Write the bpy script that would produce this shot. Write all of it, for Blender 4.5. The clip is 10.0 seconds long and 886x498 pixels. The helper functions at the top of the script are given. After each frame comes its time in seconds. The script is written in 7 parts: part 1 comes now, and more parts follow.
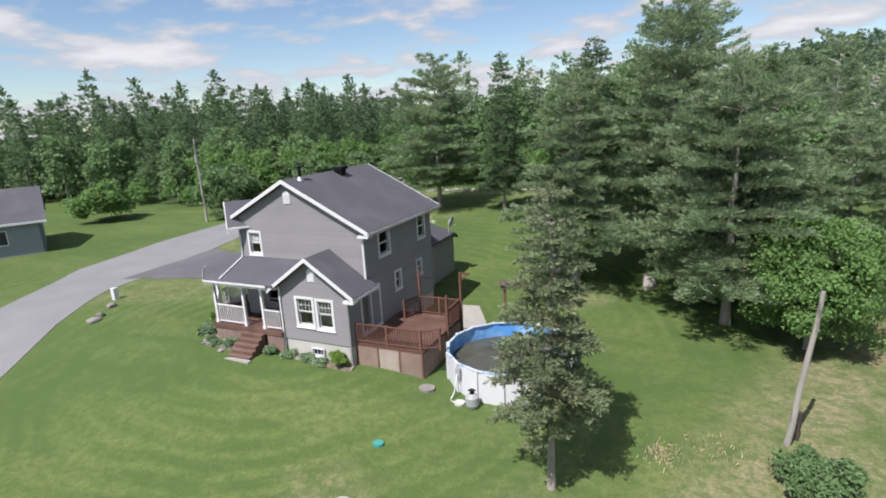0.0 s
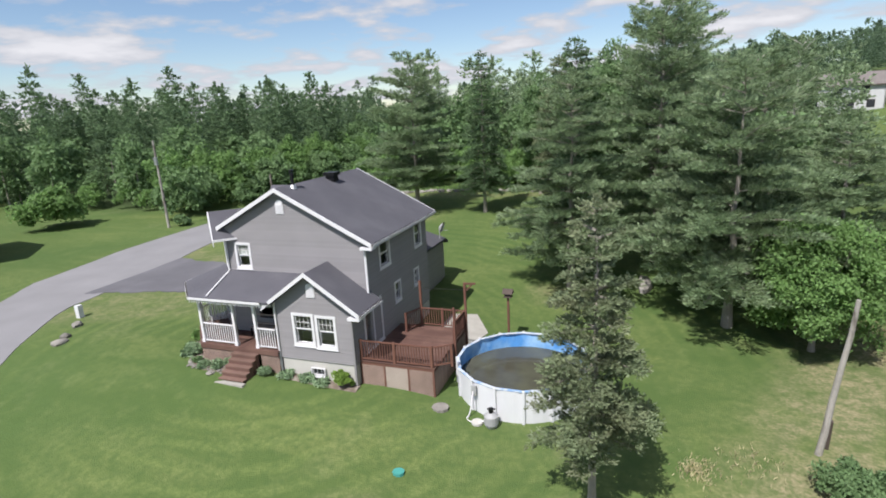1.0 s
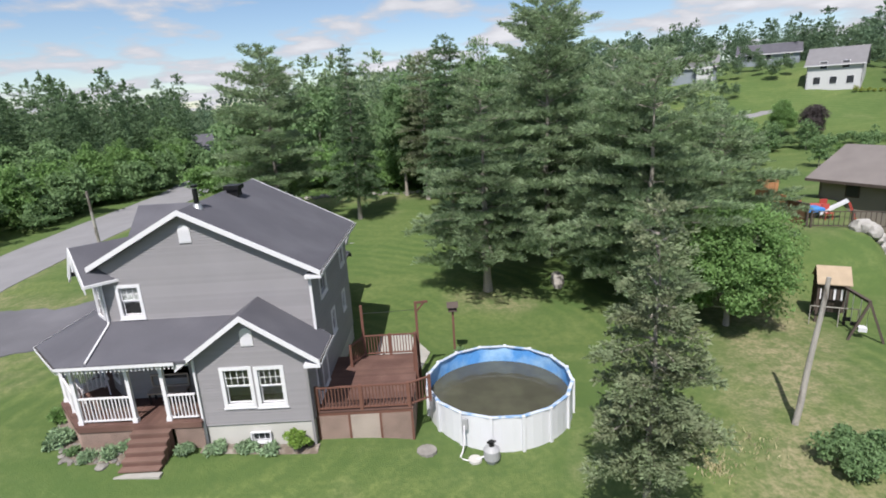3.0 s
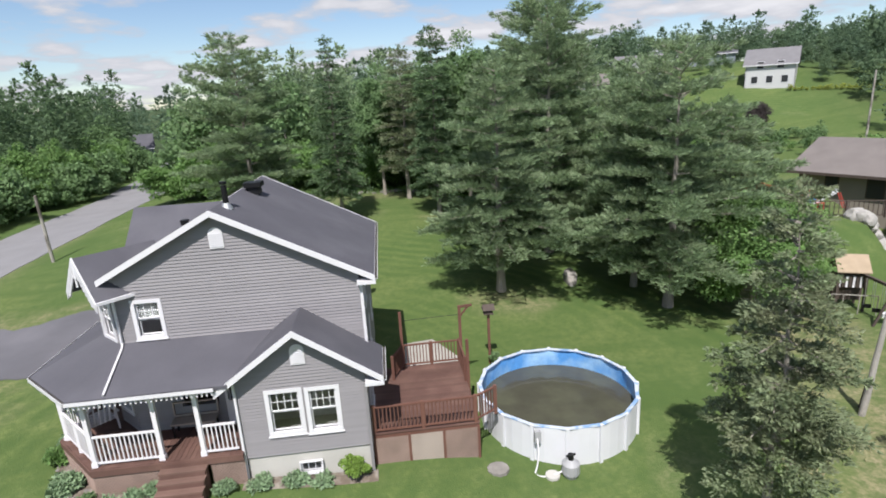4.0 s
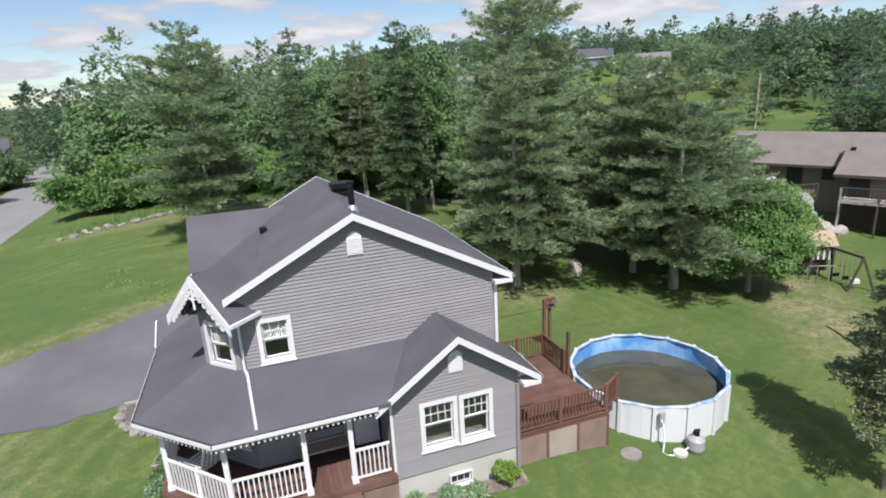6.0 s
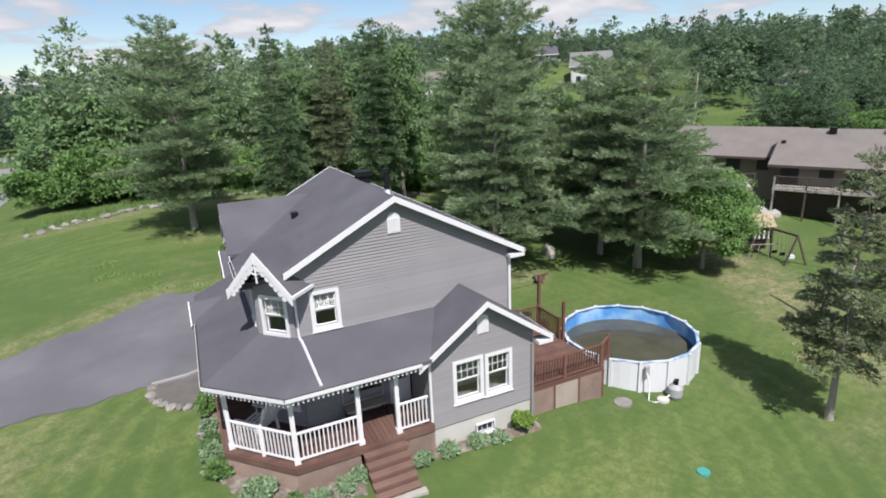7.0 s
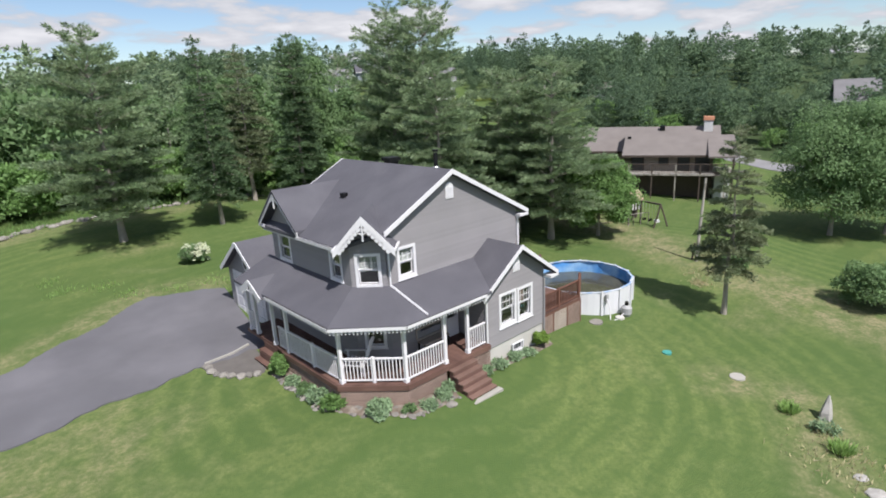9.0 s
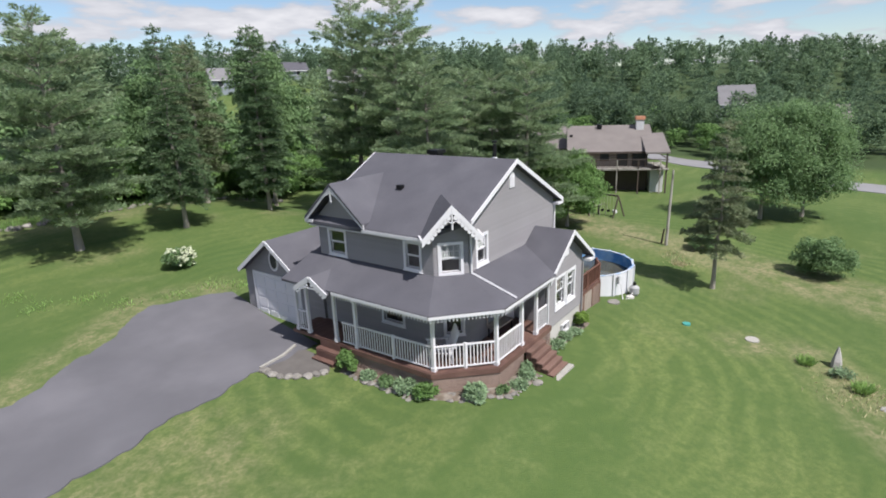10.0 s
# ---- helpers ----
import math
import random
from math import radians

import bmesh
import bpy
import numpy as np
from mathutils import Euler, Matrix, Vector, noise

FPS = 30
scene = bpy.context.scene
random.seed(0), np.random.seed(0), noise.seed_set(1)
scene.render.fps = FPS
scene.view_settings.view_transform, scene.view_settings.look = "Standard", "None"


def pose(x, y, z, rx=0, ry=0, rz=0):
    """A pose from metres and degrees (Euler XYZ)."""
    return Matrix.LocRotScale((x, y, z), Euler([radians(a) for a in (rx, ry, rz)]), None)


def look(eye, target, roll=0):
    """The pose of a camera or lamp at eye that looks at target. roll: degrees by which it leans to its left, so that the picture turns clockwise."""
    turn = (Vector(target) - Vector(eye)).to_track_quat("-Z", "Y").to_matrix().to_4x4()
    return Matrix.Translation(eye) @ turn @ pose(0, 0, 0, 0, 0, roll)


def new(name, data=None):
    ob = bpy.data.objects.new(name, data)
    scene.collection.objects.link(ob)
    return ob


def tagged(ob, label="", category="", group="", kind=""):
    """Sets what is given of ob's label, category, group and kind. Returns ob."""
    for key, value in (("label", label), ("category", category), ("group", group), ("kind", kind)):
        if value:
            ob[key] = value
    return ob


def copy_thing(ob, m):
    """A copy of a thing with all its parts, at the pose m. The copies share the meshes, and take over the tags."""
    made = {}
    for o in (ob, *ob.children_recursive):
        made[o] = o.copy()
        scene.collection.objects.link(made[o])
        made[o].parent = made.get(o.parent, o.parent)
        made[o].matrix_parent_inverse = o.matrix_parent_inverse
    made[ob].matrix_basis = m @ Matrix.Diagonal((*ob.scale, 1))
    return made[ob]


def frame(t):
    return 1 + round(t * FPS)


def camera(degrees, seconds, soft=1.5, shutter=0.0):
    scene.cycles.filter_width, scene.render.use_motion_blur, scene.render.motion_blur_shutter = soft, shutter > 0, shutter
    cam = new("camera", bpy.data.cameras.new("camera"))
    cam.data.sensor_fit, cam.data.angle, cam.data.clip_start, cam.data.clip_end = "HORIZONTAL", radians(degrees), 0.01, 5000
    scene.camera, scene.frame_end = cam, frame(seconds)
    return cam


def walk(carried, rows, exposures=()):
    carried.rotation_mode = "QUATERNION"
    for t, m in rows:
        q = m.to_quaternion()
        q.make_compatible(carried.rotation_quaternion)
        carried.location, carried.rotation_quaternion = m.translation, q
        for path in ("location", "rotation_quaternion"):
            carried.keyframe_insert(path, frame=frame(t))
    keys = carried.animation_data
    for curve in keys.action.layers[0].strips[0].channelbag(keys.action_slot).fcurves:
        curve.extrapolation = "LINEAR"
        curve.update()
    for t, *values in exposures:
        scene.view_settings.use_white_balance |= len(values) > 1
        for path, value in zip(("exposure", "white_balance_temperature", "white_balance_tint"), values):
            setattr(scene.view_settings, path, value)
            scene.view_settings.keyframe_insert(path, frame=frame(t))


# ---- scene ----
cam = camera(78.1, 10.0, soft=1.85)
PATH = [
    (0, (13.141, -18.435, 10.59), (12.325, -16.672, 10.113), -3.1),
    (0.5, (11.925, -18.283, 10.708), (11.152, -16.502, 10.226), -3.1),
    (1, (10.7, -18.061, 10.952), (10.03, -16.243, 10.458), -3.1),
    (1.5, (9.325, -17.708, 11.023), (8.808, -15.842, 10.521), -3.3),
    (2, (7.944, -17.276, 11.059), (7.59, -15.375, 10.549), -3.3),
    (2.5, (6.464, -16.851, 11.091), (6.3, -14.927, 10.571), -3.4),
    (4, (1.019, -14.362, 10.767), (1.211, -12.444, 10.231), -3.4),
    (4.5, (-1.002, -13.345, 10.737), (-0.684, -11.447, 10.193), -3.4),
    (5, (-2.884, -12.532, 10.772), (-2.431, -10.663, 10.224), -3.4),
    (5.5, (-4.6, -12.153, 10.834), (-4.046, -10.312, 10.285), -3.4),
    (7, (-9.132, -13.423, 11.155), (-8.338, -11.683, 10.572), -2.7),
    (7.5, (-10.975, -14.263, 11.034), (-9.993, -12.617, 10.462), -2.8),
    (8, (-13.059, -14.819, 10.923), (-11.943, -13.256, 10.363), -3.0),
    (8.5, (-15.386, -14.734, 10.935), (-14.177, -13.241, 10.377), -3.1),
    (9, (-17.935, -13.642, 10.912), (-16.652, -12.213, 10.356), -3.0),
    (9.5, (-20.674, -11.516, 10.732), (-19.271, -10.198, 10.188), -2.7),
    (10, (-22.892, -9.092, 10.832), (-21.351, -7.949, 10.268), -2.2),
]
walk(cam, [(t, look(eye, target, roll)) for t, eye, target, roll in PATH], exposures=[(0.0, 1.02), (10.0, 1.02)])

# ---- world and sun ----
SUN_TO = Vector((-0.125, -0.545, 0.829)).normalized()
world = bpy.data.worlds.new("sky")
scene.world = world
world.use_nodes = True
wn, wl = world.node_tree.nodes, world.node_tree.links
wn.clear()
w_out = wn.new("ShaderNodeOutputWorld")
w_bg = wn.new("ShaderNodeBackground")
w_bg.inputs["Strength"].default_value = 0.086
w_sky = wn.new("ShaderNodeTexSky")
w_sky.sky_type = "NISHITA"
w_sky.sun_disc = False
w_sky.sun_elevation = radians(56)
w_sky.sun_rotation = radians(193)
w_sky.altitude = 300
w_sky.dust_density = 0.25
w_sky.ozone_density = 1.1
w_geo = wn.new("ShaderNodeTexCoord")
w_sep = wn.new("ShaderNodeSeparateXYZ")
w_max = wn.new("ShaderNodeMath")
w_max.operation = "MAXIMUM"
w_max.inputs[1].default_value = 0.0
w_add = wn.new("ShaderNodeMath")
w_add.operation = "ADD"
w_add.inputs[1].default_value = 0.16
w_dx = wn.new("ShaderNodeMath")
w_dy = wn.new("ShaderNodeMath")
w_dx.operation = w_dy.operation = "DIVIDE"
w_com = wn.new("ShaderNodeCombineXYZ")
w_noise = wn.new("ShaderNodeTexNoise")
w_noise.inputs["Scale"].default_value = 1.5
w_noise.inputs["Detail"].default_value = 7
w_noise.inputs["Roughness"].default_value = 0.52
w_ramp = wn.new("ShaderNodeValToRGB")
w_ramp.color_ramp.elements[0].position, w_ramp.color_ramp.elements[1].position = 0.47, 0.56
w_mix = wn.new("ShaderNodeMix")
w_mix.data_type = "RGBA"
w_mix.inputs[7].default_value = (3.1, 3.15, 3.4, 1)
wl.new(w_geo.outputs["Generated"], w_sep.inputs[0])
wl.new(w_sep.outputs["Z"], w_max.inputs[0])
wl.new(w_max.outputs[0], w_add.inputs[0])
wl.new(w_sep.outputs["X"], w_dx.inputs[0])
wl.new(w_sep.outputs["Y"], w_dy.inputs[0])
wl.new(w_add.outputs[0], w_dx.inputs[1])
wl.new(w_add.outputs[0], w_dy.inputs[1])
wl.new(w_dx.outputs[0], w_com.inputs[0])
wl.new(w_dy.outputs[0], w_com.inputs[1])
wl.new(w_com.outputs[0], w_noise.inputs["Vector"])
wl.new(w_noise.outputs["Fac"], w_ramp.inputs[0])
w_body = wn.new("ShaderNodeValToRGB")
w_body.color_ramp.elements[0].position, w_body.color_ramp.elements[1].position = 0.52, 0.66
w_body.color_ramp.elements[0].color = (3.45, 3.55, 3.95, 1)
w_body.color_ramp.elements[1].color = (4.8, 4.8, 5.1, 1)
wl.new(w_noise.outputs["Fac"], w_body.inputs[0])
wl.new(w_body.outputs[0], w_mix.inputs[7])
wl.new(w_ramp.outputs[0], w_mix.inputs[0])
w_tone = wn.new("ShaderNodeMix")
w_tone.data_type, w_tone.blend_type = "RGBA", "MULTIPLY"
w_tone.inputs[0].default_value = 1.0
w_tone.inputs[7].default_value = (0.66, 0.68, 0.73, 1)
wl.new(w_sky.outputs[0], w_tone.inputs[6])
wl.new(w_tone.outputs[2], w_mix.inputs[6])
wl.new(w_mix.outputs[2], w_bg.inputs[0])
wl.new(w_bg.outputs[0], w_out.inputs[0])

sun_data = bpy.data.lights.new("sun", "SUN")
sun_data.energy, sun_data.angle, sun_data.color = 3.25, radians(0.53), (1.0, 0.963, 0.925)
sun = new("sun", sun_data)
sun.matrix_world = look(SUN_TO * 300, (0, 0, 0))

# ---- materials ----
def material(name, base, rough=0.7, vary=0.12, scale=3.0, fine=40.0, bump=0.0, metal=0.0, tint=None, tint_scale=0.6, tint_at=(0.45, 0.65), random_vary=0.0, island=0.0, leaf=0.0, spec=0.3, stretch=(1, 1, 1)):
    """A surface with variation at two scales, an optional second colour in patches, per-piece variation and fine relief."""
    m = bpy.data.materials.new(name)
    m.use_nodes = True
    n, l = m.node_tree.nodes, m.node_tree.links
    b = n["Principled BSDF"]
    b.inputs["Roughness"].default_value = rough
    b.inputs["Metallic"].default_value = metal
    b.inputs["Specular IOR Level"].default_value = spec
    co = n.new("ShaderNodeTexCoord")
    mp = n.new("ShaderNodeMapping")
    mp.inputs["Scale"].default_value = stretch
    l.new(co.outputs["Object"], mp.inputs[0])

    def noise_at(s, detail=3.0):
        t = n.new("ShaderNodeTexNoise")
        t.inputs["Scale"].default_value, t.inputs["Detail"].default_value = s, detail
        l.new(mp.outputs[0], t.inputs["Vector"])
        return t.outputs["Fac"]

    def times(a, bb):
        t = n.new("ShaderNodeMath")
        t.operation = "MULTIPLY"
        for k, v in enumerate((a, bb)):
            if isinstance(v, (int, float)):
                t.inputs[k].default_value = v
            else:
                l.new(v, t.inputs[k])
        return t.outputs[0]

    def ramp(v, lo, hi):
        t = n.new("ShaderNodeMapRange")
        t.inputs["To Min"].default_value, t.inputs["To Max"].default_value = lo, hi
        l.new(v, t.inputs["Value"])
        return t.outputs[0]

    coarse, grain = noise_at(scale), noise_at(fine)
    gain = times(ramp(coarse, 1 - 2 * vary, 1 + 2 * vary), ramp(grain, 1 - vary, 1 + vary))
    if random_vary:
        info = n.new("ShaderNodeObjectInfo")
        gain = times(gain, ramp(info.outputs["Random"], 1 - random_vary, 1 + random_vary))
    if island:
        geo = n.new("ShaderNodeNewGeometry")
        gain = times(gain, ramp(geo.outputs["Random Per Island"], 1 - island, 1 + island))
    colour = n.new("ShaderNodeMix")
    colour.data_type = "RGBA"
    colour.inputs[6].default_value = (*base, 1)
    colour.inputs[7].default_value = (*(tint or base), 1)
    if tint:
        patch = n.new("ShaderNodeMapRange")
        patch.inputs["From Min"].default_value, patch.inputs["From Max"].default_value = tint_at
        l.new(noise_at(tint_scale, 5.0), patch.inputs["Value"])
        l.new(patch.outputs[0], colour.inputs[0])
    else:
        colour.inputs[0].default_value = 0
    mul = n.new("ShaderNodeVectorMath")
    mul.operation = "SCALE"
    l.new(colour.outputs[2], mul.inputs[0])
    l.new(gain, mul.inputs["Scale"])
    l.new(mul.outputs[0], b.inputs["Base Color"])
    if bump:
        bp = n.new("ShaderNodeBump")
        bp.inputs["Strength"].default_value, bp.inputs["Distance"].default_value = 0.6, bump
        l.new(grain, bp.inputs["Height"])
        l.new(bp.outputs[0], b.inputs["Normal"])
    if leaf:
        tr = n.new("ShaderNodeBsdfTranslucent")
        mx = n.new("ShaderNodeMixShader")
        mx.inputs[0].default_value = leaf
        l.new(mul.outputs[0], tr.inputs[0])
        l.new(b.outputs[0], mx.inputs[1])
        l.new(tr.outputs[0], mx.inputs[2])
        l.new(mx.outputs[0], n["Material Output"].inputs[0])
    return m


def glass_material(name, base=(0.9, 0.95, 0.95), rough=0.02):
    m = bpy.data.materials.new(name)
    m.use_nodes = True
    b = m.node_tree.nodes["Principled BSDF"]
    b.inputs["Base Color"].default_value = (*base, 1)
    b.inputs["Transmission Weight"].default_value = 1.0
    b.inputs["Roughness"].default_value = rough
    return m


SIDING = material("grey vinyl siding", (0.24, 0.228, 0.24), 0.55, 0.04, 0.8, 60, random_vary=0.05, spec=0.3)
WHITE = material("white painted trim", (0.62, 0.61, 0.64), 0.5, 0.03, 1.5, 30)
PVC = material("white vinyl railing", (0.66, 0.64, 0.67), 0.4, 0.02, 1.5, 30)
SHINGLE = material("charcoal asphalt shingles", (0.083, 0.081, 0.096), 0.9, 0.07, 1.1, 26, 0.02, tint=(0.098, 0.096, 0.112), tint_scale=0.5)
CONCRETE = material("white painted concrete foundation", (0.45, 0.435, 0.41), 0.85, 0.06, 0.9, 25, 0.01)
DECKWOOD = material("brown stained deck boards", (0.105, 0.058, 0.048), 0.7, 0.12, 1.5, 30, 0.004, random_vary=0.14, tint=(0.135, 0.078, 0.063), tint_scale=1.2)
RAILWOOD = material("red brown stained wood", (0.135, 0.064, 0.048), 0.7, 0.12, 2.0, 40, random_vary=0.12)
SKIRT = material("weathered brown skirt boards", (0.27, 0.195, 0.165), 0.85, 0.15, 2.0, 30, 0.004, random_vary=0.12)
SKIRTPALE = material("faded tan lattice panel", (0.38, 0.32, 0.28), 0.85, 0.12, 2.0, 30)
# room surfaces coloured dark so that the windows look unlit
DARKROOM = material("interior plaster darkened for dim rooms", (0.16, 0.15, 0.145), 0.9, 0.06)
GLASS = glass_material("window glass")
BLACKMETAL = material("black painted metal", (0.02, 0.02, 0.022), 0.45, 0.1, metal=0.6)
GREYMETAL = material("galvanised metal", (0.45, 0.46, 0.47), 0.4, 0.08, metal=0.8)
CURTAIN = material("white lace curtain", (0.45, 0.45, 0.45), 0.9, 0.12, 14, 60)
ASPHALT = material("grey asphalt drive", (0.11, 0.107, 0.12), 0.95, 0.1, 0.5, 40, 0.01, tint=(0.13, 0.126, 0.14), tint_scale=0.35)
ROADMAT = material("pale worn asphalt road", (0.205, 0.2, 0.21), 0.95, 0.08, 0.4, 30, 0.01)
SLAB = material("weathered concrete", (0.33, 0.315, 0.29), 0.9, 0.1, 2.0, 20, 0.01)
PAVER = material("grey stone path", (0.115, 0.105, 0.10), 0.9, 0.14, 1.5, 20, 0.01)
SOIL = material("brown garden soil and mulch", (0.145, 0.115, 0.092), 0.95, 0.25, 3.0, 18, 0.03, tint=(0.22, 0.195, 0.17), tint_scale=3.0)
PALEROCK = material("pale grey granite", (0.34, 0.325, 0.31), 0.9, 0.15, 2.5, 18, 0.03)
ROCK = material("grey field stone", (0.21, 0.195, 0.18), 0.9, 0.18, 2.5, 18, 0.03, random_vary=0.3)
POOLWHITE = material("white steel pool wall", (0.6, 0.6, 0.63), 0.35, 0.03, 1.2, 20)
LINER = material("blue vinyl pool liner", (0.09, 0.28, 0.62), 0.45, 0.12, 1.6, 12, tint=(0.3, 0.5, 0.74), tint_scale=0.9, tint_at=(0.4, 0.6))
PUMPGREY = material("grey plastic pump housing", (0.32, 0.32, 0.33), 0.5, 0.08)
BARK = material("grey brown bark", (0.28, 0.25, 0.22), 0.95, 0.2, 3.0, 25, 0.03, stretch=(1, 1, 0.3))
POLEWOOD = material("weathered grey pole wood", (0.3, 0.28, 0.255), 0.9, 0.22, 2.0, 25, 0.01, stretch=(1, 1, 0.4), tint=(0.12, 0.105, 0.09), tint_scale=2.5, tint_at=(0.5, 0.62))
PINE = material("green pine needles", (0.22, 0.3, 0.165), 0.7, 0.14, 0.35, 3.0, island=0.38, leaf=0.45, tint=(0.28, 0.355, 0.21), tint_scale=0.5)
SPRUCE = material("dark spruce needles", (0.13, 0.2, 0.102), 0.75, 0.14, 0.5, 3.0, island=0.35, leaf=0.4)
OLIVE = material("olive spruce needles with brown cones", (0.2, 0.248, 0.14), 0.8, 0.14, 0.6, 3.0, island=0.35, leaf=0.38, tint=(0.22, 0.242, 0.145), tint_scale=0.9)
LEAF = material("bright green broad leaves", (0.18, 0.3, 0.10), 0.6, 0.12, 0.5, 3.0, island=0.3, leaf=0.5)
LEAFDULL = material("mid green broad leaves", (0.165, 0.26, 0.115), 0.65, 0.12, 0.5, 3.0, island=0.28, leaf=0.45)
# far needles: distance haze is mixed into the base colour
HAZEWOOD = material("far conifer crowns, haze tinted", (0.125, 0.19, 0.115), 0.8, 0.12, 0.05, 1.0, island=0.3, leaf=0.35)
# far leaves: a bluish grey for haze is put into the colour
HAZELEAF = material("far leafy crowns, haze tinted", (0.145, 0.215, 0.12), 0.8, 0.12, 0.05, 1.0, island=0.25, leaf=0.48)
PLUM = material("dark purple leaves", (0.075, 0.062, 0.062), 0.7, 0.12, 0.5, 3.0, island=0.3, leaf=0.3)
LILY = material("fresh green lily leaves", (0.27, 0.41, 0.13), 0.6, 0.1, 2.0, 12, island=0.3, leaf=0.4)
LIME = material("yellow green shrub leaves", (0.20, 0.31, 0.065), 0.6, 0.1, 1.0, 8, island=0.3, leaf=0.4)
# paler than the risers: sunlight on the step tops is put into the colour
TREAD = material("brown stair treads with sunlit tint", (0.155, 0.095, 0.078), 0.75, 0.14, 1.5, 30, 0.004, random_vary=0.12)
HOSTA = material("pale green garden leaves", (0.21, 0.30, 0.17), 0.6, 0.1, 2.0, 12, island=0.3, leaf=0.25)
BLOSSOM = material("white blossom", (0.50, 0.53, 0.38), 0.8, 0.1, 3.0, 20, island=0.2)
TAUPE = material("taupe siding", (0.23, 0.20, 0.175), 0.8, 0.06, 0.8, 40)
BROWNWALL = material("dark brown wall and shade backing", (0.075, 0.058, 0.05), 0.85, 0.1)
BROWNROOF = material("brown grey asphalt shingles", (0.165, 0.146, 0.14), 0.9, 0.1, 0.8, 26, 0.01)
BRICK = material("orange brick chimney", (0.50, 0.24, 0.15), 0.9, 0.12, 2.0, 20)
FARWHITE = material("white far house wall", (0.5, 0.5, 0.51), 0.8, 0.04)
GREYROOF = material("grey weathered shingles", (0.17, 0.165, 0.175), 0.9, 0.08, 0.8, 26, 0.01)
FARGREY = material("grey blue far house wall", (0.22, 0.25, 0.28), 0.8, 0.05)
CEDARDARK = material("brown weathered cedar boards", (0.2, 0.105, 0.065), 0.85, 0.14, random_vary=0.15)
BLUETARP = material("blue plastic cover", (0.05, 0.2, 0.5), 0.5, 0.12, 3.0, 20)
CEDAR = material("orange cedar fence boards", (0.38, 0.17, 0.085), 0.8, 0.12, random_vary=0.15)
TANWOOD = material("tan playset roof", (0.34, 0.265, 0.19), 0.85, 0.1)
REDPLASTIC = material("red plastic", (0.36, 0.06, 0.05), 0.45, 0.05)
TEAL = material("teal plastic", (0.06, 0.27, 0.24), 0.5, 0.05)
YELLOWLEAF = material("yellow green hedge leaves", (0.30, 0.34, 0.07), 0.7, 0.12, 0.5, 3.0, island=0.25, leaf=0.4)
COPING = material("white pool coping with faded blue streaks", (0.5, 0.54, 0.62), 0.4, 0.06, 1.2, 20, tint=(0.2, 0.32, 0.52), tint_scale=2.4, tint_at=(0.5, 0.62))
STRAW = material("pale dry weed stalks", (0.45, 0.40, 0.24), 0.9, 0.1, 2.0, 12, island=0.25, leaf=0.25)
# dark colour that paints the shade inside the gutter troughs
TROUGHSHADE = material("dark trough shade", (0.05, 0.045, 0.042), 0.9, 0.2, 6.0, 30)
SATIN = material("dark pane and unlit room backing", (0.03, 0.032, 0.036), 0.4, 0.05)
BIRCH = material("pale birch bark", (0.42, 0.40, 0.36), 0.9, 0.2, 2.0, 15)


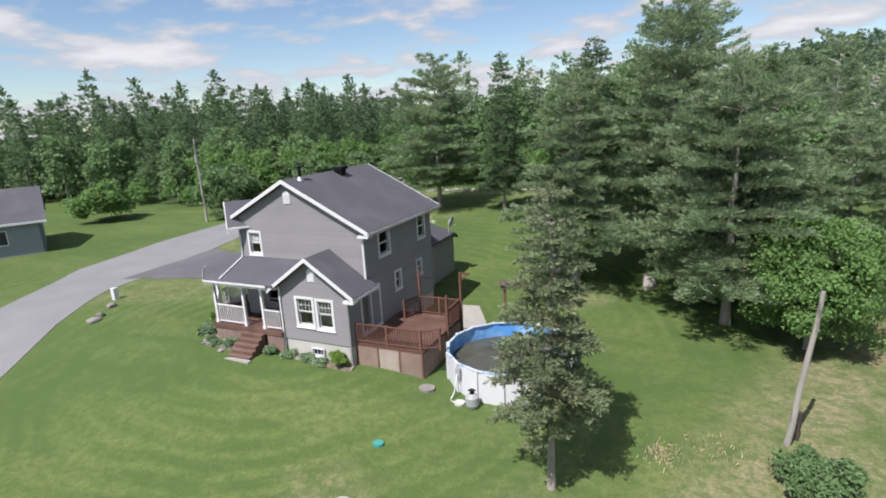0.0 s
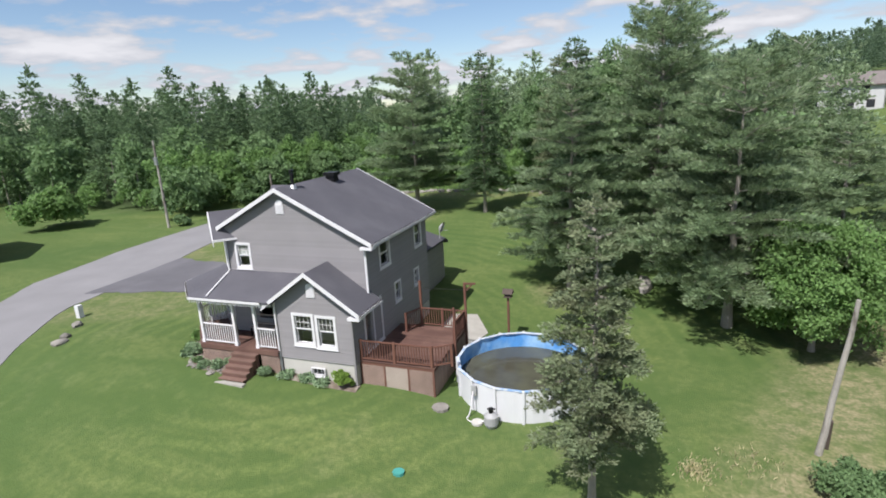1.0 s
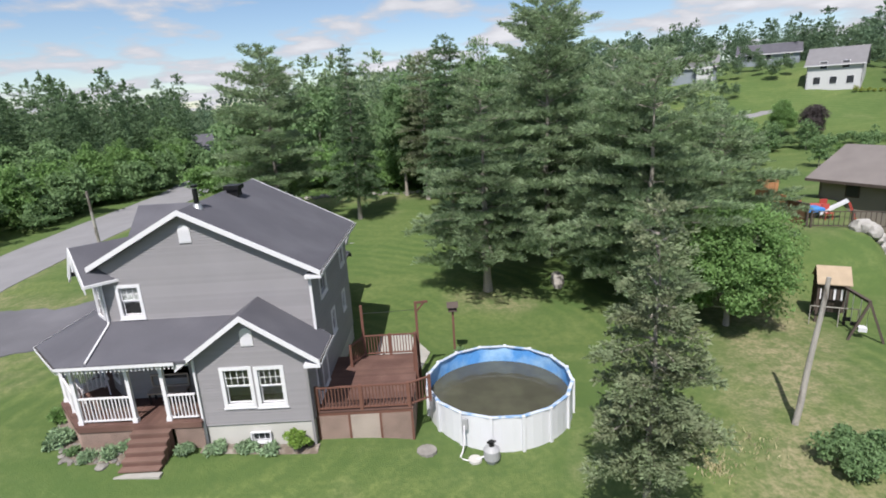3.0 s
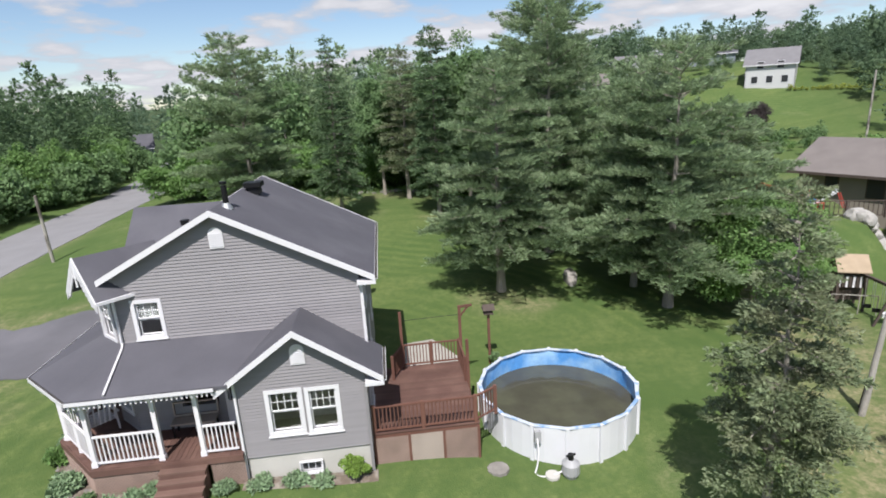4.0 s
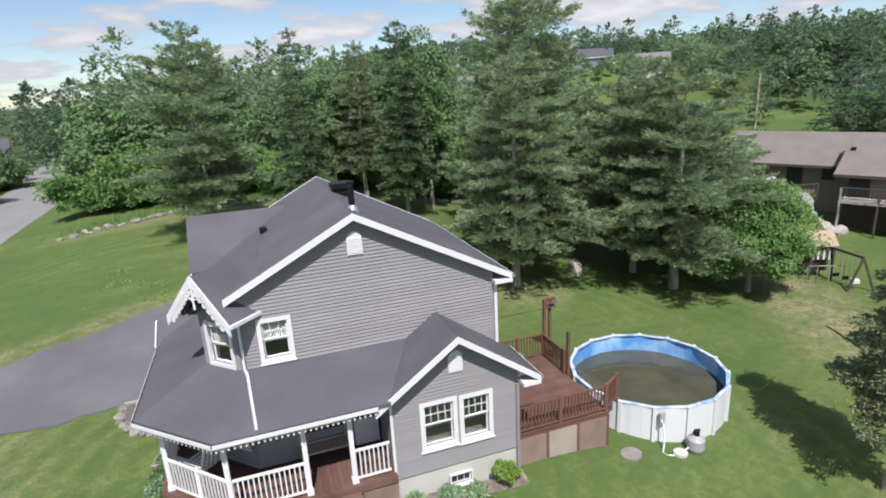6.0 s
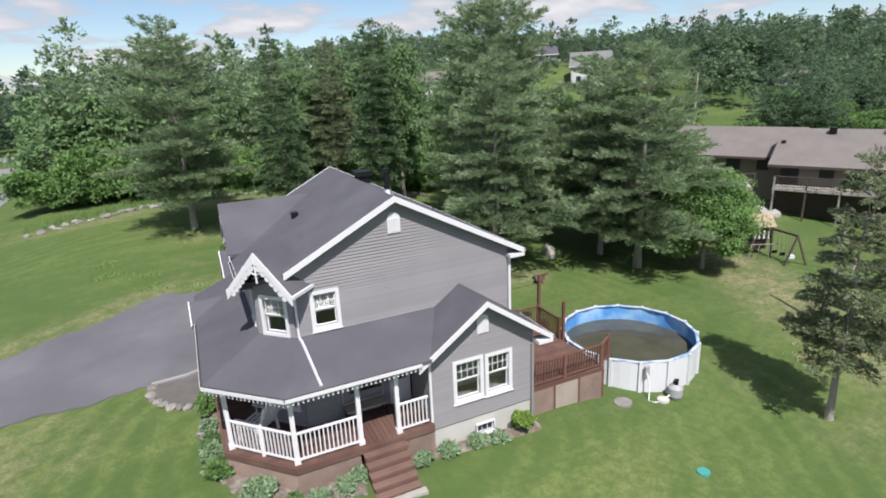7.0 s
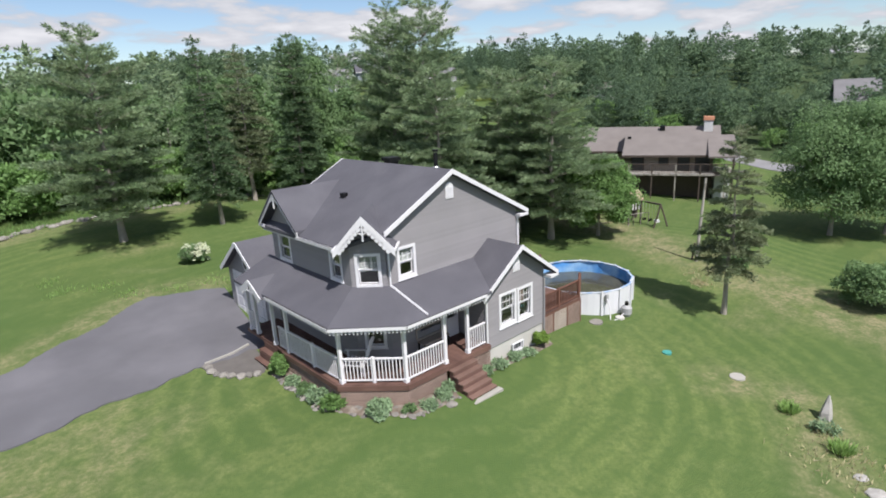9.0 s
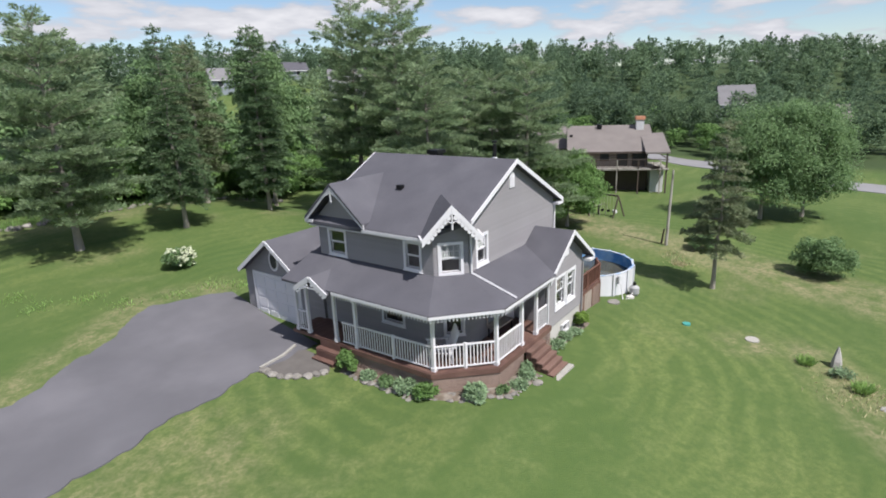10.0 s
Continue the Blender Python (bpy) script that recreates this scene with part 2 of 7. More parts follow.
def grass_material():
    """Mown lawn: broad patches, mowing swaths, dry spots and fine blades."""
    m = bpy.data.materials.new("mown lawn grass")
    m.use_nodes = True
    n, l = m.node_tree.nodes, m.node_tree.links
    b = n["Principled BSDF"]
    b.inputs["Roughness"].default_value = 0.9
    b.inputs["Specular IOR Level"].default_value = 0.15
    co = n.new("ShaderNodeTexCoord")

    def tex(scale, detail, stretch=(1, 1, 1), turn=0.0, warp=0.0):
        mp = n.new("ShaderNodeMapping")
        mp.inputs["Scale"].default_value = stretch
        mp.inputs["Rotation"].default_value = (0, 0, turn)
        l.new(co.outputs["Object"], mp.inputs[0])
        t = n.new("ShaderNodeTexNoise")
        t.inputs["Scale"].default_value, t.inputs["Detail"].default_value, t.inputs["Distortion"].default_value = scale, detail, warp
        l.new(mp.outputs[0], t.inputs["Vector"])
        return t.outputs["Fac"]

    def ranged(v, a, c, lo, hi):
        t = n.new("ShaderNodeMapRange")
        for k, x in zip(("From Min", "From Max", "To Min", "To Max"), (a, c, lo, hi)):
            t.inputs[k].default_value = x
        l.new(v, t.inputs["Value"])
        return t.outputs[0]

    def blend(f, a, c):
        t = n.new("ShaderNodeMix")
        t.data_type = "RGBA"
        l.new(f, t.inputs[0])
        for k, x in ((6, a), (7, c)):
            if isinstance(x, tuple):
                t.inputs[k].default_value = (*x, 1)
            else:
                l.new(x, t.inputs[k])
        return t.outputs[2]

    col = blend(ranged(tex(0.10, 5), 0.38, 0.64, 0, 1), (0.071, 0.116, 0.036), (0.140, 0.169, 0.058))
    col = blend(ranged(tex(0.55, 4, (0.18, 1, 1), 0.5, 0.6), 0.42, 0.56, 0, 0.7), col, (0.065, 0.108, 0.031))
    # mowing rounds about the house
    shift = n.new("ShaderNodeMapping")
    shift.inputs["Location"].default_value = (5.0, -3.0, 0)
    l.new(co.outputs["Object"], shift.inputs[0])
    wave = n.new("ShaderNodeTexWave")
    wave.wave_type, wave.rings_direction = "RINGS", "Z"
    for key, value in (("Scale", 0.3), ("Distortion", 7.0), ("Detail", 4.0), ("Detail Scale", 0.6)):
        wave.inputs[key].default_value = value
    l.new(shift.outputs[0], wave.inputs["Vector"])
    seen_ = n.new("ShaderNodeMath")
    seen_.operation = "MULTIPLY"
    l.new(ranged(wave.outputs["Fac"], 0.3, 1.0, 0, 0.55), seen_.inputs[0])
    l.new(ranged(tex(0.07, 3), 0.45, 0.6, 0.05, 1.0), seen_.inputs[1])
    col = blend(seen_.outputs[0], col, (0.164, 0.202, 0.067))
    col = blend(ranged(tex(0.9, 6), 0.52, 0.72, 0, 0.34), col, (0.187, 0.211, 0.085))
    col = blend(ranged(tex(0.16, 6, (1, 1, 1), 0.0, 0.5), 0.60, 0.75, 0, 0.4), col, (0.252, 0.235, 0.133))
    dry = n.new("ShaderNodeAttribute")
    dry.attribute_name = "dry"
    soft = n.new("ShaderNodeMath")
    soft.operation = "MULTIPLY"
    l.new(dry.outputs["Fac"], soft.inputs[0])
    l.new(ranged(tex(0.8, 6), 0.32, 0.6, 0.15, 1.0), soft.inputs[1])
    col = blend(soft.outputs[0], col, (0.280, 0.240, 0.147))
    col = blend(ranged(tex(3.5, 5), 0.42, 0.64, 0, 0.6), col, (0.063, 0.105, 0.033))
    col = blend(ranged(tex(9, 4), 0.35, 0.65, 0, 0.6), col, (0.071, 0.111, 0.032))
    wild = n.new("ShaderNodeAttribute")
    wild.attribute_name = "wild"
    col = blend(wild.outputs["Fac"], col, (0.045, 0.068, 0.028))
    l.new(col, b.inputs["Base Color"])
    bp = n.new("ShaderNodeBump")
    bp.inputs["Strength"].default_value, bp.inputs["Distance"].default_value = 0.7, 0.05
    l.new(tex(22, 4), bp.inputs["Height"])
    l.new(bp.outputs[0], b.inputs["Normal"])
    return m


GRASS = grass_material()


WATER = material("murky olive pool water", (0.062, 0.060, 0.045), 0.08, 0.12, 0.6, 3.0, spec=0.5, tint=(0.085, 0.085, 0.06), tint_scale=0.5)

# ---- building helpers ----
rng = np.random.default_rng(7)


class Mesh:
    """Collects vertices and faces in world metres."""

    def __init__(self):
        self.v, self.f = [], []

    def add(self, verts, faces):
        k = len(self.v)
        self.v += [tuple(p) for p in verts]
        self.f += [tuple(i + k for i in face) for face in faces]
        return self

    def box(self, x0, x1, y0, y1, z0, z1):
        p = [(x, y, z) for z in (z0, z1) for y in (y0, y1) for x in (x0, x1)]
        return self.add(p, BOX)

    def beam(self, a, b, w, h, up=(0, 0, 1)):
        """A bar of width w and height h from a to b, centred on the line."""
        a, b = Vector(a), Vector(b)
        d = (b - a).normalized()
        s = d.cross(Vector(up))
        s = s.normalized() if s.length > 1e-4 else Vector((1, 0, 0))
        u = s.cross(d).normalized()
        p = [q + s * sx * w / 2 + u * sz * h / 2 for sz in (-1, 1) for q in (a, b) for sx in (-1, 1)]
        return self.add(p, BOX)

    def tube(self, a, b, r0, r1=None, n=10, caps=True):
        a, b = Vector(a), Vector(b)
        r1 = r0 if r1 is None else r1
        d = (b - a).normalized()
        s = d.orthogonal().normalized()
        t = d.cross(s)
        ring = [s * math.cos(2 * math.pi * k / n) + t * math.sin(2 * math.pi * k / n) for k in range(n)]
        p = [a + q * r0 for q in ring] + [b + q * r1 for q in ring]
        f = [(k, (k + 1) % n, n + (k + 1) % n, n + k) for k in range(n)]
        if caps:
            f += [tuple(range(n - 1, -1, -1)), tuple(range(n, 2 * n))]
        return self.add(p, f)

    def prism(self, poly, z0, z1):
        """An upright prism on a counter-clockwise plan outline; z0 and z1 may be functions of x, y."""
        lo = z0 if callable(z0) else (lambda x, y: z0)
        hi = z1 if callable(z1) else (lambda x, y: z1)
        n = len(poly)
        p = [(x, y, lo(x, y)) for x, y in poly] + [(x, y, hi(x, y)) for x, y in poly]
        f = [(k, (k + 1) % n, n + (k + 1) % n, n + k) for k in range(n)]
        return self.add(p, f + [tuple(range(n - 1, -1, -1)), tuple(range(n, 2 * n))])

    def slab(self, pts, thick):
        """A slab under a planar outline of 3D points (seen counter-clockwise from above)."""
        n = len(pts)
        p = list(pts) + [(x, y, z - thick) for x, y, z in pts]
        f = [tuple(range(n)), tuple(range(2 * n - 1, n - 1, -1))]
        return self.add(p, f + [(k, n + k, n + (k + 1) % n, (k + 1) % n) for k in range(n)])

    def data(self, name, mat):
        me = bpy.data.meshes.new(name)
        me.from_pydata(self.v, [], self.f)
        me.materials.append(mat)
        return me


BOX = [(0, 2, 3, 1), (4, 5, 7, 6), (0, 1, 5, 4), (2, 6, 7, 3), (0, 4, 6, 2), (1, 3, 7, 5)]


def part(name, mesh, mat, parent=None, label=""):
    """Links a mesh as one object, under its thing or part where one is given."""
    me = mesh if isinstance(mesh, bpy.types.Mesh) else mesh.data(name, mat)
    ob = new(name, me)
    if parent:
        ob.parent = parent
        top = parent
        while top.parent:
            top = top.parent
        if parent.parent is None and parent.type == "EMPTY":
            ob.matrix_parent_inverse = Matrix.Translation(-parent.location)
    return tagged(ob, label) if label else ob


def thing(name, at, label, category, group="", kind=""):
    ob = new(name)
    ob.location = at
    ob.empty_display_size = 0.3
    return tagged(ob, label, category, group, kind)


def piece(name, me, parent, x, y, z, turn=0.0):
    """A repeat on shared mesh data, under a part whose own frame is the world's."""
    ob = new(name, me)
    ob.location = (x, y, z)
    ob.rotation_euler = (0, 0, turn)
    ob.parent = parent
    if parent.parent is None and parent.type == "EMPTY":
        ob.matrix_parent_inverse = Matrix.Translation(-parent.location)
    return ob


def fast_mesh(name, verts, quads, mat):
    """A mesh of many quads from arrays."""
    me = bpy.data.meshes.new(name)
    nq = len(quads)
    me.vertices.add(len(verts))
    me.vertices.foreach_set("co", np.asarray(verts, np.float32).ravel())
    me.loops.add(4 * nq)
    me.loops.foreach_set("vertex_index", np.asarray(quads, np.int32).ravel())
    me.polygons.add(nq)
    me.polygons.foreach_set("loop_start", np.arange(0, 4 * nq, 4, dtype=np.int32))
    me.materials.append(mat)
    me.update(calc_edges=True)
    return me


def step(a, b, v):
    t = np.clip((v - a) / (b - a), 0, 1)
    return t * t * (3 - 2 * t)


def ground_z(x, y):
    """Height of the land: a lawn that falls to the front, rises gently behind, and a hill far off."""
    x, y = np.asarray(x, float), np.asarray(y, float)
    z = -0.10 * np.clip(-y - 0.5, 0, 8.5) - 0.05 * np.clip(-y - 9, 0, 15)
    z = z + (0.02 * np.clip(y - 4, 0, 60) + 0.065 * (np.clip(y, 12, 32) - 12)) * (1 - step(2, 14, x)) * (1 - 0.9 * step(12, 34, -x))
    z = z - 0.45 * step(1, 6, x) * step(-14, -2, y) * (1 - step(8, 16, y))
    z = z + 0.42 * step(-0.5, 7.0, -x) * step(-10, -1, y) * (1 - step(12, 30, -x)) * (1 - step(14, 26, y))
    d = 0.75 * x + 0.66 * y
    z = z + 8.5 * step(105, 150, 0.45 * x + 0.89 * y) * step(15, 50, x) * (1 - 0.5 * step(90, 140, x))
    q, w = 0.44 * (x - 22.8) + 0.9 * (y - 8.4), 0.9 * (x - 22.8) - 0.44 * (y - 8.4)
    z = z + 2.2 * step(4, 8.4, q) * (1 - step(20, 32, q)) * step(-9, -3, w) * (1 - step(3.2, 4.8, w))
    return z + 8 * step(80, 180, d) + 6.5 * step(150, 275, d) + 4 * step(120, 500, -x) + 0.06 * np.sin(x * 0.31 + 1.3) * np.sin(y * 0.27) * step(3, 9, np.abs(x + 3) + np.abs(y - 5) - 8)


def gz(x, y):
    return float(ground_z(x, y))


def chevron(pts, h, thick, off):
    """One bent board under a gable: pts are 3D points along its top edge, off the outward direction."""
    o = Vector(off)
    m = Mesh()
    n = len(pts)
    rows = []
    for d in (0.0, thick):
        for dz in (0.0, -h):
            rows.append([Vector(p) + o * d + Vector((0, 0, dz)) for p in pts])
    m.v = [tuple(v) for row in rows for v in row]
    for k in range(n - 1):
        for a, b in ((0, 1), (3, 2), (2, 0), (1, 3)):
            m.f.append((a * n + k, b * n + k, b * n + k + 1, a * n + k + 1))
    m.f += [(0, 2 * n, 3 * n, n), (n - 1, 2 * n - 1, 4 * n - 1, 3 * n - 1)]
    return m

# ---- land ----
def axis(lo, hi, fine):
    mid = np.arange(lo, hi + 0.01, fine)
    out = np.array([5, 12, 22, 36, 55, 80, 115, 160, 220, 300, 420, 600, 900, 1400, 2200])
    return np.concatenate([(lo - out)[::-1], mid, hi + out])


gx, gy = axis(-46, 62, 1.0), axis(-26, 62, 1.0)
X, Y = np.meshgrid(gx, gy)
Z = ground_z(X, Y)
nx, ny = len(gx), len(gy)
idx = np.arange(nx * ny).reshape(ny, nx)
quads = np.stack([idx[:-1, :-1], idx[:-1, 1:], idx[1:, 1:], idx[1:, :-1]], -1).reshape(-1, 4)
lawn = new("ground", fast_mesh("ground", np.stack([X, Y, Z], -1).reshape(-1, 3), quads, GRASS))
lawn.data.polygons.foreach_set("use_smooth", np.ones(len(quads), bool))
# worn and dry places in the lawn
def near_line(px, py, pts):
    best = np.full(px.shape, 1e9)
    for (ax, ay), (bx, by) in zip(pts, pts[1:]):
        t = np.clip(((px - ax) * (bx - ax) + (py - ay) * (by - ay)) / ((bx - ax) ** 2 + (by - ay) ** 2), 0, 1)
        best = np.minimum(best, np.hypot(px - ax - t * (bx - ax), py - ay - t * (by - ay)))
    return best


dry = np.zeros(X.shape)
for pts, width, amount in (([(12, -14), (15.5, -4), (18, 3), (20.5, 9), (21, 16)], 3.0, 1.0), ([(2.8, -6.3), (3.7, -7.1)], 1.2, 1.0), ([(4, -9), (1.5, -10.3), (-2.5, -12.5)], 1.4, 0.8),
                           ([(6.2, 13.2), (8.2, 12.6)], 1.7, 0.75), ([(-24, 16.4), (-18.2, 14.6), (-14.4, 16.4), (-11, 18.7), (-8, 17.2)], 1.3, 0.7), ([(-24, 5.8), (-19, 6.5), (-15, 7.2)], 1.0, 0.6),
                           ([(-21, 37), (-10, 37.4), (12, 38.5)], 2.0, 0.6), ([(18, 20), (24, 19), (34, 16)], 3.0, 0.5), ([(9, -5), (22, -10)], 1.2, 0.5), ([(-23, 8), (-26, 20), (-27, 40)], 1.5, 0.6), ([(-26, 1), (-20, 3.8), (-15, 5.6)], 2.2, 0.55), ([(5, 29), (6, 28.5)], 1.5, 0.6), ([(-10, 28), (-8, 27.5)], 1.5, 0.5)):
    dry = np.maximum(dry, amount * (1 - step(0.3 * width, width * 1.3, near_line(X, Y, pts))))
lawn.data.attributes.new("dry", "FLOAT", "POINT").data.foreach_set("value", dry.ravel().astype(np.float32))
# undergrowth where the woods stand
wild = np.maximum(np.maximum(step(118, 140, 0.75 * X + 0.66 * Y) * (1 - step(0.9, 1.05, Y / np.maximum(X, 1)) * (1 - step(150, 165, 0.75 * X + 0.66 * Y))), step(60, 66, X) * (1 - step(0.52, 0.62, Y / np.maximum(X, 1)))), step(44, 52, Y) * (1 - step(8, 20, X - 0.3 * Y)) * step(-24, -18, X))
wild = np.maximum(wild, step(2, 8, -44 - X) * step(30, 38, Y + 0.2 * (X + 46)))
lawn.data.attributes.new("wild", "FLOAT", "POINT").data.foreach_set("value", wild.ravel().astype(np.float32))
tagged(lawn, "mown green lawn with mowing swaths and dry patches", "lawn", kind="structure")


def sheet(name, left, right, mat, label, category, lift=0.03, n=60):
    """A paved strip between two plan polylines of equal length, laid on the land."""
    def along(pl):
        pl = np.array(pl, float)
        s = np.r_[0, np.cumsum(np.hypot(*np.diff(pl, axis=0).T))]
        t = np.linspace(0, s[-1], n)
        return np.stack([np.interp(t, s, pl[:, 0]), np.interp(t, s, pl[:, 1])], -1)
    a, b = along(left), along(right)
    cols = 9
    w = np.linspace(0, 1, cols)[None, :, None]
    p = a[:, None] * (1 - w) + b[:, None] * w
    for c, line in ((0, a), (-1, b)):
        g = np.gradient(line, axis=0)
        g = np.stack([-g[:, 1], g[:, 0]], -1) / np.hypot(g[:, 0], g[:, 1])[:, None]
        wob = 0.05 * np.sin(np.arange(n) * 1.3 + c) + 0.13 * np.sin(np.arange(n) * 0.41 + 2 * c) + rng.normal(0, 0.03, n)
        p[1:-1, c] += (g * wob[:, None])[1:-1]
    z = ground_z(p[..., 0], p[..., 1]) + lift
    v = np.concatenate([p, z[..., None]], -1)
    rim = np.concatenate([v[:, 0], v[:, -1]])
    low = rim - np.array([0, 0, 0.12])
    k = np.arange(n * cols).reshape(n, cols)
    q = np.stack([k[:-1, :-1], k[:-1, 1:], k[1:, 1:], k[1:, :-1]], -1).reshape(-1, 4)
    e = n * cols
    sides = []
    for c in (0, n):
        j = e + c + np.arange(n - 1)
        sides.append(np.stack([j, j + 1, j + 1 + 2 * n, j + 2 * n], -1))
    ob = new(name, fast_mesh(name, np.concatenate([v.reshape(-1, 3), rim, low]), np.concatenate([q, *sides]), mat))
    ob.data.polygons.foreach_set("use_smooth", np.arange(len(ob.data.polygons)) < len(q))
    return tagged(ob, label, category, kind="structure")


sheet("road", [(-8, -60), (-17, -28), (-22, -14), (-25, -3), (-31.6, 7.6), (-33.5, 20), (-35, 40), (-36.5, 62), (-42, 95), (-52, 130)],
      [(2, -60), (-7, -28), (-12, -14), (-16.5, -5), (-22.5, 4), (-25.5, 20), (-26.5, 40), (-28, 62), (-32, 95), (-41, 130)],
      ROADMAT, "pale grey worn asphalt road beside the lawn", "road", 0.03, 120)
sheet("driveway", [(-24.5, 15.2), (-18.3, 13.8), (-14.6, 15.4), (-11.2, 17.7), (-7.8, 16.0)],
      [(-24.5, 6.8), (-19.0, 7.4), (-15.4, 8.0), (-11.9, 8.2), (-9.0, 8.1)],
      ASPHALT, "dark grey asphalt driveway leading to the garage", "driveway", 0.045, 70)

# ---- house ----
house = thing("house", (-3.9, 4.5, 0.0), "two storey house with grey siding, white trim and charcoal roof", "house")
EXPO = 0.1
PITCH, RIDGE_X, RIDGE_Z = 0.5207, -3.92, 8.08


def corner(n, t, z):
    """A point by its distances along the chamfered corner's outward normal n and across it t."""
    return (-0.7071 * n + 0.7071 * t, -0.7071 * n - 0.7071 * t, z)


def gutter(name, a, b, owner, label="", w=0.1, h=0.1):
    """An open eaves trough from a to b (its top middle line), with a dark strip that paints the shade inside it."""
    a, b = Vector(a), Vector(b)
    s = (b - a).normalized().cross(Vector((0, 0, 1))).normalized()
    m = Mesh()
    for e in (-1, 1):
        o = s * e * (w / 2 - 0.006) - Vector((0, 0, h / 2))
        m.beam(a + o, b + o, 0.012, h)
    o = Vector((0, 0, -h + 0.006))
    m.beam(a + o, b + o, w, 0.012)
    g = part(name, m, WHITE, owner, label)
    o = Vector((0, 0, -0.035))
    part("leaf_litter", Mesh().beam(a + o, b + o, w - 0.026, 0.03), TROUGHSHADE, g, "dark strip for the shade in the gutter")
    return g


def cut(u0, u1, holes):
    spans = [(u0, u1)]
    for a, b in holes:
        spans = [s for lo, hi in spans for s in ((lo, min(hi, a)), (max(lo, b), hi)) if s[1] - s[0] > 0.02]
    return spans


def wall(name, a, b, z0, top, holes=(), base=None, thick=0.16, parent=None, mat=None, label=""):
    """A wall from a to b (plan), outside to the right of the way. top: (u, z) corners. holes: (u0, u1, z0, z1).
    Above base it carries lapped siding boards."""
    a, b = Vector((*a, 0)), Vector((*b, 0))
    d = (b - a).normalized()
    out = Vector((d.y, -d.x, 0))
    length = (b - a).length
    us, zs = [p[0] for p in top], [p[1] for p in top]
    roof = lambda u: float(np.interp(u, us, zs))
    m = Mesh()
    marks = sorted({0.0, length, *us, *(h[0] for h in holes), *(h[1] for h in holes)})
    marks = [u for u in marks if -1e-6 <= u <= length + 1e-6]
    for u0, u1 in zip(marks, marks[1:]):
        if u1 - u0 < 1e-4:
            continue
        mid = (u0 + u1) / 2
        gaps = sorted((h[2], h[3]) for h in holes if h[0] < mid < h[1])
        lo = z0
        for g0, g1 in gaps + [(None, None)]:
            his = (roof(u0), roof(u1)) if g0 is None else (g0, g0)
            q = []
            for off in (0, -thick):
                for u, hi in ((u0, his[0]), (u1, his[1])):
                    q += [a + d * u + out * off + Vector((0, 0, z)) for z in (lo, hi)]
            m.add(q, [(0, 2, 3, 1), (4, 5, 7, 6), (0, 1, 5, 4), (2, 6, 7, 3), (1, 3, 7, 5), (0, 4, 6, 2)])
            lo = g1
    bm = bmesh.new()
    me = m.data(name, mat or SIDING)
    bm.from_mesh(me)
    bmesh.ops.remove_doubles(bm, verts=bm.verts[:], dist=0.0005)
    bm.to_mesh(me)
    bm.free()
    w = part(name, me, mat or SIDING, parent or house, label)
    if base is None:
        return w
    z = base
    crest = max(zs)
    while z < crest - 0.04:
        z1 = min(z + EXPO + 0.012, crest)
        fine = np.linspace(0, length, 400)
        tops = np.interp(fine, us, zs)

        def span(h):
            ok = fine[tops >= h - 1e-6]
            return (ok[0], ok[-1]) if len(ok) else None
        s0, s1 = span(z), span(min(z1, crest - 0.01))
        if s0 and s1:
            hs = [(h[0], h[1]) for h in holes if h[2] < z + EXPO * 0.7 and h[3] > z + EXPO * 0.3]
            for lo, hi in cut(s0[0], s0[1], hs):
                tl = s1[0] if lo == s0[0] else lo
                th = s1[1] if hi == s0[1] else hi
                if th - tl < 0.02:
                    continue
                p = []
                for u, zz, o in ((lo, z, 0.036), (hi, z, 0.036), (th, z1, 0.006), (tl, z1, 0.006), (lo, z, 0.002), (hi, z, 0.002)):
                    p.append(a + d * u + out * o + Vector((0, 0, zz)))
                part("siding_board", Mesh().add(p, [(0, 1, 2, 3), (4, 5, 1, 0), (0, 3, 4), (1, 5, 2)]), SIDING, w)
        z += EXPO
    return w


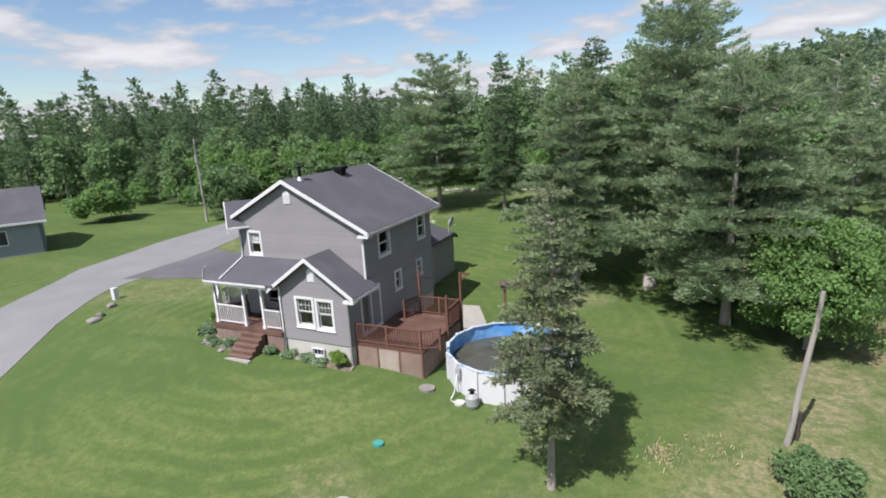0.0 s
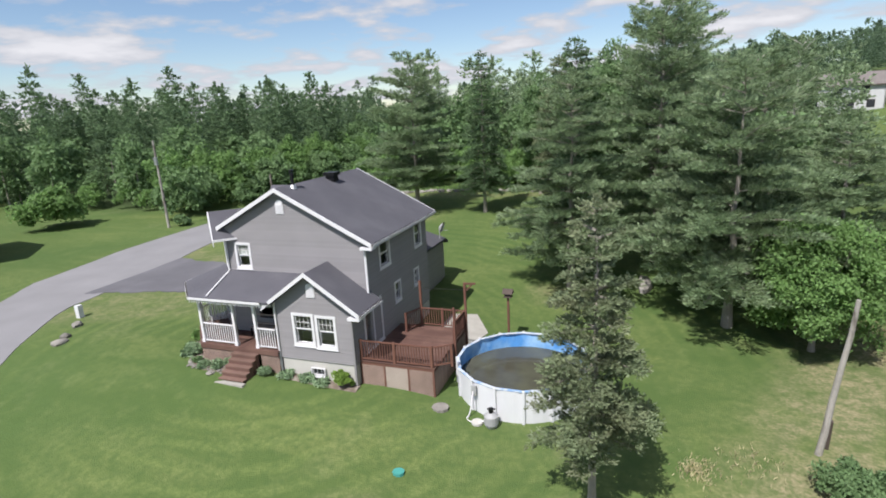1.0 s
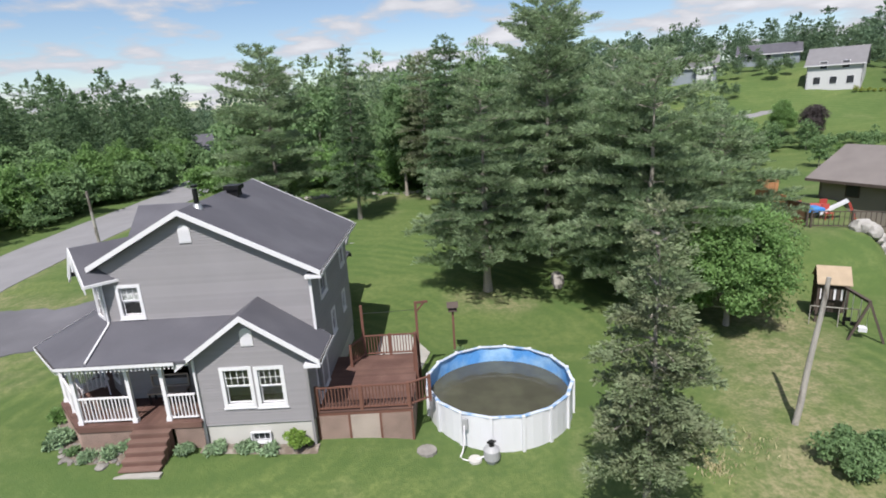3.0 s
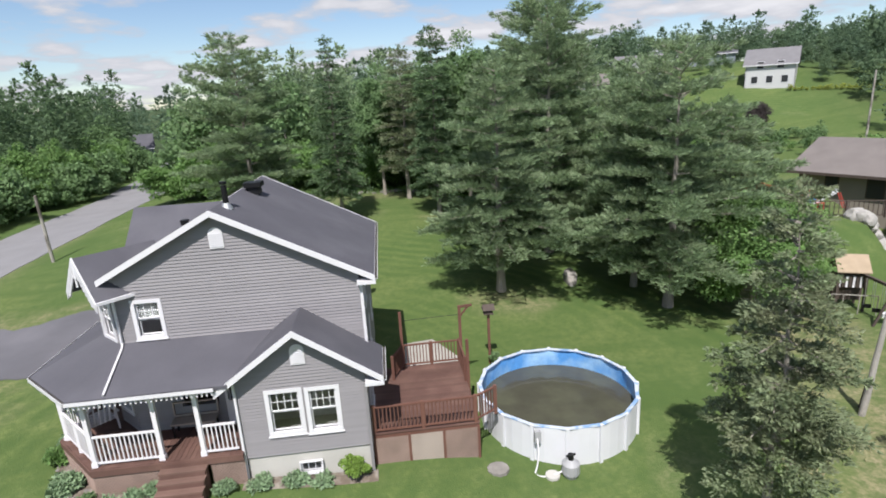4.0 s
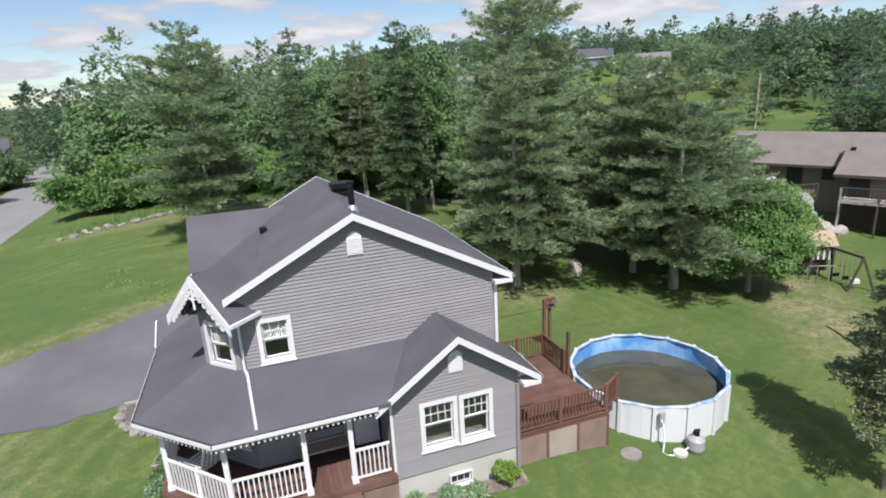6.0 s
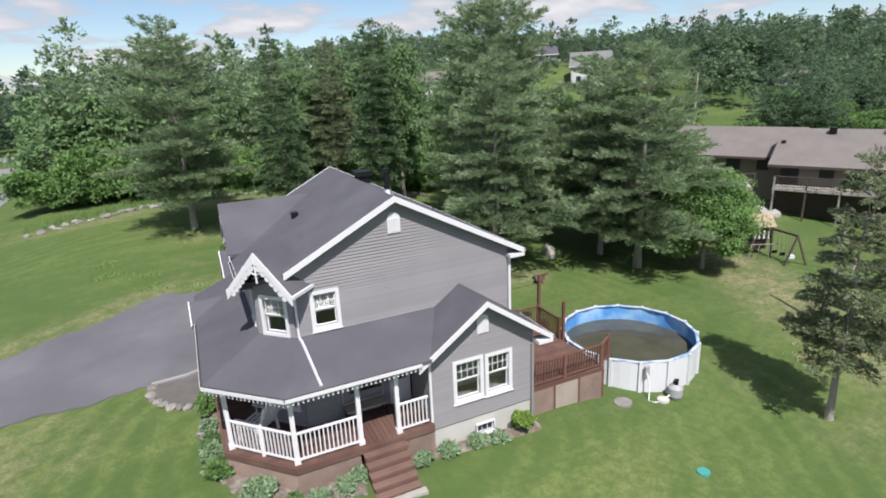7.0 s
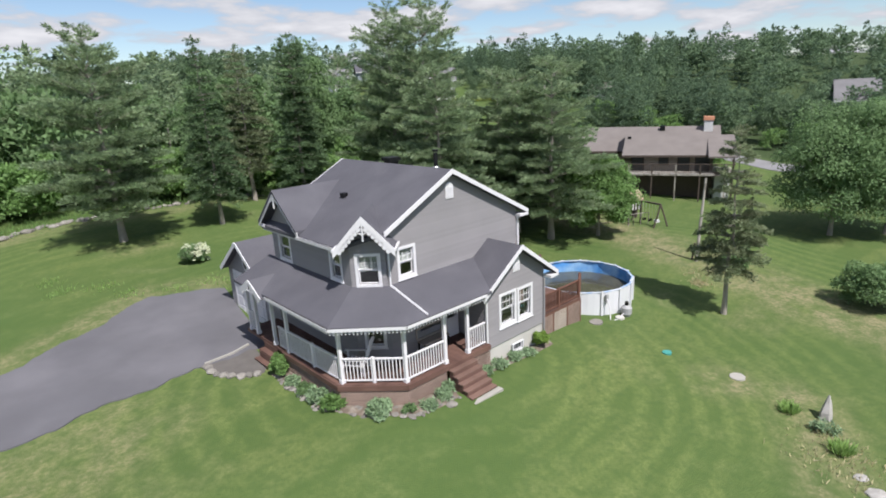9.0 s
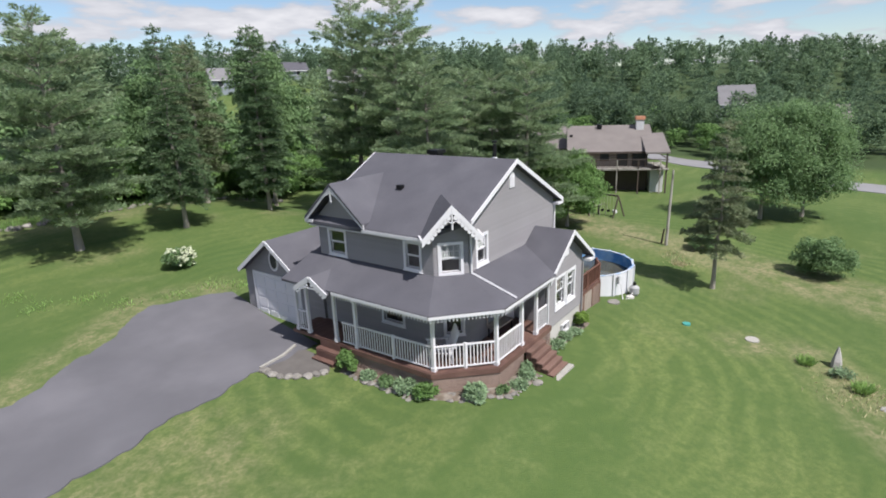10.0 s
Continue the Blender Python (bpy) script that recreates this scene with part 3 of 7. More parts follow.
def window(a, b, u0, u1, z0, z1, grid=(4, 2), trim=0.1, sashes=2, curtain=False, parent=None, name="window", label="", mat=None):
    """A framed sash window in the wall from a to b, its outer trim spanning u0..u1, z0..z1."""
    a, b = Vector((*a, 0)), Vector((*b, 0))
    d = (b - a).normalized()
    out = Vector((d.y, -d.x, 0))
    at = lambda u, o, z: a + d * u + out * o + Vector((0, 0, z))

    def bar(m, ua, ub, za, zb, o0, o1):
        p = [at(u, o, z) for z in (za, zb) for o in (o1, o0) for u in (ua, ub)]
        return m.add(p, BOX)
    t = Mesh()
    bar(t, u0, u1, z1 - trim, z1, -0.02, 0.05)
    bar(t, u0, u1, z0, z0 + trim, -0.02, 0.055)
    bar(t, u0, u0 + trim, z0 + trim, z1 - trim, -0.02, 0.05)
    bar(t, u1 - trim, u1, z0 + trim, z1 - trim, -0.02, 0.05)
    w = part(name, t, mat or WHITE, parent or house, label or "white trimmed sash window")
    s = Mesh()
    bar(s, u0 - 0.03, u1 + 0.03, z0 - 0.035, z0, -0.02, 0.08)
    part("sill", s, WHITE, w)
    i0, i1, j0, j1 = u0 + trim, u1 - trim, z0 + trim, z1 - trim
    mid = (j0 + j1) / 2
    rows = [(j0, mid, -0.07), (mid, j1, -0.035)] if sashes == 2 else [(j0, j1, -0.05)]
    for k, (za, zb, o) in enumerate(rows):
        f = Mesh()
        for q in ((i0, i1, za, za + 0.04), (i0, i1, zb - 0.045, zb), (i0, i0 + 0.04, za + 0.04, zb - 0.045), (i1 - 0.04, i1, za + 0.04, zb - 0.045)):
            bar(f, *q, o - 0.03, o)
        sash = part("sash", f, WHITE, w)
        g = Mesh()
        bar(g, i0 + 0.03, i1 - 0.03, za + 0.03, zb - 0.03, o - 0.018, o - 0.012)
        pane = part("pane", g, GLASS, w)
        pane.visible_shadow = False
        if grid and k == len(rows) - 1:
            for c in range(1, grid[0]):
                u = i0 + (i1 - i0) * c / grid[0]
                part("muntin", bar(Mesh(), u - 0.011, u + 0.011, za + 0.04, zb - 0.045, o - 0.011, o - 0.004), WHITE, w)
            for c in range(1, grid[1]):
                z = za + (zb - za) * c / grid[1]
                part("muntin", bar(Mesh(), i0 + 0.04, i1 - 0.04, z - 0.011, z + 0.011, o - 0.0115, o - 0.0035), WHITE, w)
    if curtain:
        n = 17
        for side in (0, 1):
            v = []
            for k in range(n):
                s_ = k / (n - 1)
                for zz, reach in ((j1, 0.52), (mid + 0.05, 0.5), (mid - 0.1, 0.30)):
                    u = i0 + (i1 - i0) * reach * s_ if side == 0 else i1 - (i1 - i0) * reach * s_
                    v.append(at(u, -0.13 - 0.02 * math.sin(k * 1.9), zz))
            f = [(3 * k + r, 3 * k + 3 + r, 3 * k + 4 + r, 3 * k + 1 + r) for k in range(n - 1) for r in (0, 1)]
            part("curtain", Mesh().add(v, f), CURTAIN, w, "white lace curtain")
    return w


# walls of the main block, counter-clockwise
FR, FL, CH = (0.0, 1.5), (-7.1, 1.5), (-8.0, 2.4)
RR, RL = (0.0, 8.4), (-8.0, 8.4)
roof_z = lambda x: RIDGE_Z - PITCH * abs(x - RIDGE_X) - 0.17
wall("wall_front", FL, FR, 0.9, [(0, roof_z(-7.1)), (3.18, roof_z(-3.92)), (7.1, roof_z(0))],
     [(0.51, 1.32, 4.44, 5.52), (2.72, 3.5, 1.32, 3.4), (1.35, 2.45, 2.0, 2.65)], 0.9)
wall("wall_right", FR, RR, 0.9, [(0, roof_z(0)), (6.9, roof_z(0))],
     [(1.32, 2.28, 4.32, 5.42), (5.3, 6.12, 4.28, 5.45), (2.62, 3.18, 2.27, 3.15), (4.97, 5.5, 2.34, 3.12)], 0.9)
wall("wall_rear", RR, RL, 0.9, [(0, roof_z(0)), (3.92, roof_z(-3.92)), (8.0, roof_z(-8.0))], (), 4.0)
wall("wall_left", RL, CH, 0.9, [(0, roof_z(-8.0)), (6.0, roof_z(-8.0))],
     [(0.62, 1.52, 4.42, 5.42), (4.7, 5.4, 4.42, 5.42), (3.4, 4.4, 2.0, 3.0)], 0.9)
wall("wall_corner", CH, FL, 0.9, [(0, 6.0), (0.63, 6.55), (1.273, 6.0)], [(0.26, 1.0, 4.38, 5.42), (0.36, 1.0, 1.95, 2.95)], 0.9)
# upper gable of the cross roof at the rear left corner
CROSS_Y = 7.1
m = Mesh()
m.add([(-8.0, 5.6, 5.75), (-8.0, 8.6, 5.75), (-8.0, CROSS_Y, 7.1), (-7.84, 5.6, 5.75), (-7.84, 8.6, 5.75), (-7.84, CROSS_Y, 7.1)],
      [(0, 2, 1), (3, 4, 5), (0, 1, 4, 3), (1, 2, 5, 4), (2, 0, 3, 5)])
part("gable_wall", m, SIDING, house)
# foundation
m = Mesh()
for p0, p1 in ((FL, FR), (FR, RR), (RR, RL), (RL, CH), (CH, FL)):
    d = (Vector(p1) - Vector(p0)).normalized()
    o = Vector((d.y, -d.x))
    q = [Vector(p0) - o * 0.03, Vector(p1) - o * 0.03, Vector(p1) - o * 0.25, Vector(p0) - o * 0.25]
    m.prism([(v.x, v.y) for v in q], -0.5, 0.9)
part("foundation", m, CONCRETE, house, "white painted concrete foundation")
m = Mesh()
inner = [(-0.17, 1.67), (-0.17, 8.23), (-7.83, 8.23), (-7.83, 2.5), (-7.05, 1.67)]
m.prism(inner, 1.08, 1.2)
m.prism(inner, 3.75, 3.9)
part("inner_floor", m, DARKROOM, house)
# unseen walls added to block the view through and darken the rooms
part("partition", Mesh().box(-4.05, -3.95, 1.7, 8.2, 1.2, 5.9), DARKROOM, house)
part("partition", Mesh().box(-7.8, -0.2, 4.4, 4.5, 1.2, 5.9), DARKROOM, house)
part("inner_ceiling", Mesh().prism(inner, 5.95, 6.0), DARKROOM, house)

# main roof
TH = 0.14
FY, BY = 1.23, 8.7
EX_R, EX_L = 0.478, -8.34
zr = lambda x: RIDGE_Z - PITCH * abs(x - RIDGE_X)
m = Mesh()
m.slab([(RIDGE_X, FY, RIDGE_Z), (EX_R, FY, zr(EX_R)), (EX_R, BY, zr(EX_R)), (RIDGE_X, BY, RIDGE_Z)], TH)
m.slab([(RIDGE_X, FY, RIDGE_Z), (RIDGE_X, BY, RIDGE_Z), (EX_L, BY, zr(EX_L)), (EX_L, 2.7, zr(EX_L)), (-7.27, FY, zr(-7.27))], TH)
part("roof", m, SHINGLE, house, "charcoal asphalt shingle roof")
part("fascia", chevron([(-7.28, FY, zr(-7.28) + 0.02), (RIDGE_X, FY, RIDGE_Z + 0.02), (EX_R + 0.02, FY, zr(EX_R) + 0.01)], 0.18, 0.04, (0, -1, 0)), WHITE, house, "white fascia board")
part("fascia", chevron([(EX_L, BY, zr(EX_L) + 0.02), (RIDGE_X, BY, RIDGE_Z + 0.02), (EX_R + 0.02, BY, zr(EX_R) + 0.01)], 0.18, 0.04, (0, 1, 0)), WHITE, house)
gutter("gutter", (EX_R + 0.05, FY, zr(EX_R) - 0.03), (EX_R + 0.05, BY, zr(EX_R) - 0.03), house, "white eaves gutter")
gutter("gutter", (EX_L - 0.05, 2.6, zr(EX_L) - 0.03), (EX_L - 0.05, 5.5, zr(EX_L) - 0.03), house)
part("eave_return", Mesh().box(-0.05, EX_R + 0.03, FY - 0.04, FY + 0.34, zr(EX_R) - 0.26, zr(EX_R) - 0.15), WHITE, house)
part("soffit", Mesh().box(0.0, EX_R - 0.02, FY + 0.35, BY - 0.05, zr(EX_R) - 0.22, zr(EX_R) - 0.18), WHITE, house)
part("soffit", Mesh().box(EX_L + 0.05, -8.0, 2.7, BY - 0.05, zr(EX_L) - 0.22, zr(EX_L) - 0.18), WHITE, house)

# cross gable roof at the rear left
CZ, CX = 7.42, -8.36
half = 1.66
ce = CZ - 0.88 * half
m = Mesh()
m.slab([(CX - 0.06, CROSS_Y, CZ), (CX - 0.06, CROSS_Y - half, ce), (-6.0, CROSS_Y - half, ce), (-5.0, CROSS_Y, CZ)], 0.12)
m.slab([(CX - 0.06, CROSS_Y, CZ), (-5.0, CROSS_Y, CZ), (-6.0, CROSS_Y + half, ce), (CX - 0.06, CROSS_Y + half, ce)], 0.12)
part("roof", m, SHINGLE, house)
part("fascia", chevron([(CX, CROSS_Y - half - 0.03, ce - 0.06), (CX, CROSS_Y, CZ - 0.04), (CX, CROSS_Y + half + 0.03, ce - 0.06)], 0.2, 0.04, (-1, 0, 0)), WHITE, house)
m = Mesh()
for s in (-1, 1):
    m.beam((CX - 0.03, CROSS_Y + s * 0.55, CZ - 0.62), (CX - 0.03, CROSS_Y, CZ - 0.35), 0.03, 0.06)
m.beam((CX - 0.03, CROSS_Y, CZ - 0.1), (CX - 0.03, CROSS_Y, CZ - 0.75), 0.05, 0.05)
part("gable_brace", m, WHITE, house)
part("eave_return", Mesh().box(CX, -8.0, CROSS_Y + half - 0.4, CROSS_Y + half, ce - 0.26, ce - 0.14), WHITE, house)

# gabled dormer roof over the chamfered corner
DT, DN, DH, DZ, DE = -6.72, 4.5, 1.06, 6.97, 5.83
m = Mesh()
m.slab([corner(DN, DT, DZ), corner(DN, DT + DH, DE), corner(2.9, DT + DH, DE), corner(2.2, DT, DZ)][::1], 0.1)
m.slab([corner(DN, DT, DZ), corner(2.2, DT, DZ), corner(2.9, DT - DH, DE), corner(DN, DT - DH, DE)][::1], 0.1)
part("roof", m, SHINGLE, house)
m = chevron([corner(DN, DT - DH - 0.03, DE - 0.02), corner(DN, DT, DZ + 0.02), corner(DN, DT + DH + 0.03, DE - 0.02)], 0.27, 0.04, corner(1, 0, 0))
slope = (DZ - DE) / DH
for s in (-1, 1):
    for k in range(7):
        f0 = 0.12 + 0.115 * k
        c0 = (DT + s * DH * f0, DZ - slope * DH * f0 - 0.3)
        m.tube(corner(DN + 0.0, c0[0], c0[1]), corner(DN + 0.04, c0[0], c0[1]), 0.085, 0.085, 10)
    m.beam(corner(DN + 0.02, DT, DZ - 0.62), corner(DN + 0.02, DT + s * 0.42, DZ - 0.42), 0.03, 0.05, up=corner(1, 0, 0))
    m.beam(corner(DN + 0.02, DT, DZ - 0.25), corner(DN + 0.02, DT + s * 0.3, DZ - 0.52), 0.03, 0.05, up=corner(1, 0, 0))
m.beam(corner(DN + 0.02, DT, DZ - 0.1), corner(DN + 0.02, DT, DZ - 0.85), 0.05, 0.05)
part("gingerbread_trim", m, WHITE, house, "white scrollwork bargeboard")
for s in (-1, 1):
    part("gutter", Mesh().beam(corner(DN, DT + s * (DH + 0.03), DE - 0.05), corner(3.3, DT + s * (DH + 0.03), DE - 0.05), 0.09, 0.09), WHITE, house)

# gable vents
for cx, y, zb, w, h in ((-3.91, 1.5, 6.95, 0.4, 0.62), (-1.82, 0.0, 3.78, 0.4, 0.62)):
    m = Mesh()
    arc = [(cx + w / 2 * math.cos(a), zb + h - w / 2 + w / 2 * math.sin(a)) for a in np.linspace(0, math.pi, 13)]
    pts = [(cx - w / 2, zb), (cx + w / 2, zb)] + arc
    n = len(pts)
    m.add([(x, y - 0.06, z) for x, z in pts] + [(x, y, z) for x, z in pts],
          [tuple(range(n)), *[(k, n + k, n + (k + 1) % n, (k + 1) % n) for k in range(n)]])
    vent = part("gable_vent", m, WHITE, house, "white arched gable vent")
    m = Mesh()
    for k in range(7):
        m.box(cx - w / 2 + 0.04, cx + w / 2 - 0.04, y - 0.075, y - 0.05, zb + 0.05 + k * 0.06, zb + 0.075 + k * 0.06)
    part("louvre", m, WHITE, vent)

# front bump-out
BW, BP, BR, BE = -3.65, -1.825, 4.92, 3.3
BPITCH = (BR - BE) / 2.33
bz = lambda x: BR - BPITCH * abs(x - BP) - 0.15
wall("wall_bump", (BW, 0.0), (0.0, 0.0), 0.95, [(0, bz(BW)), (1.825, bz(BP)), (3.65, bz(0))],
     [(0.84, 1.74, 1.66, 2.98), (1.96, 2.79, 1.62, 2.95)], 0.95)
wall("wall_bump_right", (0.0, 0.0), (0.0, 1.5), 0.95, [(0, bz(0)), (1.5, bz(0))], [(0.9, 1.5, 1.1, 3.05)], 0.95)
wall("wall_bump_left", (BW, 1.5), (BW, 0.0), 0.95, [(0, bz(BW)), (1.5, bz(BW))], (), 0.95)
m = Mesh()
for q in ([(BW + 0.02, 0.02), (0.0 - 0.02, 0.02), (-0.02, 0.22), (BW + 0.02, 0.22)], [(-0.22, 0.22), (-0.02, 0.22), (-0.02, 1.4), (-0.22, 1.4)], [(BW + 0.02, 0.22), (BW + 0.22, 0.22), (BW + 0.22, 1.4), (BW + 0.02, 1.4)]):
    m.prism(q, -0.6, 0.95)
part("foundation", m, CONCRETE, house, "white painted concrete foundation")
m = Mesh()
m.box(BW + 0.2, -0.2, 0.2, 1.6, 1.08, 1.18)
part("inner_floor", m, DARKROOM, house)
m = Mesh()
BFY, BEX = -0.37, 0.505
m.slab([(BP, BFY, BR), (BEX, BFY, BE), (BEX, 1.64, BE), (0.0, 1.64, BR - BPITCH * 1.825), (0.0, 1.5, BR - BPITCH * 1.825), (BP, 1.5, BR)], 0.12)
m.slab([(BP, BFY, BR), (BP, 1.5, BR), (-4.1, 1.5, BR - BPITCH * 2.275), (-4.1, BFY, BR - BPITCH * 2.275)], 0.12)
part("roof", m, SHINGLE, house)
m = Mesh()
part("fascia", chevron([(-4.12, BFY, BR - BPITCH * 2.295 + 0.02), (BP, BFY, BR + 0.02), (BEX + 0.02, BFY, BE + 0.01)], 0.18, 0.04, (0, -1, 0)), WHITE, house)
part("eave_return", Mesh().box(0.0, BEX + 0.03, BFY - 0.045, 0.0, BE - 0.24, BE - 0.13), WHITE, house)
gutter("gutter", (BEX + 0.05, BFY, BE - 0.03), (BEX + 0.05, 1.64, BE - 0.03), house)
m = Mesh()
m.beam((-0.03, -0.07, BE - 0.3), (-0.03, -0.07, -0.1), 0.09, 0.06, up=(0, 1, 0))
part("downspout", m, SIDING, house, "grey downspout")
m = Mesh()
m.beam((BW - 0.02, -0.08, 3.45), (BW - 0.02, -0.08, 0.1), 0.07, 0.07, up=(0, 1, 0))
part("downspout", m, WHITE, house, "white downspout")
m = Mesh()
m.beam((0.05, 1.43, 5.55), (0.05, 1.43, 3.5), 0.09, 0.06, up=(0, 1, 0))
part("downspout", m, WHITE, house)
m = Mesh()
for p0, p1 in (((-7.04, 1.4, 5.75), (-7.04, 1.4, 4.3)), ((-7.04, 1.4, 4.3), (-7.0, 1.25, 4.24)), ((-7.0, 1.25, 4.24), (-6.9, -0.4, 3.64))):
    m.beam(p0, p1, 0.06, 0.05, up=(0.3, 1, 0.2))
part("downspout", m, WHITE, house, "white downspout lying on the porch roof")

# windows of the upper and main floors
window(FL, FR, 0.48, 1.35, 4.36, 5.6, (3, 2), 0.11, curtain=True)
window((BW, 0), (0, 0), 0.76, 1.82, 1.58, 3.06, (4, 2), 0.12)
window((BW, 0), (0, 0), 1.88, 2.87, 1.54, 3.03, (4, 2), 0.12)
window(FR, RR, 1.24, 2.36, 4.24, 5.5, None, 0.1)
window(FR, RR, 5.22, 6.2, 4.2, 5.53, None, 0.1)
window(FR, RR, 2.54, 3.26, 2.2, 3.23, None, 0.09)
window(FR, RR, 4.9, 5.57, 2.27, 3.19, None, 0.09)
window(RL, CH, 0.54, 1.6, 4.34, 5.5, None, 0.1)
window(RL, CH, 4.62, 5.48, 4.34, 5.5, None, 0.1)
window(RL, CH, 3.3, 4.5, 1.9, 3.1, None, 0.1)
window(CH, FL, 0.16, 1.1, 4.27, 5.53, (3, 2), 0.11, curtain=True)
window(CH, FL, 0.27, 1.09, 1.86, 3.04, None, 0.1, sashes=1)
bw = window((BW, -0.07), (0, -0.07), 1.48, 2.16, 0.27, 0.66, (3, 1), 0.035, sashes=1, name="basement_window", label="small white basement window")
# dark plate on the solid foundation imitates an unlit room behind the pane
part("dark_backing", Mesh().box(BW + 1.53, BW + 2.11, -0.012, -0.005, 0.32, 0.61), SATIN, bw)
# tall patio door on the deck side
pd = window((0, 0), (0, 1.5), 0.86, 2.6, 1.06, 3.12, None, 0.12, sashes=1, name="patio_door", label="white framed glass patio door")
m = Mesh()
m.box(0.0, 0.05, 1.69, 1.77, 1.15, 3.02)
part("stile", m, WHITE, pd)
# front door in the porch
fd = window(FL, FR, 2.66, 3.36, 1.24, 3.42, None, 0.08, sashes=1, name="front_door", label="white front door with tall glass")
m = Mesh()
m.box(-4.36, -3.82, 1.43, 1.49, 1.32, 2.1)
part("kick_panel", m, WHITE, fd)

# stove pipe, roof vents
m = Mesh()
m.tube((-3.72, 2.35, 7.75), (-3.72, 2.35, 8.62), 0.085, n=14)
pipe = part("chimney_pipe", m, BLACKMETAL, house, "black metal stove pipe")
m = Mesh()
m.tube((-3.72, 2.35, 8.66), (-3.72, 2.35, 8.74), 0.11, n=14)
part("cap", m, BLACKMETAL, pipe)
m = Mesh()
m.tube((-3.72, 2.35, 7.9), (-3.72, 2.35, 8.1), 0.2, 0.1, n=14)
part("flashing", m, GREYMETAL, pipe)
m = Mesh()
m.box(-3.78, -3.34, 5.2, 5.64, 7.85, 8.12)
m.box(-3.86, -3.26, 5.12, 5.72, 8.12, 8.28)
part("roof_vent", m, BLACKMETAL, house, "black square roof vent")
m = Mesh()
m.box(-6.2, -5.98, 5.3, 5.55, 6.95, 7.12)
part("roof_vent", m, BLACKMETAL, house)

# ---- porch, round the front left corner ----
PZ, PE = 1.28, 3.57
p1, po = (-7.87, -0.44), (-9.76, 1.37)
m = Mesh()
wz = 4.3
m.slab([(p1[0], p1[1], PE), (-3.72, -0.44, PE), (-2.68, 1.5, wz), (-7.1, 1.5, wz)], 0.1)
m.slab([(po[0], po[1], PE), (p1[0], p1[1], PE), (-7.1, 1.5, wz), (-8.0, 2.4, wz)], 0.1)
m.slab([(-9.76, 9.0, PE), (po[0], po[1], PE), (-8.0, 2.4, wz), (-8.0, 9.0, wz)], 0.1)
part("porch_roof", m, SHINGLE, house, "charcoal shingle porch roof")
porch = thing("porch", (-7.0, 1.0, 0.0), "brown timber wraparound porch with white posts and rails", "porch")
eave = [(-4.05, -0.46), (-7.88, -0.46), (-9.78, 1.36), (-9.78, 6.0)]
m2 = Mesh()
for a, b in zip(eave, eave[1:]):
    gutter("porch_gutter", (*a, PE - 0.01), (*b, PE - 0.01), house, "white porch gutter", 0.1, 0.12)
    d = (Vector(b) - Vector(a))
    k = int(d.length / 0.13)
    for i in range(k):
        c = Vector(a) + d * (i + 0.5) / k
        e = d.normalized() * 0.045
        m2.add([(c.x - e.x, c.y - e.y, PE - 0.13), (c.x + e.x, c.y + e.y, PE - 0.13), (c.x + e.x * 0.4, c.y + e.y * 0.4, PE - 0.25), (c.x - e.x * 0.4, c.y - e.y * 0.4, PE - 0.25)], [(0, 1, 2, 3)])
part("scalloped_trim", m2, WHITE, house, "white scalloped eave trim")
m = Mesh()
ceil = [(-3.66, -0.3), (-3.66, 1.48), (-7.12, 1.48), (-8.02, 2.4), (-8.02, 8.8), (-9.6, 8.8), (-9.6, 1.44), (-7.82, -0.3)]
m.prism(ceil, PE - 0.16, PE - 0.12)
part("porch_ceiling", m, SIDING, house)
# beam on the posts
line = [(-3.8, -0.08), (-4.75, -0.08), (-5.9, -0.06), (-7.73, -0.04), (-9.3, 1.58), (-9.42, 5.2)]
m = Mesh()
for a, b in zip(line, line[1:]):
    m.beam((*a, PE - 0.24), (*b, PE - 0.24), 0.1, 0.16)
part("porch_beam", m, WHITE, porch)
for x, y in line[1:] + [(-9.45, 8.6)]:
    m = Mesh()
    m.box(x - 0.06, x + 0.06, y - 0.06, y + 0.06, PZ, PE - 0.16)
    m.box(x - 0.085, x + 0.085, y - 0.085, y + 0.085, PZ, PZ + 0.14)
    m.box(x - 0.08, x + 0.08, y - 0.08, y + 0.08, PE - 0.42, PE - 0.3)
    part("post", m, PVC, porch, "white square porch post")


def railing(a, b, z, owner, mat, step_=0.12, h=0.92, size=0.035, mids=()):
    """A rail with balusters between two plan points; z: the floor."""
    a, b = Vector(a), Vector(b)
    d = b - a
    m = Mesh()
    m.beam((a.x, a.y, z + h), (b.x, b.y, z + h), 0.07, 0.05)
    r = part("railing", m, mat, owner)
    m = Mesh()
    m.beam((a.x, a.y, z + 0.1), (b.x, b.y, z + 0.1), 0.05, 0.05)
    part("bottom_rail", m, mat, r)
    turn = math.atan2(d.y, d.x)
    me = Mesh().box(-size / 2, size / 2, -size / 2, size / 2, 0.12, h - 0.02).data("baluster", mat)
    k = max(1, int(d.length / step_))
    for i in range(k):
        c = a + d * (i + 0.5) / k
        piece("baluster", me, r, c.x, c.y, z, turn)
    for f in mids:
        c = a + d * f
        m = Mesh().box(c.x - 0.05, c.x + 0.05, c.y - 0.05, c.y + 0.05, z - 0.05, z + h + 0.06)
        part("newel", m, mat, r)
    return r


railing((-7.73, -0.04), (-5.9, -0.06), PZ, porch, PVC)
railing((-4.75, -0.08), (-3.78, -0.08), PZ, porch, PVC)
railing((-9.3, 1.58), (-7.73, -0.04), PZ, porch, PVC, mids=(0.5,))
railing((-9.42, 5.2), (-9.3, 1.58), PZ, porch, PVC, mids=(0.5,))
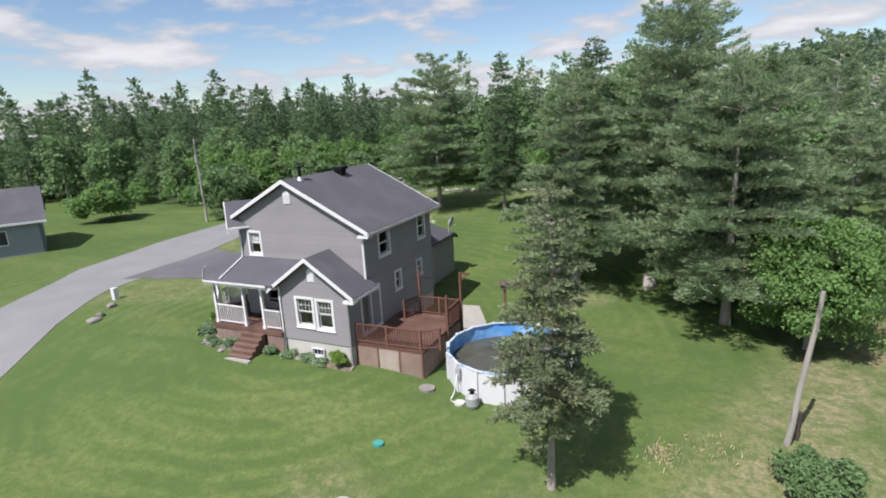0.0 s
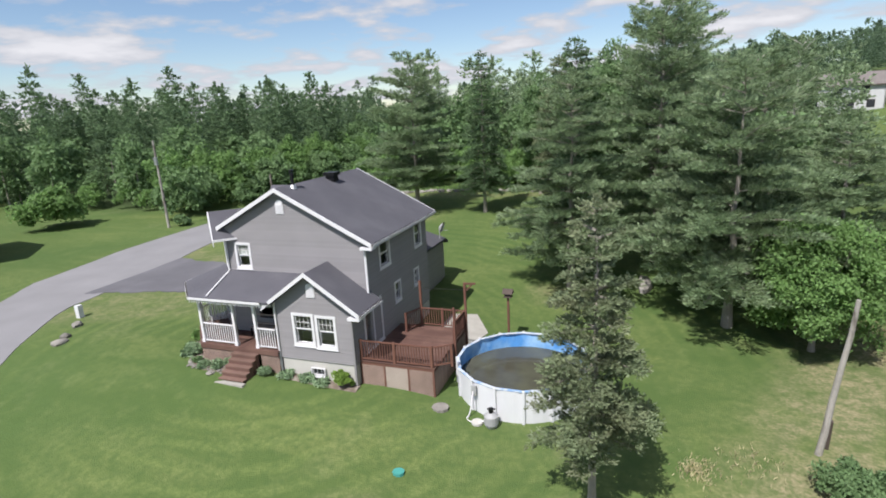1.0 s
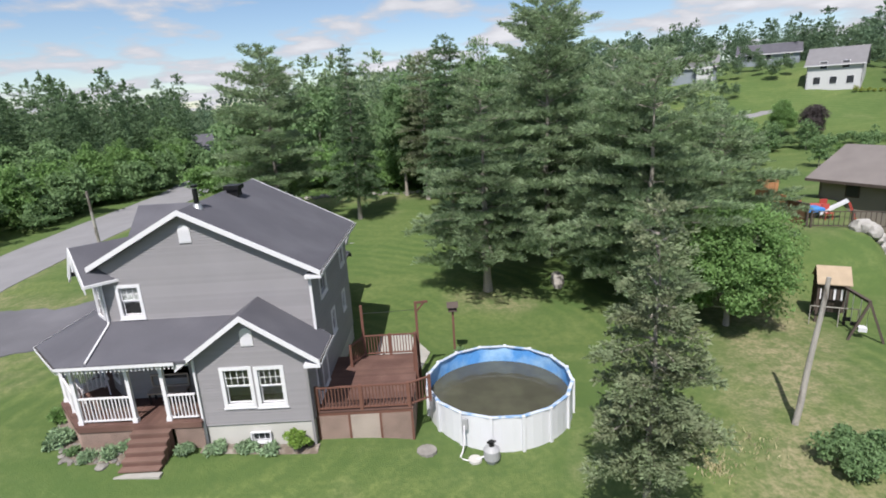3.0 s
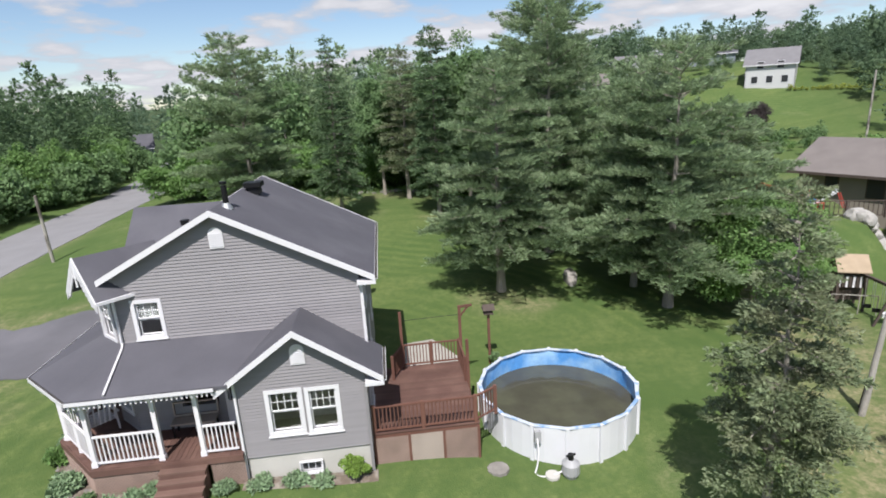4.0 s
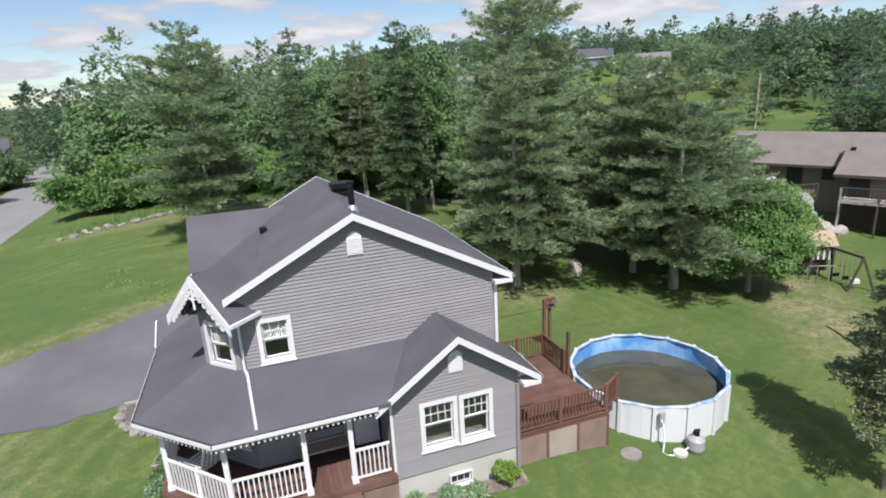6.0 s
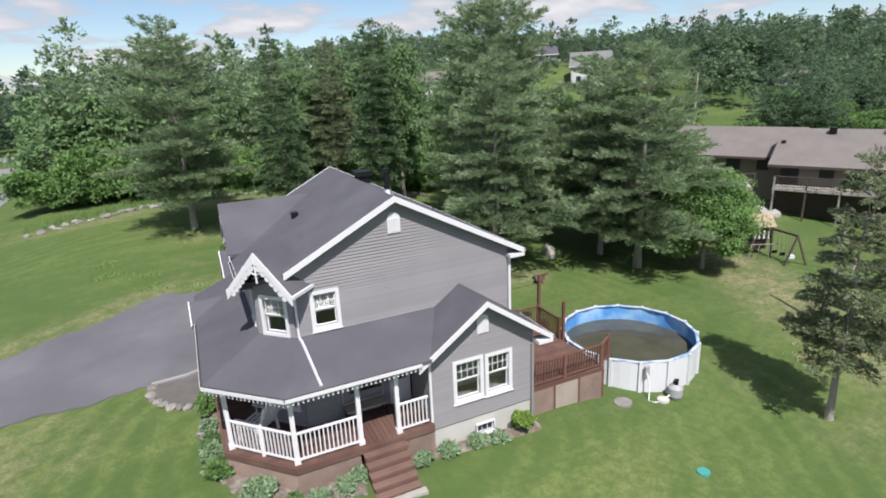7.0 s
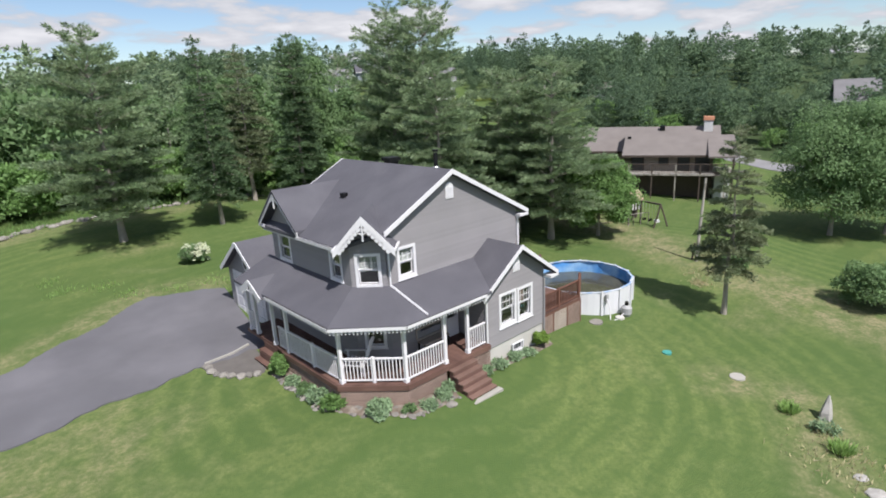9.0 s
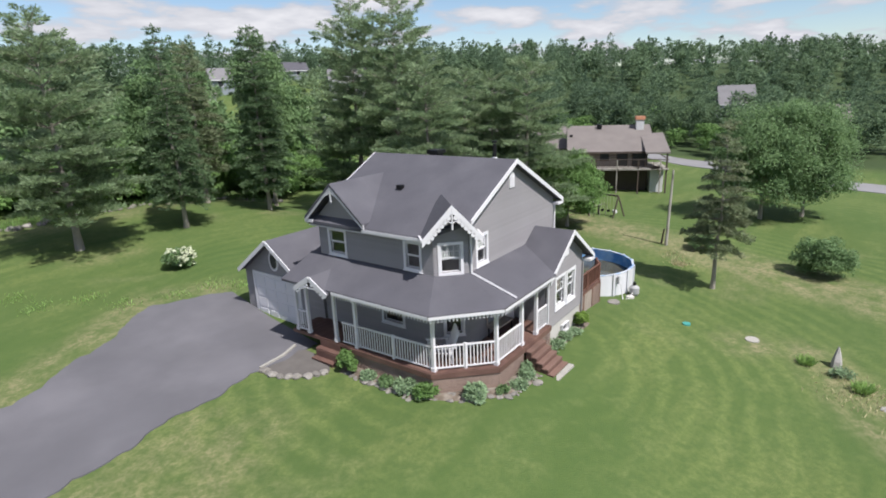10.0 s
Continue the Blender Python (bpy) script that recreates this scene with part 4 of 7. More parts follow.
# floor boards follow the rim
rim = [(-3.66, -0.22), (-3.66, 1.5), (-7.1, 1.5), (-8.0, 2.4), (-8.0, 8.9), (-9.55, 8.9), (-9.5, 1.55), (-7.8, -0.2)]
m = Mesh()
m.prism(rim, PZ - 0.14, PZ - 0.04)
part("floor_frame", m, DECKWOOD, porch)


def clip(poly, keep):
    out = []
    for k, p in enumerate(poly):
        q = poly[(k + 1) % len(poly)]
        a, b = keep(p), keep(q)
        if a >= 0:
            out.append(p)
        if a * b < 0:
            s = a / (a - b)
            out.append((p[0] + (q[0] - p[0]) * s, p[1] + (q[1] - p[1]) * s))
    return out


def boards(poly, axis_, width, z, owner, mat, name="floor_board"):
    """Floor boards of one width that fill a convex outline, each a piece of its own."""
    lo, hi = min(p[axis_] for p in poly), max(p[axis_] for p in poly)
    k = lo
    while k < hi:
        strip = clip(clip(poly, lambda p: p[axis_] - k), lambda p: k + width - 0.008 - p[axis_])
        if len(strip) > 2:
            part(name, Mesh().prism(strip, z - 0.035, z), mat, owner)
        k += width


boards([(-3.66, -0.22), (-3.66, 1.5), (-7.1, 1.5), (-7.8, -0.2)], 0, 0.14, PZ, porch, DECKWOOD)
boards([(-7.8, -0.2), (-7.1, 1.5), (-8.0, 2.4), (-9.5, 1.55)], 1, 0.14, PZ, porch, DECKWOOD)
boards([(-9.5, 1.55), (-8.0, 2.4), (-8.0, 8.9), (-9.55, 8.9)], 1, 0.14, PZ, porch, DECKWOOD)
# rim boards and lattice skirt
m = Mesh()
ring = [(-3.66, -0.24), (-7.82, -0.22), (-9.53, 1.54), (-9.58, 5.6)]
for a, b in zip(ring, ring[1:]):
    m.beam((*a, PZ - 0.12), (*b, PZ - 0.12), 0.04, 0.2)
part("rim_board", m, DECKWOOD, porch)


def lattice(a, b, z0, z1, owner, mat, gap=0.09, w=0.03):
    """A diagonal lattice panel of thin slats between two plan points."""
    a, b = Vector(a), Vector(b)
    d = (b - a)
    ln, h = d.length, z1 - z0
    d.normalize()
    o = Vector((d.y, -d.x))
    m = Mesh()
    for lay, sgn in ((0.0, 1), (0.01, -1)):
        s = -h
        while s < ln:
            u0, u1 = max(s, 0), min(s + h, ln)
            if u1 > u0:
                za, zb = z0 + (u0 - s), z0 + (u1 - s)
                if sgn < 0:
                    za, zb = z1 - (u0 - s), z1 - (u1 - s)
                pa, pb = a + d * u0 + o * lay, a + d * u1 + o * lay
                m.beam((pa.x, pa.y, za), (pb.x, pb.y, zb), 0.008, w, up=(0, 0, 1))
            s += gap
    return part("lattice", m, mat, owner, "diagonal wooden lattice skirt")


LATT = [(-3.66, -0.2), (-4.6, -0.2)], [(-6.0, -0.2), (-7.8, -0.18)], [(-7.8, -0.18), (-9.48, 1.52)], [(-9.48, 1.52), (-9.53, 5.6)]
for a, b in LATT:
    lattice(b, a, 0.1, PZ - 0.2, porch, SKIRT, 0.1, 0.042)
# dark sheets behind the lattice stand in for the shade under the porch
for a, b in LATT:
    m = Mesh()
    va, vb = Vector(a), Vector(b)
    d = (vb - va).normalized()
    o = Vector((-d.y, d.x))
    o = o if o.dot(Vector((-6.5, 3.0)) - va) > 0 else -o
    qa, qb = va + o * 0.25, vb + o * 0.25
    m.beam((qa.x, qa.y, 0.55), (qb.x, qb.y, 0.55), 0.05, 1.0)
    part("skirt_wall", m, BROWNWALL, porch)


def stairs(x0, x1, y0, run, z0, z1, n, owner):
    """Timber steps that go down towards -y."""
    m = Mesh()
    st = part("stair", Mesh().box(x0, x0 + 0.05, y0 - run * n, y0, z0 - 0.15, z0 + 0.05).box(x1 - 0.05, x1, y0 - run * n, y0, z0 - 0.15, z0 + 0.05), DECKWOOD, owner, "wide brown timber steps")
    rise = (z1 - z0) / (n + 1)
    for k in range(n):
        z = z1 - rise * (k + 1)
        y = y0 - run * k
        part("tread", Mesh().box(x0, x1, y - run - 0.03, y - run / 2 - 0.005, z - 0.05, z).box(x0, x1, y - run / 2 + 0.005, y + 0.0, z - 0.05, z), TREAD, st)
        part("riser", Mesh().box(x0 + 0.03, x1 - 0.03, y - 0.03, y - 0.005, z, z + rise - 0.05).box(x0 + 0.02, x0 + 0.06, y - run, y - 0.03, z0 - 0.1, z - 0.05).box(x1 - 0.06, x1 - 0.02, y - run, y - 0.03, z0 - 0.1, z - 0.05), DECKWOOD, st)


stairs(-5.95, -4.65, -0.24, 0.235, 0.2, PZ - 0.02, 5, porch)
sz = gz(-5.3, -1.65) + 0.05
m = Mesh().box(-6.0, -4.55, -1.66, -1.43, sz - 0.2, sz - 0.01)
tagged(part("step_slab", m, SLAB), "pale concrete slab at the foot of the porch steps", "slab")

# garage behind, with its gable over the door, and the porch entry gable
GX, GC, GZ, GH = -8.1, 11.65, 4.5, 1.95
ge = GZ - 0.72 * GH
garage = thing("garage", (-4.5, 11.5, 0.0), "attached garage with grey siding, gabled charcoal roof and white door", "garage")
wall("wall_front", (GX, 14.0), (GX, 8.45), 0.3, [(0, ge), (14.0 - GC, GZ - 0.15), (14.0 - GC + GH, ge), (5.55, ge)], [(0.75, 3.95, 0.35, 2.6)], 0.45, parent=garage)
wall("wall_rear", (-1.1, 14.0), (GX, 14.0), 0.3, [(0, ge), (7.0, ge)], (), 0.45, parent=garage)
wall("wall_side", (-1.1, 8.45), (-1.1, 14.0), 0.3, [(0, ge - 0.1), (5.55, ge - 0.1)], (), 0.45, parent=garage)
m = Mesh()
HX, HE = -3.0, -0.75
m.slab([(-8.5, GC, GZ), (-8.5, GC - GH, ge), (HE, GC - GH, ge), (HX, GC, GZ)], 0.12)
m.slab([(-8.5, GC, GZ), (HX, GC, GZ), (HE, GC + GH, ge), (-8.5, GC + GH, ge)], 0.12)
m.slab([(-8.5, GC + GH, ge), (HE, GC + GH, ge), (HE, GC + GH + 0.45, ge - 0.3), (-8.5, GC + GH + 0.45, ge - 0.3)], 0.12)
m.slab([(HX, GC, GZ), (HE, GC - GH, ge), (HE, GC + GH, ge)], 0.12)
m.slab([(-8.0, GC - GH + 0.1, ge + 0.05), (-8.0, 8.4, ge + 0.5), (-0.9, 8.4, ge + 0.3), (-0.9, GC - GH + 0.1, ge + 0.05)], 0.12)
part("roof", m, SHINGLE, garage, "charcoal shingle garage roof")
m = Mesh()
m.beam((-8.52, GC, GZ - 0.08), (-8.52, GC - GH, ge - 0.08), 0.04, 0.18)
part("fascia", m, WHITE, garage)
m = Mesh()
m.beam((-8.52, GC, GZ - 0.08), (-8.52, GC + GH + 0.4, ge - 0.35), 0.04, 0.18)
part("fascia", m, WHITE, garage)
m = Mesh()
m.box(GX - 0.06, GX + 0.05, GC - 1.57, GC + 1.57, 0.35, 2.58)
gd = part("garage_door", m, WHITE, garage, "white panelled garage door")
for r in range(4):
    for c in range(4):
        m = Mesh().box(GX - 0.085, GX - 0.06, GC - 1.46 + c * 0.76, GC - 0.81 + c * 0.76, 0.44 + r * 0.55, 0.86 + r * 0.55)
        part("panel", m, WHITE, gd)
for y0, y1, z0, z1 in ((1.6, 1.73, 0.3, 2.6), (-1.73, -1.6, 0.3, 2.6), (-1.73, 1.73, 2.6, 2.74)):
    part("door_trim", Mesh().box(GX - 0.07, GX + 0.02, GC + y0, GC + y1, z0, z1), WHITE, garage)
m = Mesh()
n = 20
ring = [(0.33 * math.cos(2 * math.pi * k / n), 0.5 * math.sin(2 * math.pi * k / n)) for k in range(n)]
m.add([(GX - 0.07, GC + a, 3.45 + b) for a, b in ring] + [(GX - 0.07, GC + a * 0.72, 3.45 + b * 0.78) for a, b in ring] + [(GX, GC + a, 3.45 + b) for a, b in ring],
      [(k, n + k, n + (k + 1) % n, (k + 1) % n) for k in range(n)] + [(k, (k + 1) % n, 2 * n + (k + 1) % n, 2 * n + k) for k in range(n)])
ow = part("oval_window", m, WHITE, garage, "white oval gable window")
m = Mesh()
m.add([(GX - 0.05, GC + a * 0.75, 3.45 + b * 0.8) for a, b in ring], [tuple(range(n))])
part("pane", m, SATIN, ow)
# entry gable over the side steps
EY = 7.1
m = Mesh()
m.slab([(-9.9, EY, 4.0), (-9.9, EY - 0.9, 3.45), (-9.0, EY - 0.9, 3.45), (-8.3, EY, 4.0)], 0.08)
m.slab([(-9.9, EY, 4.0), (-8.3, EY, 4.0), (-9.0, EY + 0.9, 3.45), (-9.9, EY + 0.9, 3.45)], 0.08)
part("entry_roof", m, SHINGLE, house, "small gabled entry roof")
m = Mesh()
for s in (-1, 1):
    m.beam((-9.92, EY, 3.93), (-9.92, EY + s * 0.93, 3.37), 0.04, 0.2)
    for k in range(5):
        f0 = 0.15 + 0.17 * k
        m.tube((-9.94, EY + s * 0.9 * f0, 3.75 - 0.55 * f0), (-9.9, EY + s * 0.9 * f0, 3.75 - 0.55 * f0), 0.06, n=8)
m.beam((-9.92, EY - 0.5, 3.55), (-9.92, EY + 0.5, 3.55), 0.04, 0.05)
part("entry_trim", m, WHITE, house, "white scrollwork entry trim")
for y in (EY - 0.8, EY + 0.8):
    part("entry_post", Mesh().box(-9.52, -9.4, y - 0.06, y + 0.06, PZ, 3.42).box(-9.54, -9.38, y - 0.08, y + 0.08, PZ, PZ + 0.14), PVC, porch)
st = part("side_stair", Mesh().box(-10.1, -9.58, 6.03, 6.07, 0.2, 0.6), DECKWOOD, porch)
part("stringer", Mesh().box(-10.1, -9.58, 7.13, 7.17, 0.2, 0.6), DECKWOOD, st)
for k in range(2):
    z = PZ - 0.33 * (k + 1)
    part("tread", Mesh().box(-9.58 - 0.26 * (k + 1), -9.58 - 0.26 * k + 0.02, 6.0, 7.2, z - 0.05, z), DECKWOOD, st)
    part("riser", Mesh().box(-9.6 - 0.26 * k, -9.58 - 0.26 * k, 6.03, 7.17, z, z + 0.28), DECKWOOD, st)
railing((-9.45, 7.95), (-9.45, 8.6), PZ, porch, PVC)
railing((-9.43, 5.2), (-9.45, 5.95), PZ, porch, PVC)

# ---- back deck ----
deck = thing("deck", (1.6, 2.3, -0.3), "red brown stained timber deck beside the house", "deck")
DZ0 = 1.05
m = Mesh().box(0.03, 3.3, 0.28, 4.42, DZ0 - 0.18, DZ0 - 0.04)
part("deck_frame", m, RAILWOOD, deck)
boards([(0.03, 0.26), (3.32, 0.26), (3.32, 4.44), (0.03, 4.44)], 1, 0.14, DZ0, deck, DECKWOOD)
railing((0.08, 0.32), (3.2, 0.32), DZ0, deck, RAILWOOD, 0.115, 0.88, mids=(0.0, 0.48, 1.0))
railing((1.15, 4.4), (3.28, 4.4), DZ0, deck, RAILWOOD, 0.115, 0.88, mids=(0.0, 0.5, 1.0))
railing((3.28, 4.4), (3.28, 2.9), DZ0, deck, RAILWOOD, 0.115, 0.88, mids=(1.0,))
railing((3.2, 0.32), (3.9, 0.75), DZ0, deck, RAILWOOD, 0.115, 0.88, mids=(1.0,))
railing((1.15, 4.4), (0.75, 3.5), DZ0, deck, RAILWOOD, 0.115, 0.88, mids=(1.0,))
for x, y, h in ((1.15, 4.45, 3.25), (3.36, 4.42, 3.3), (3.36, 2.75, 2.7)):
    part("tall_post", Mesh().box(x - 0.05, x + 0.05, y - 0.05, y + 0.05, -0.5, h), RAILWOOD, deck)
m = Mesh().beam((3.36, 4.42, 3.25), (3.85, 4.5, 3.25), 0.06, 0.09).beam((3.36, 4.42, 2.85), (3.7, 4.48, 3.22), 0.04, 0.06)
part("bracket", m, RAILWOOD, deck)
# front boards are dark brown to imitate the shade behind the lattice
for k, x in enumerate(np.arange(0.05, 3.25, 0.16)):
    part("skirt_board", Mesh().box(x, x + 0.15, 0.33, 0.36, -0.55, DZ0 - 0.16), BROWNWALL, deck)
for k, y in enumerate(np.arange(0.3, 4.35, 0.16)):
    part("skirt_board", Mesh().box(3.27, 3.3, y, y + 0.15, -0.55, DZ0 - 0.16), SKIRT, deck)
for a, b, mat in ((0.08, 1.1, SKIRT), (1.14, 2.16, SKIRTPALE), (2.2, 3.24, SKIRT)):
    lattice((a, 0.27), (b, 0.27), -0.5, DZ0 - 0.16, deck, mat, 0.1, 0.045)
for x in (0.06, 1.12, 2.18, 3.26):
    part("skirt_post", Mesh().box(x - 0.04, x + 0.04, 0.24, 0.31, -0.55, DZ0 - 0.1), RAILWOOD, deck)

# ---- round pool ----
PC, PR, PTOP, PBOT = Vector((6.43, 2.37)), 2.74, 0.82, -0.5
pool = thing("swimming_pool", (PC.x, PC.y, PBOT), "round white above-ground pool with blue liner and murky water", "pool")
NS = 16
ang = [2 * math.pi * (k + 0.5) / NS for k in range(NS + 1)]
for k in range(NS):
    a0, a1 = ang[k], ang[k + 1]
    am = (a0 + a1) / 2
    pt = lambda r, a, z: (PC.x + r * math.cos(a), PC.y + r * math.sin(a), z)
    m = Mesh()
    sub = np.linspace(a0, a1, 4)
    for b0, b1 in zip(sub, sub[1:]):
        m.add([pt(PR - 0.02, b0, PBOT), pt(PR - 0.02, b1, PBOT), pt(PR - 0.02, b1, PTOP), pt(PR - 0.02, b0, PTOP)], [(0, 1, 2, 3)])
    part("wall_panel", m, POOLWHITE, pool)
    m = Mesh()
    for b0, b1 in zip(sub, sub[1:]):
        m.add([pt(PR - 0.05, b0, PBOT), pt(PR - 0.05, b1, PBOT), pt(PR - 0.05, b1, PTOP), pt(PR - 0.05, b0, PTOP)], [(3, 2, 1, 0)])
    part("liner", m, LINER, pool, "blue pool liner")
    m = Mesh().add([pt(PR - 0.09, a0, PTOP), pt(PR + 0.035, a0, PTOP), pt(PR + 0.035, a1, PTOP), pt(PR - 0.09, a1, PTOP),
                    pt(PR - 0.09, a0, PTOP + 0.035), pt(PR + 0.035, a0, PTOP + 0.035), pt(PR + 0.035, a1, PTOP + 0.035), pt(PR - 0.09, a1, PTOP + 0.035)],
                   [(0, 3, 2, 1), (4, 5, 6, 7), (0, 1, 5, 4), (1, 2, 6, 5), (2, 3, 7, 6), (3, 0, 4, 7)])
    part("top_rail", m, COPING, pool, "blue grey pool coping")
    m = Mesh()
    c, s = math.cos(a0), math.sin(a0)
    t = Vector((-s, c))
    for r0, r1, hw in ((PR - 0.02, PR + 0.06, 0.055),):
        p = []
        for z in (PBOT, PTOP + 0.06):
            for r in (r0, r1):
                for e in (-hw, hw):
                    p.append((PC.x + r * c + t.x * e, PC.y + r * s + t.y * e, z))
        m.add(p, BOX)
    part("upright", m, POOLWHITE, pool)
n = 64
m = Mesh().add([(PC.x + (PR - 0.06) * math.cos(2 * math.pi * k / n), PC.y + (PR - 0.06) * math.sin(2 * math.pi * k / n), PTOP - 0.66) for k in range(n)], [tuple(range(n))])
part("water", m, WATER, pool, "murky olive brown pool water")

# pump and filter beside the pool
pump = thing("pool_pump", (5.85, -0.75, gz(5.85, -0.75)), "grey pool sand filter with black valve on a slab", "pump")
g0 = gz(5.85, -0.75)
m = Mesh().tube((5.85, -0.75, g0), (5.85, -0.75, g0 + 0.14), 0.2, 0.27, 16).tube((5.85, -0.75, g0 + 0.14), (5.85, -0.75, g0 + 0.45), 0.27, 0.27, 16).tube((5.85, -0.75, g0 + 0.45), (5.85, -0.75, g0 + 0.58), 0.27, 0.12, 16)
part("tank", m, PUMPGREY, pump)
m = Mesh().tube((5.85, -0.75, g0 + 0.56), (5.85, -0.75, g0 + 0.75), 0.09, n=12).beam((5.7, -0.75, g0 + 0.7), (6.0, -0.72, g0 + 0.72), 0.05, 0.05)
part("valve", m, BLACKMETAL, pump)
m = Mesh().tube((5.3, -0.72, g0 + 0.02), (5.3, -0.72, g0 + 0.1), 0.22, n=14)
tagged(part("paving_slab", m, CONCRETE), "pale round paving slab by the pool", "slab")
hose = new("pool_hose", bpy.data.curves.new("pool_hose", "CURVE"))
hose.data.dimensions = "3D"
hose.data.bevel_depth = 0.025
sp = hose.data.splines.new("NURBS")
hp = [(5.0, -0.12, 0.55), (5.0, -0.3, 0.3), (4.95, -0.4, g0 + 0.1), (4.75, -0.5, g0 + 0.03), (5.0, -0.75, g0 + 0.03), (5.4, -0.7, g0 + 0.05), (5.7, -0.75, g0 + 0.25)]
sp.points.add(len(hp) - 1)
for q, c in zip(sp.points, hp):
    q.co = (*c, 1)
sp.use_endpoint_u = True
hose.data.materials.append(PVC)
tagged(hose, "white flexible pool hose on the grass", "hose")
part("skimmer", Mesh().box(4.93, 5.12, -0.16, -0.06, 0.35, 0.75), PUMPGREY, pool)


def disc(x, y, r, mat, name, label, category, h=0.06):
    g = gz(x, y)
    n = 20
    e = [1 + 0.05 * math.sin(3 * k + r) for k in range(n)]
    ring = [(x + r * e[k] * math.cos(2 * math.pi * k / n), y + r * e[k] * 0.92 * math.sin(2 * math.pi * k / n)) for k in range(n)]
    return tagged(part(name, Mesh().prism(ring, g - 0.05, g + h), mat), label, category)


pad = [(1.2, 4.7), (3.2, 4.6), (3.7, 6.9), (2.6, 8.8), (1.3, 8.4)]
tagged(part("paving", Mesh().prism(pad, -0.3, lambda x, y: gz(x, y) + 0.04), SLAB), "pale concrete paving behind the deck", "paving", kind="structure")
disc(3.71, -0.35, 0.33, ROCK, "stepping_stone", "flat grey stone set in the lawn", "stone")
disc(3.85, -6.8, 0.31, SLAB, "well_cover", "round concrete cover set in the lawn", "cover")
disc(3.53, -4.0, 0.2, TEAL, "lawn_cover", "small teal plastic lid in the lawn", "lid", 0.08)

# ---- trees ----
def unit(v):
    return v / np.maximum(np.linalg.norm(v, axis=-1, keepdims=True), 1e-9)


def blades(p, d, length, width, r, facing):
    """Small pointed leaves, three corners each: base points, directions, lengths and widths; facing: the way their broad sides look, loosely."""
    n = len(p)
    d = unit(d)
    side = unit(np.cross(d, unit(r.normal(size=(n, 3))) + facing))
    length, width = np.broadcast_to(length, n)[:, None], np.broadcast_to(width, n)[:, None]
    skew = r.uniform(0.2, 0.8, (n, 1))
    return np.stack([p, p + d * length * skew + side * width, p + d * length], 1).reshape(-1, 3)


def leaves_mesh(name, v, mat):
    """A mesh of loose three-cornered leaves."""
    n = len(v) // 3
    me = bpy.data.meshes.new(name)
    me.vertices.add(3 * n)
    me.vertices.foreach_set("co", np.asarray(v, np.float32).ravel())
    me.loops.add(3 * n)
    me.loops.foreach_set("vertex_index", np.arange(3 * n, dtype=np.int32))
    me.polygons.add(n)
    me.polygons.foreach_set("loop_start", np.arange(0, 3 * n, 3, dtype=np.int32))
    me.materials.append(mat)
    me.update(calc_edges=True)
    return me


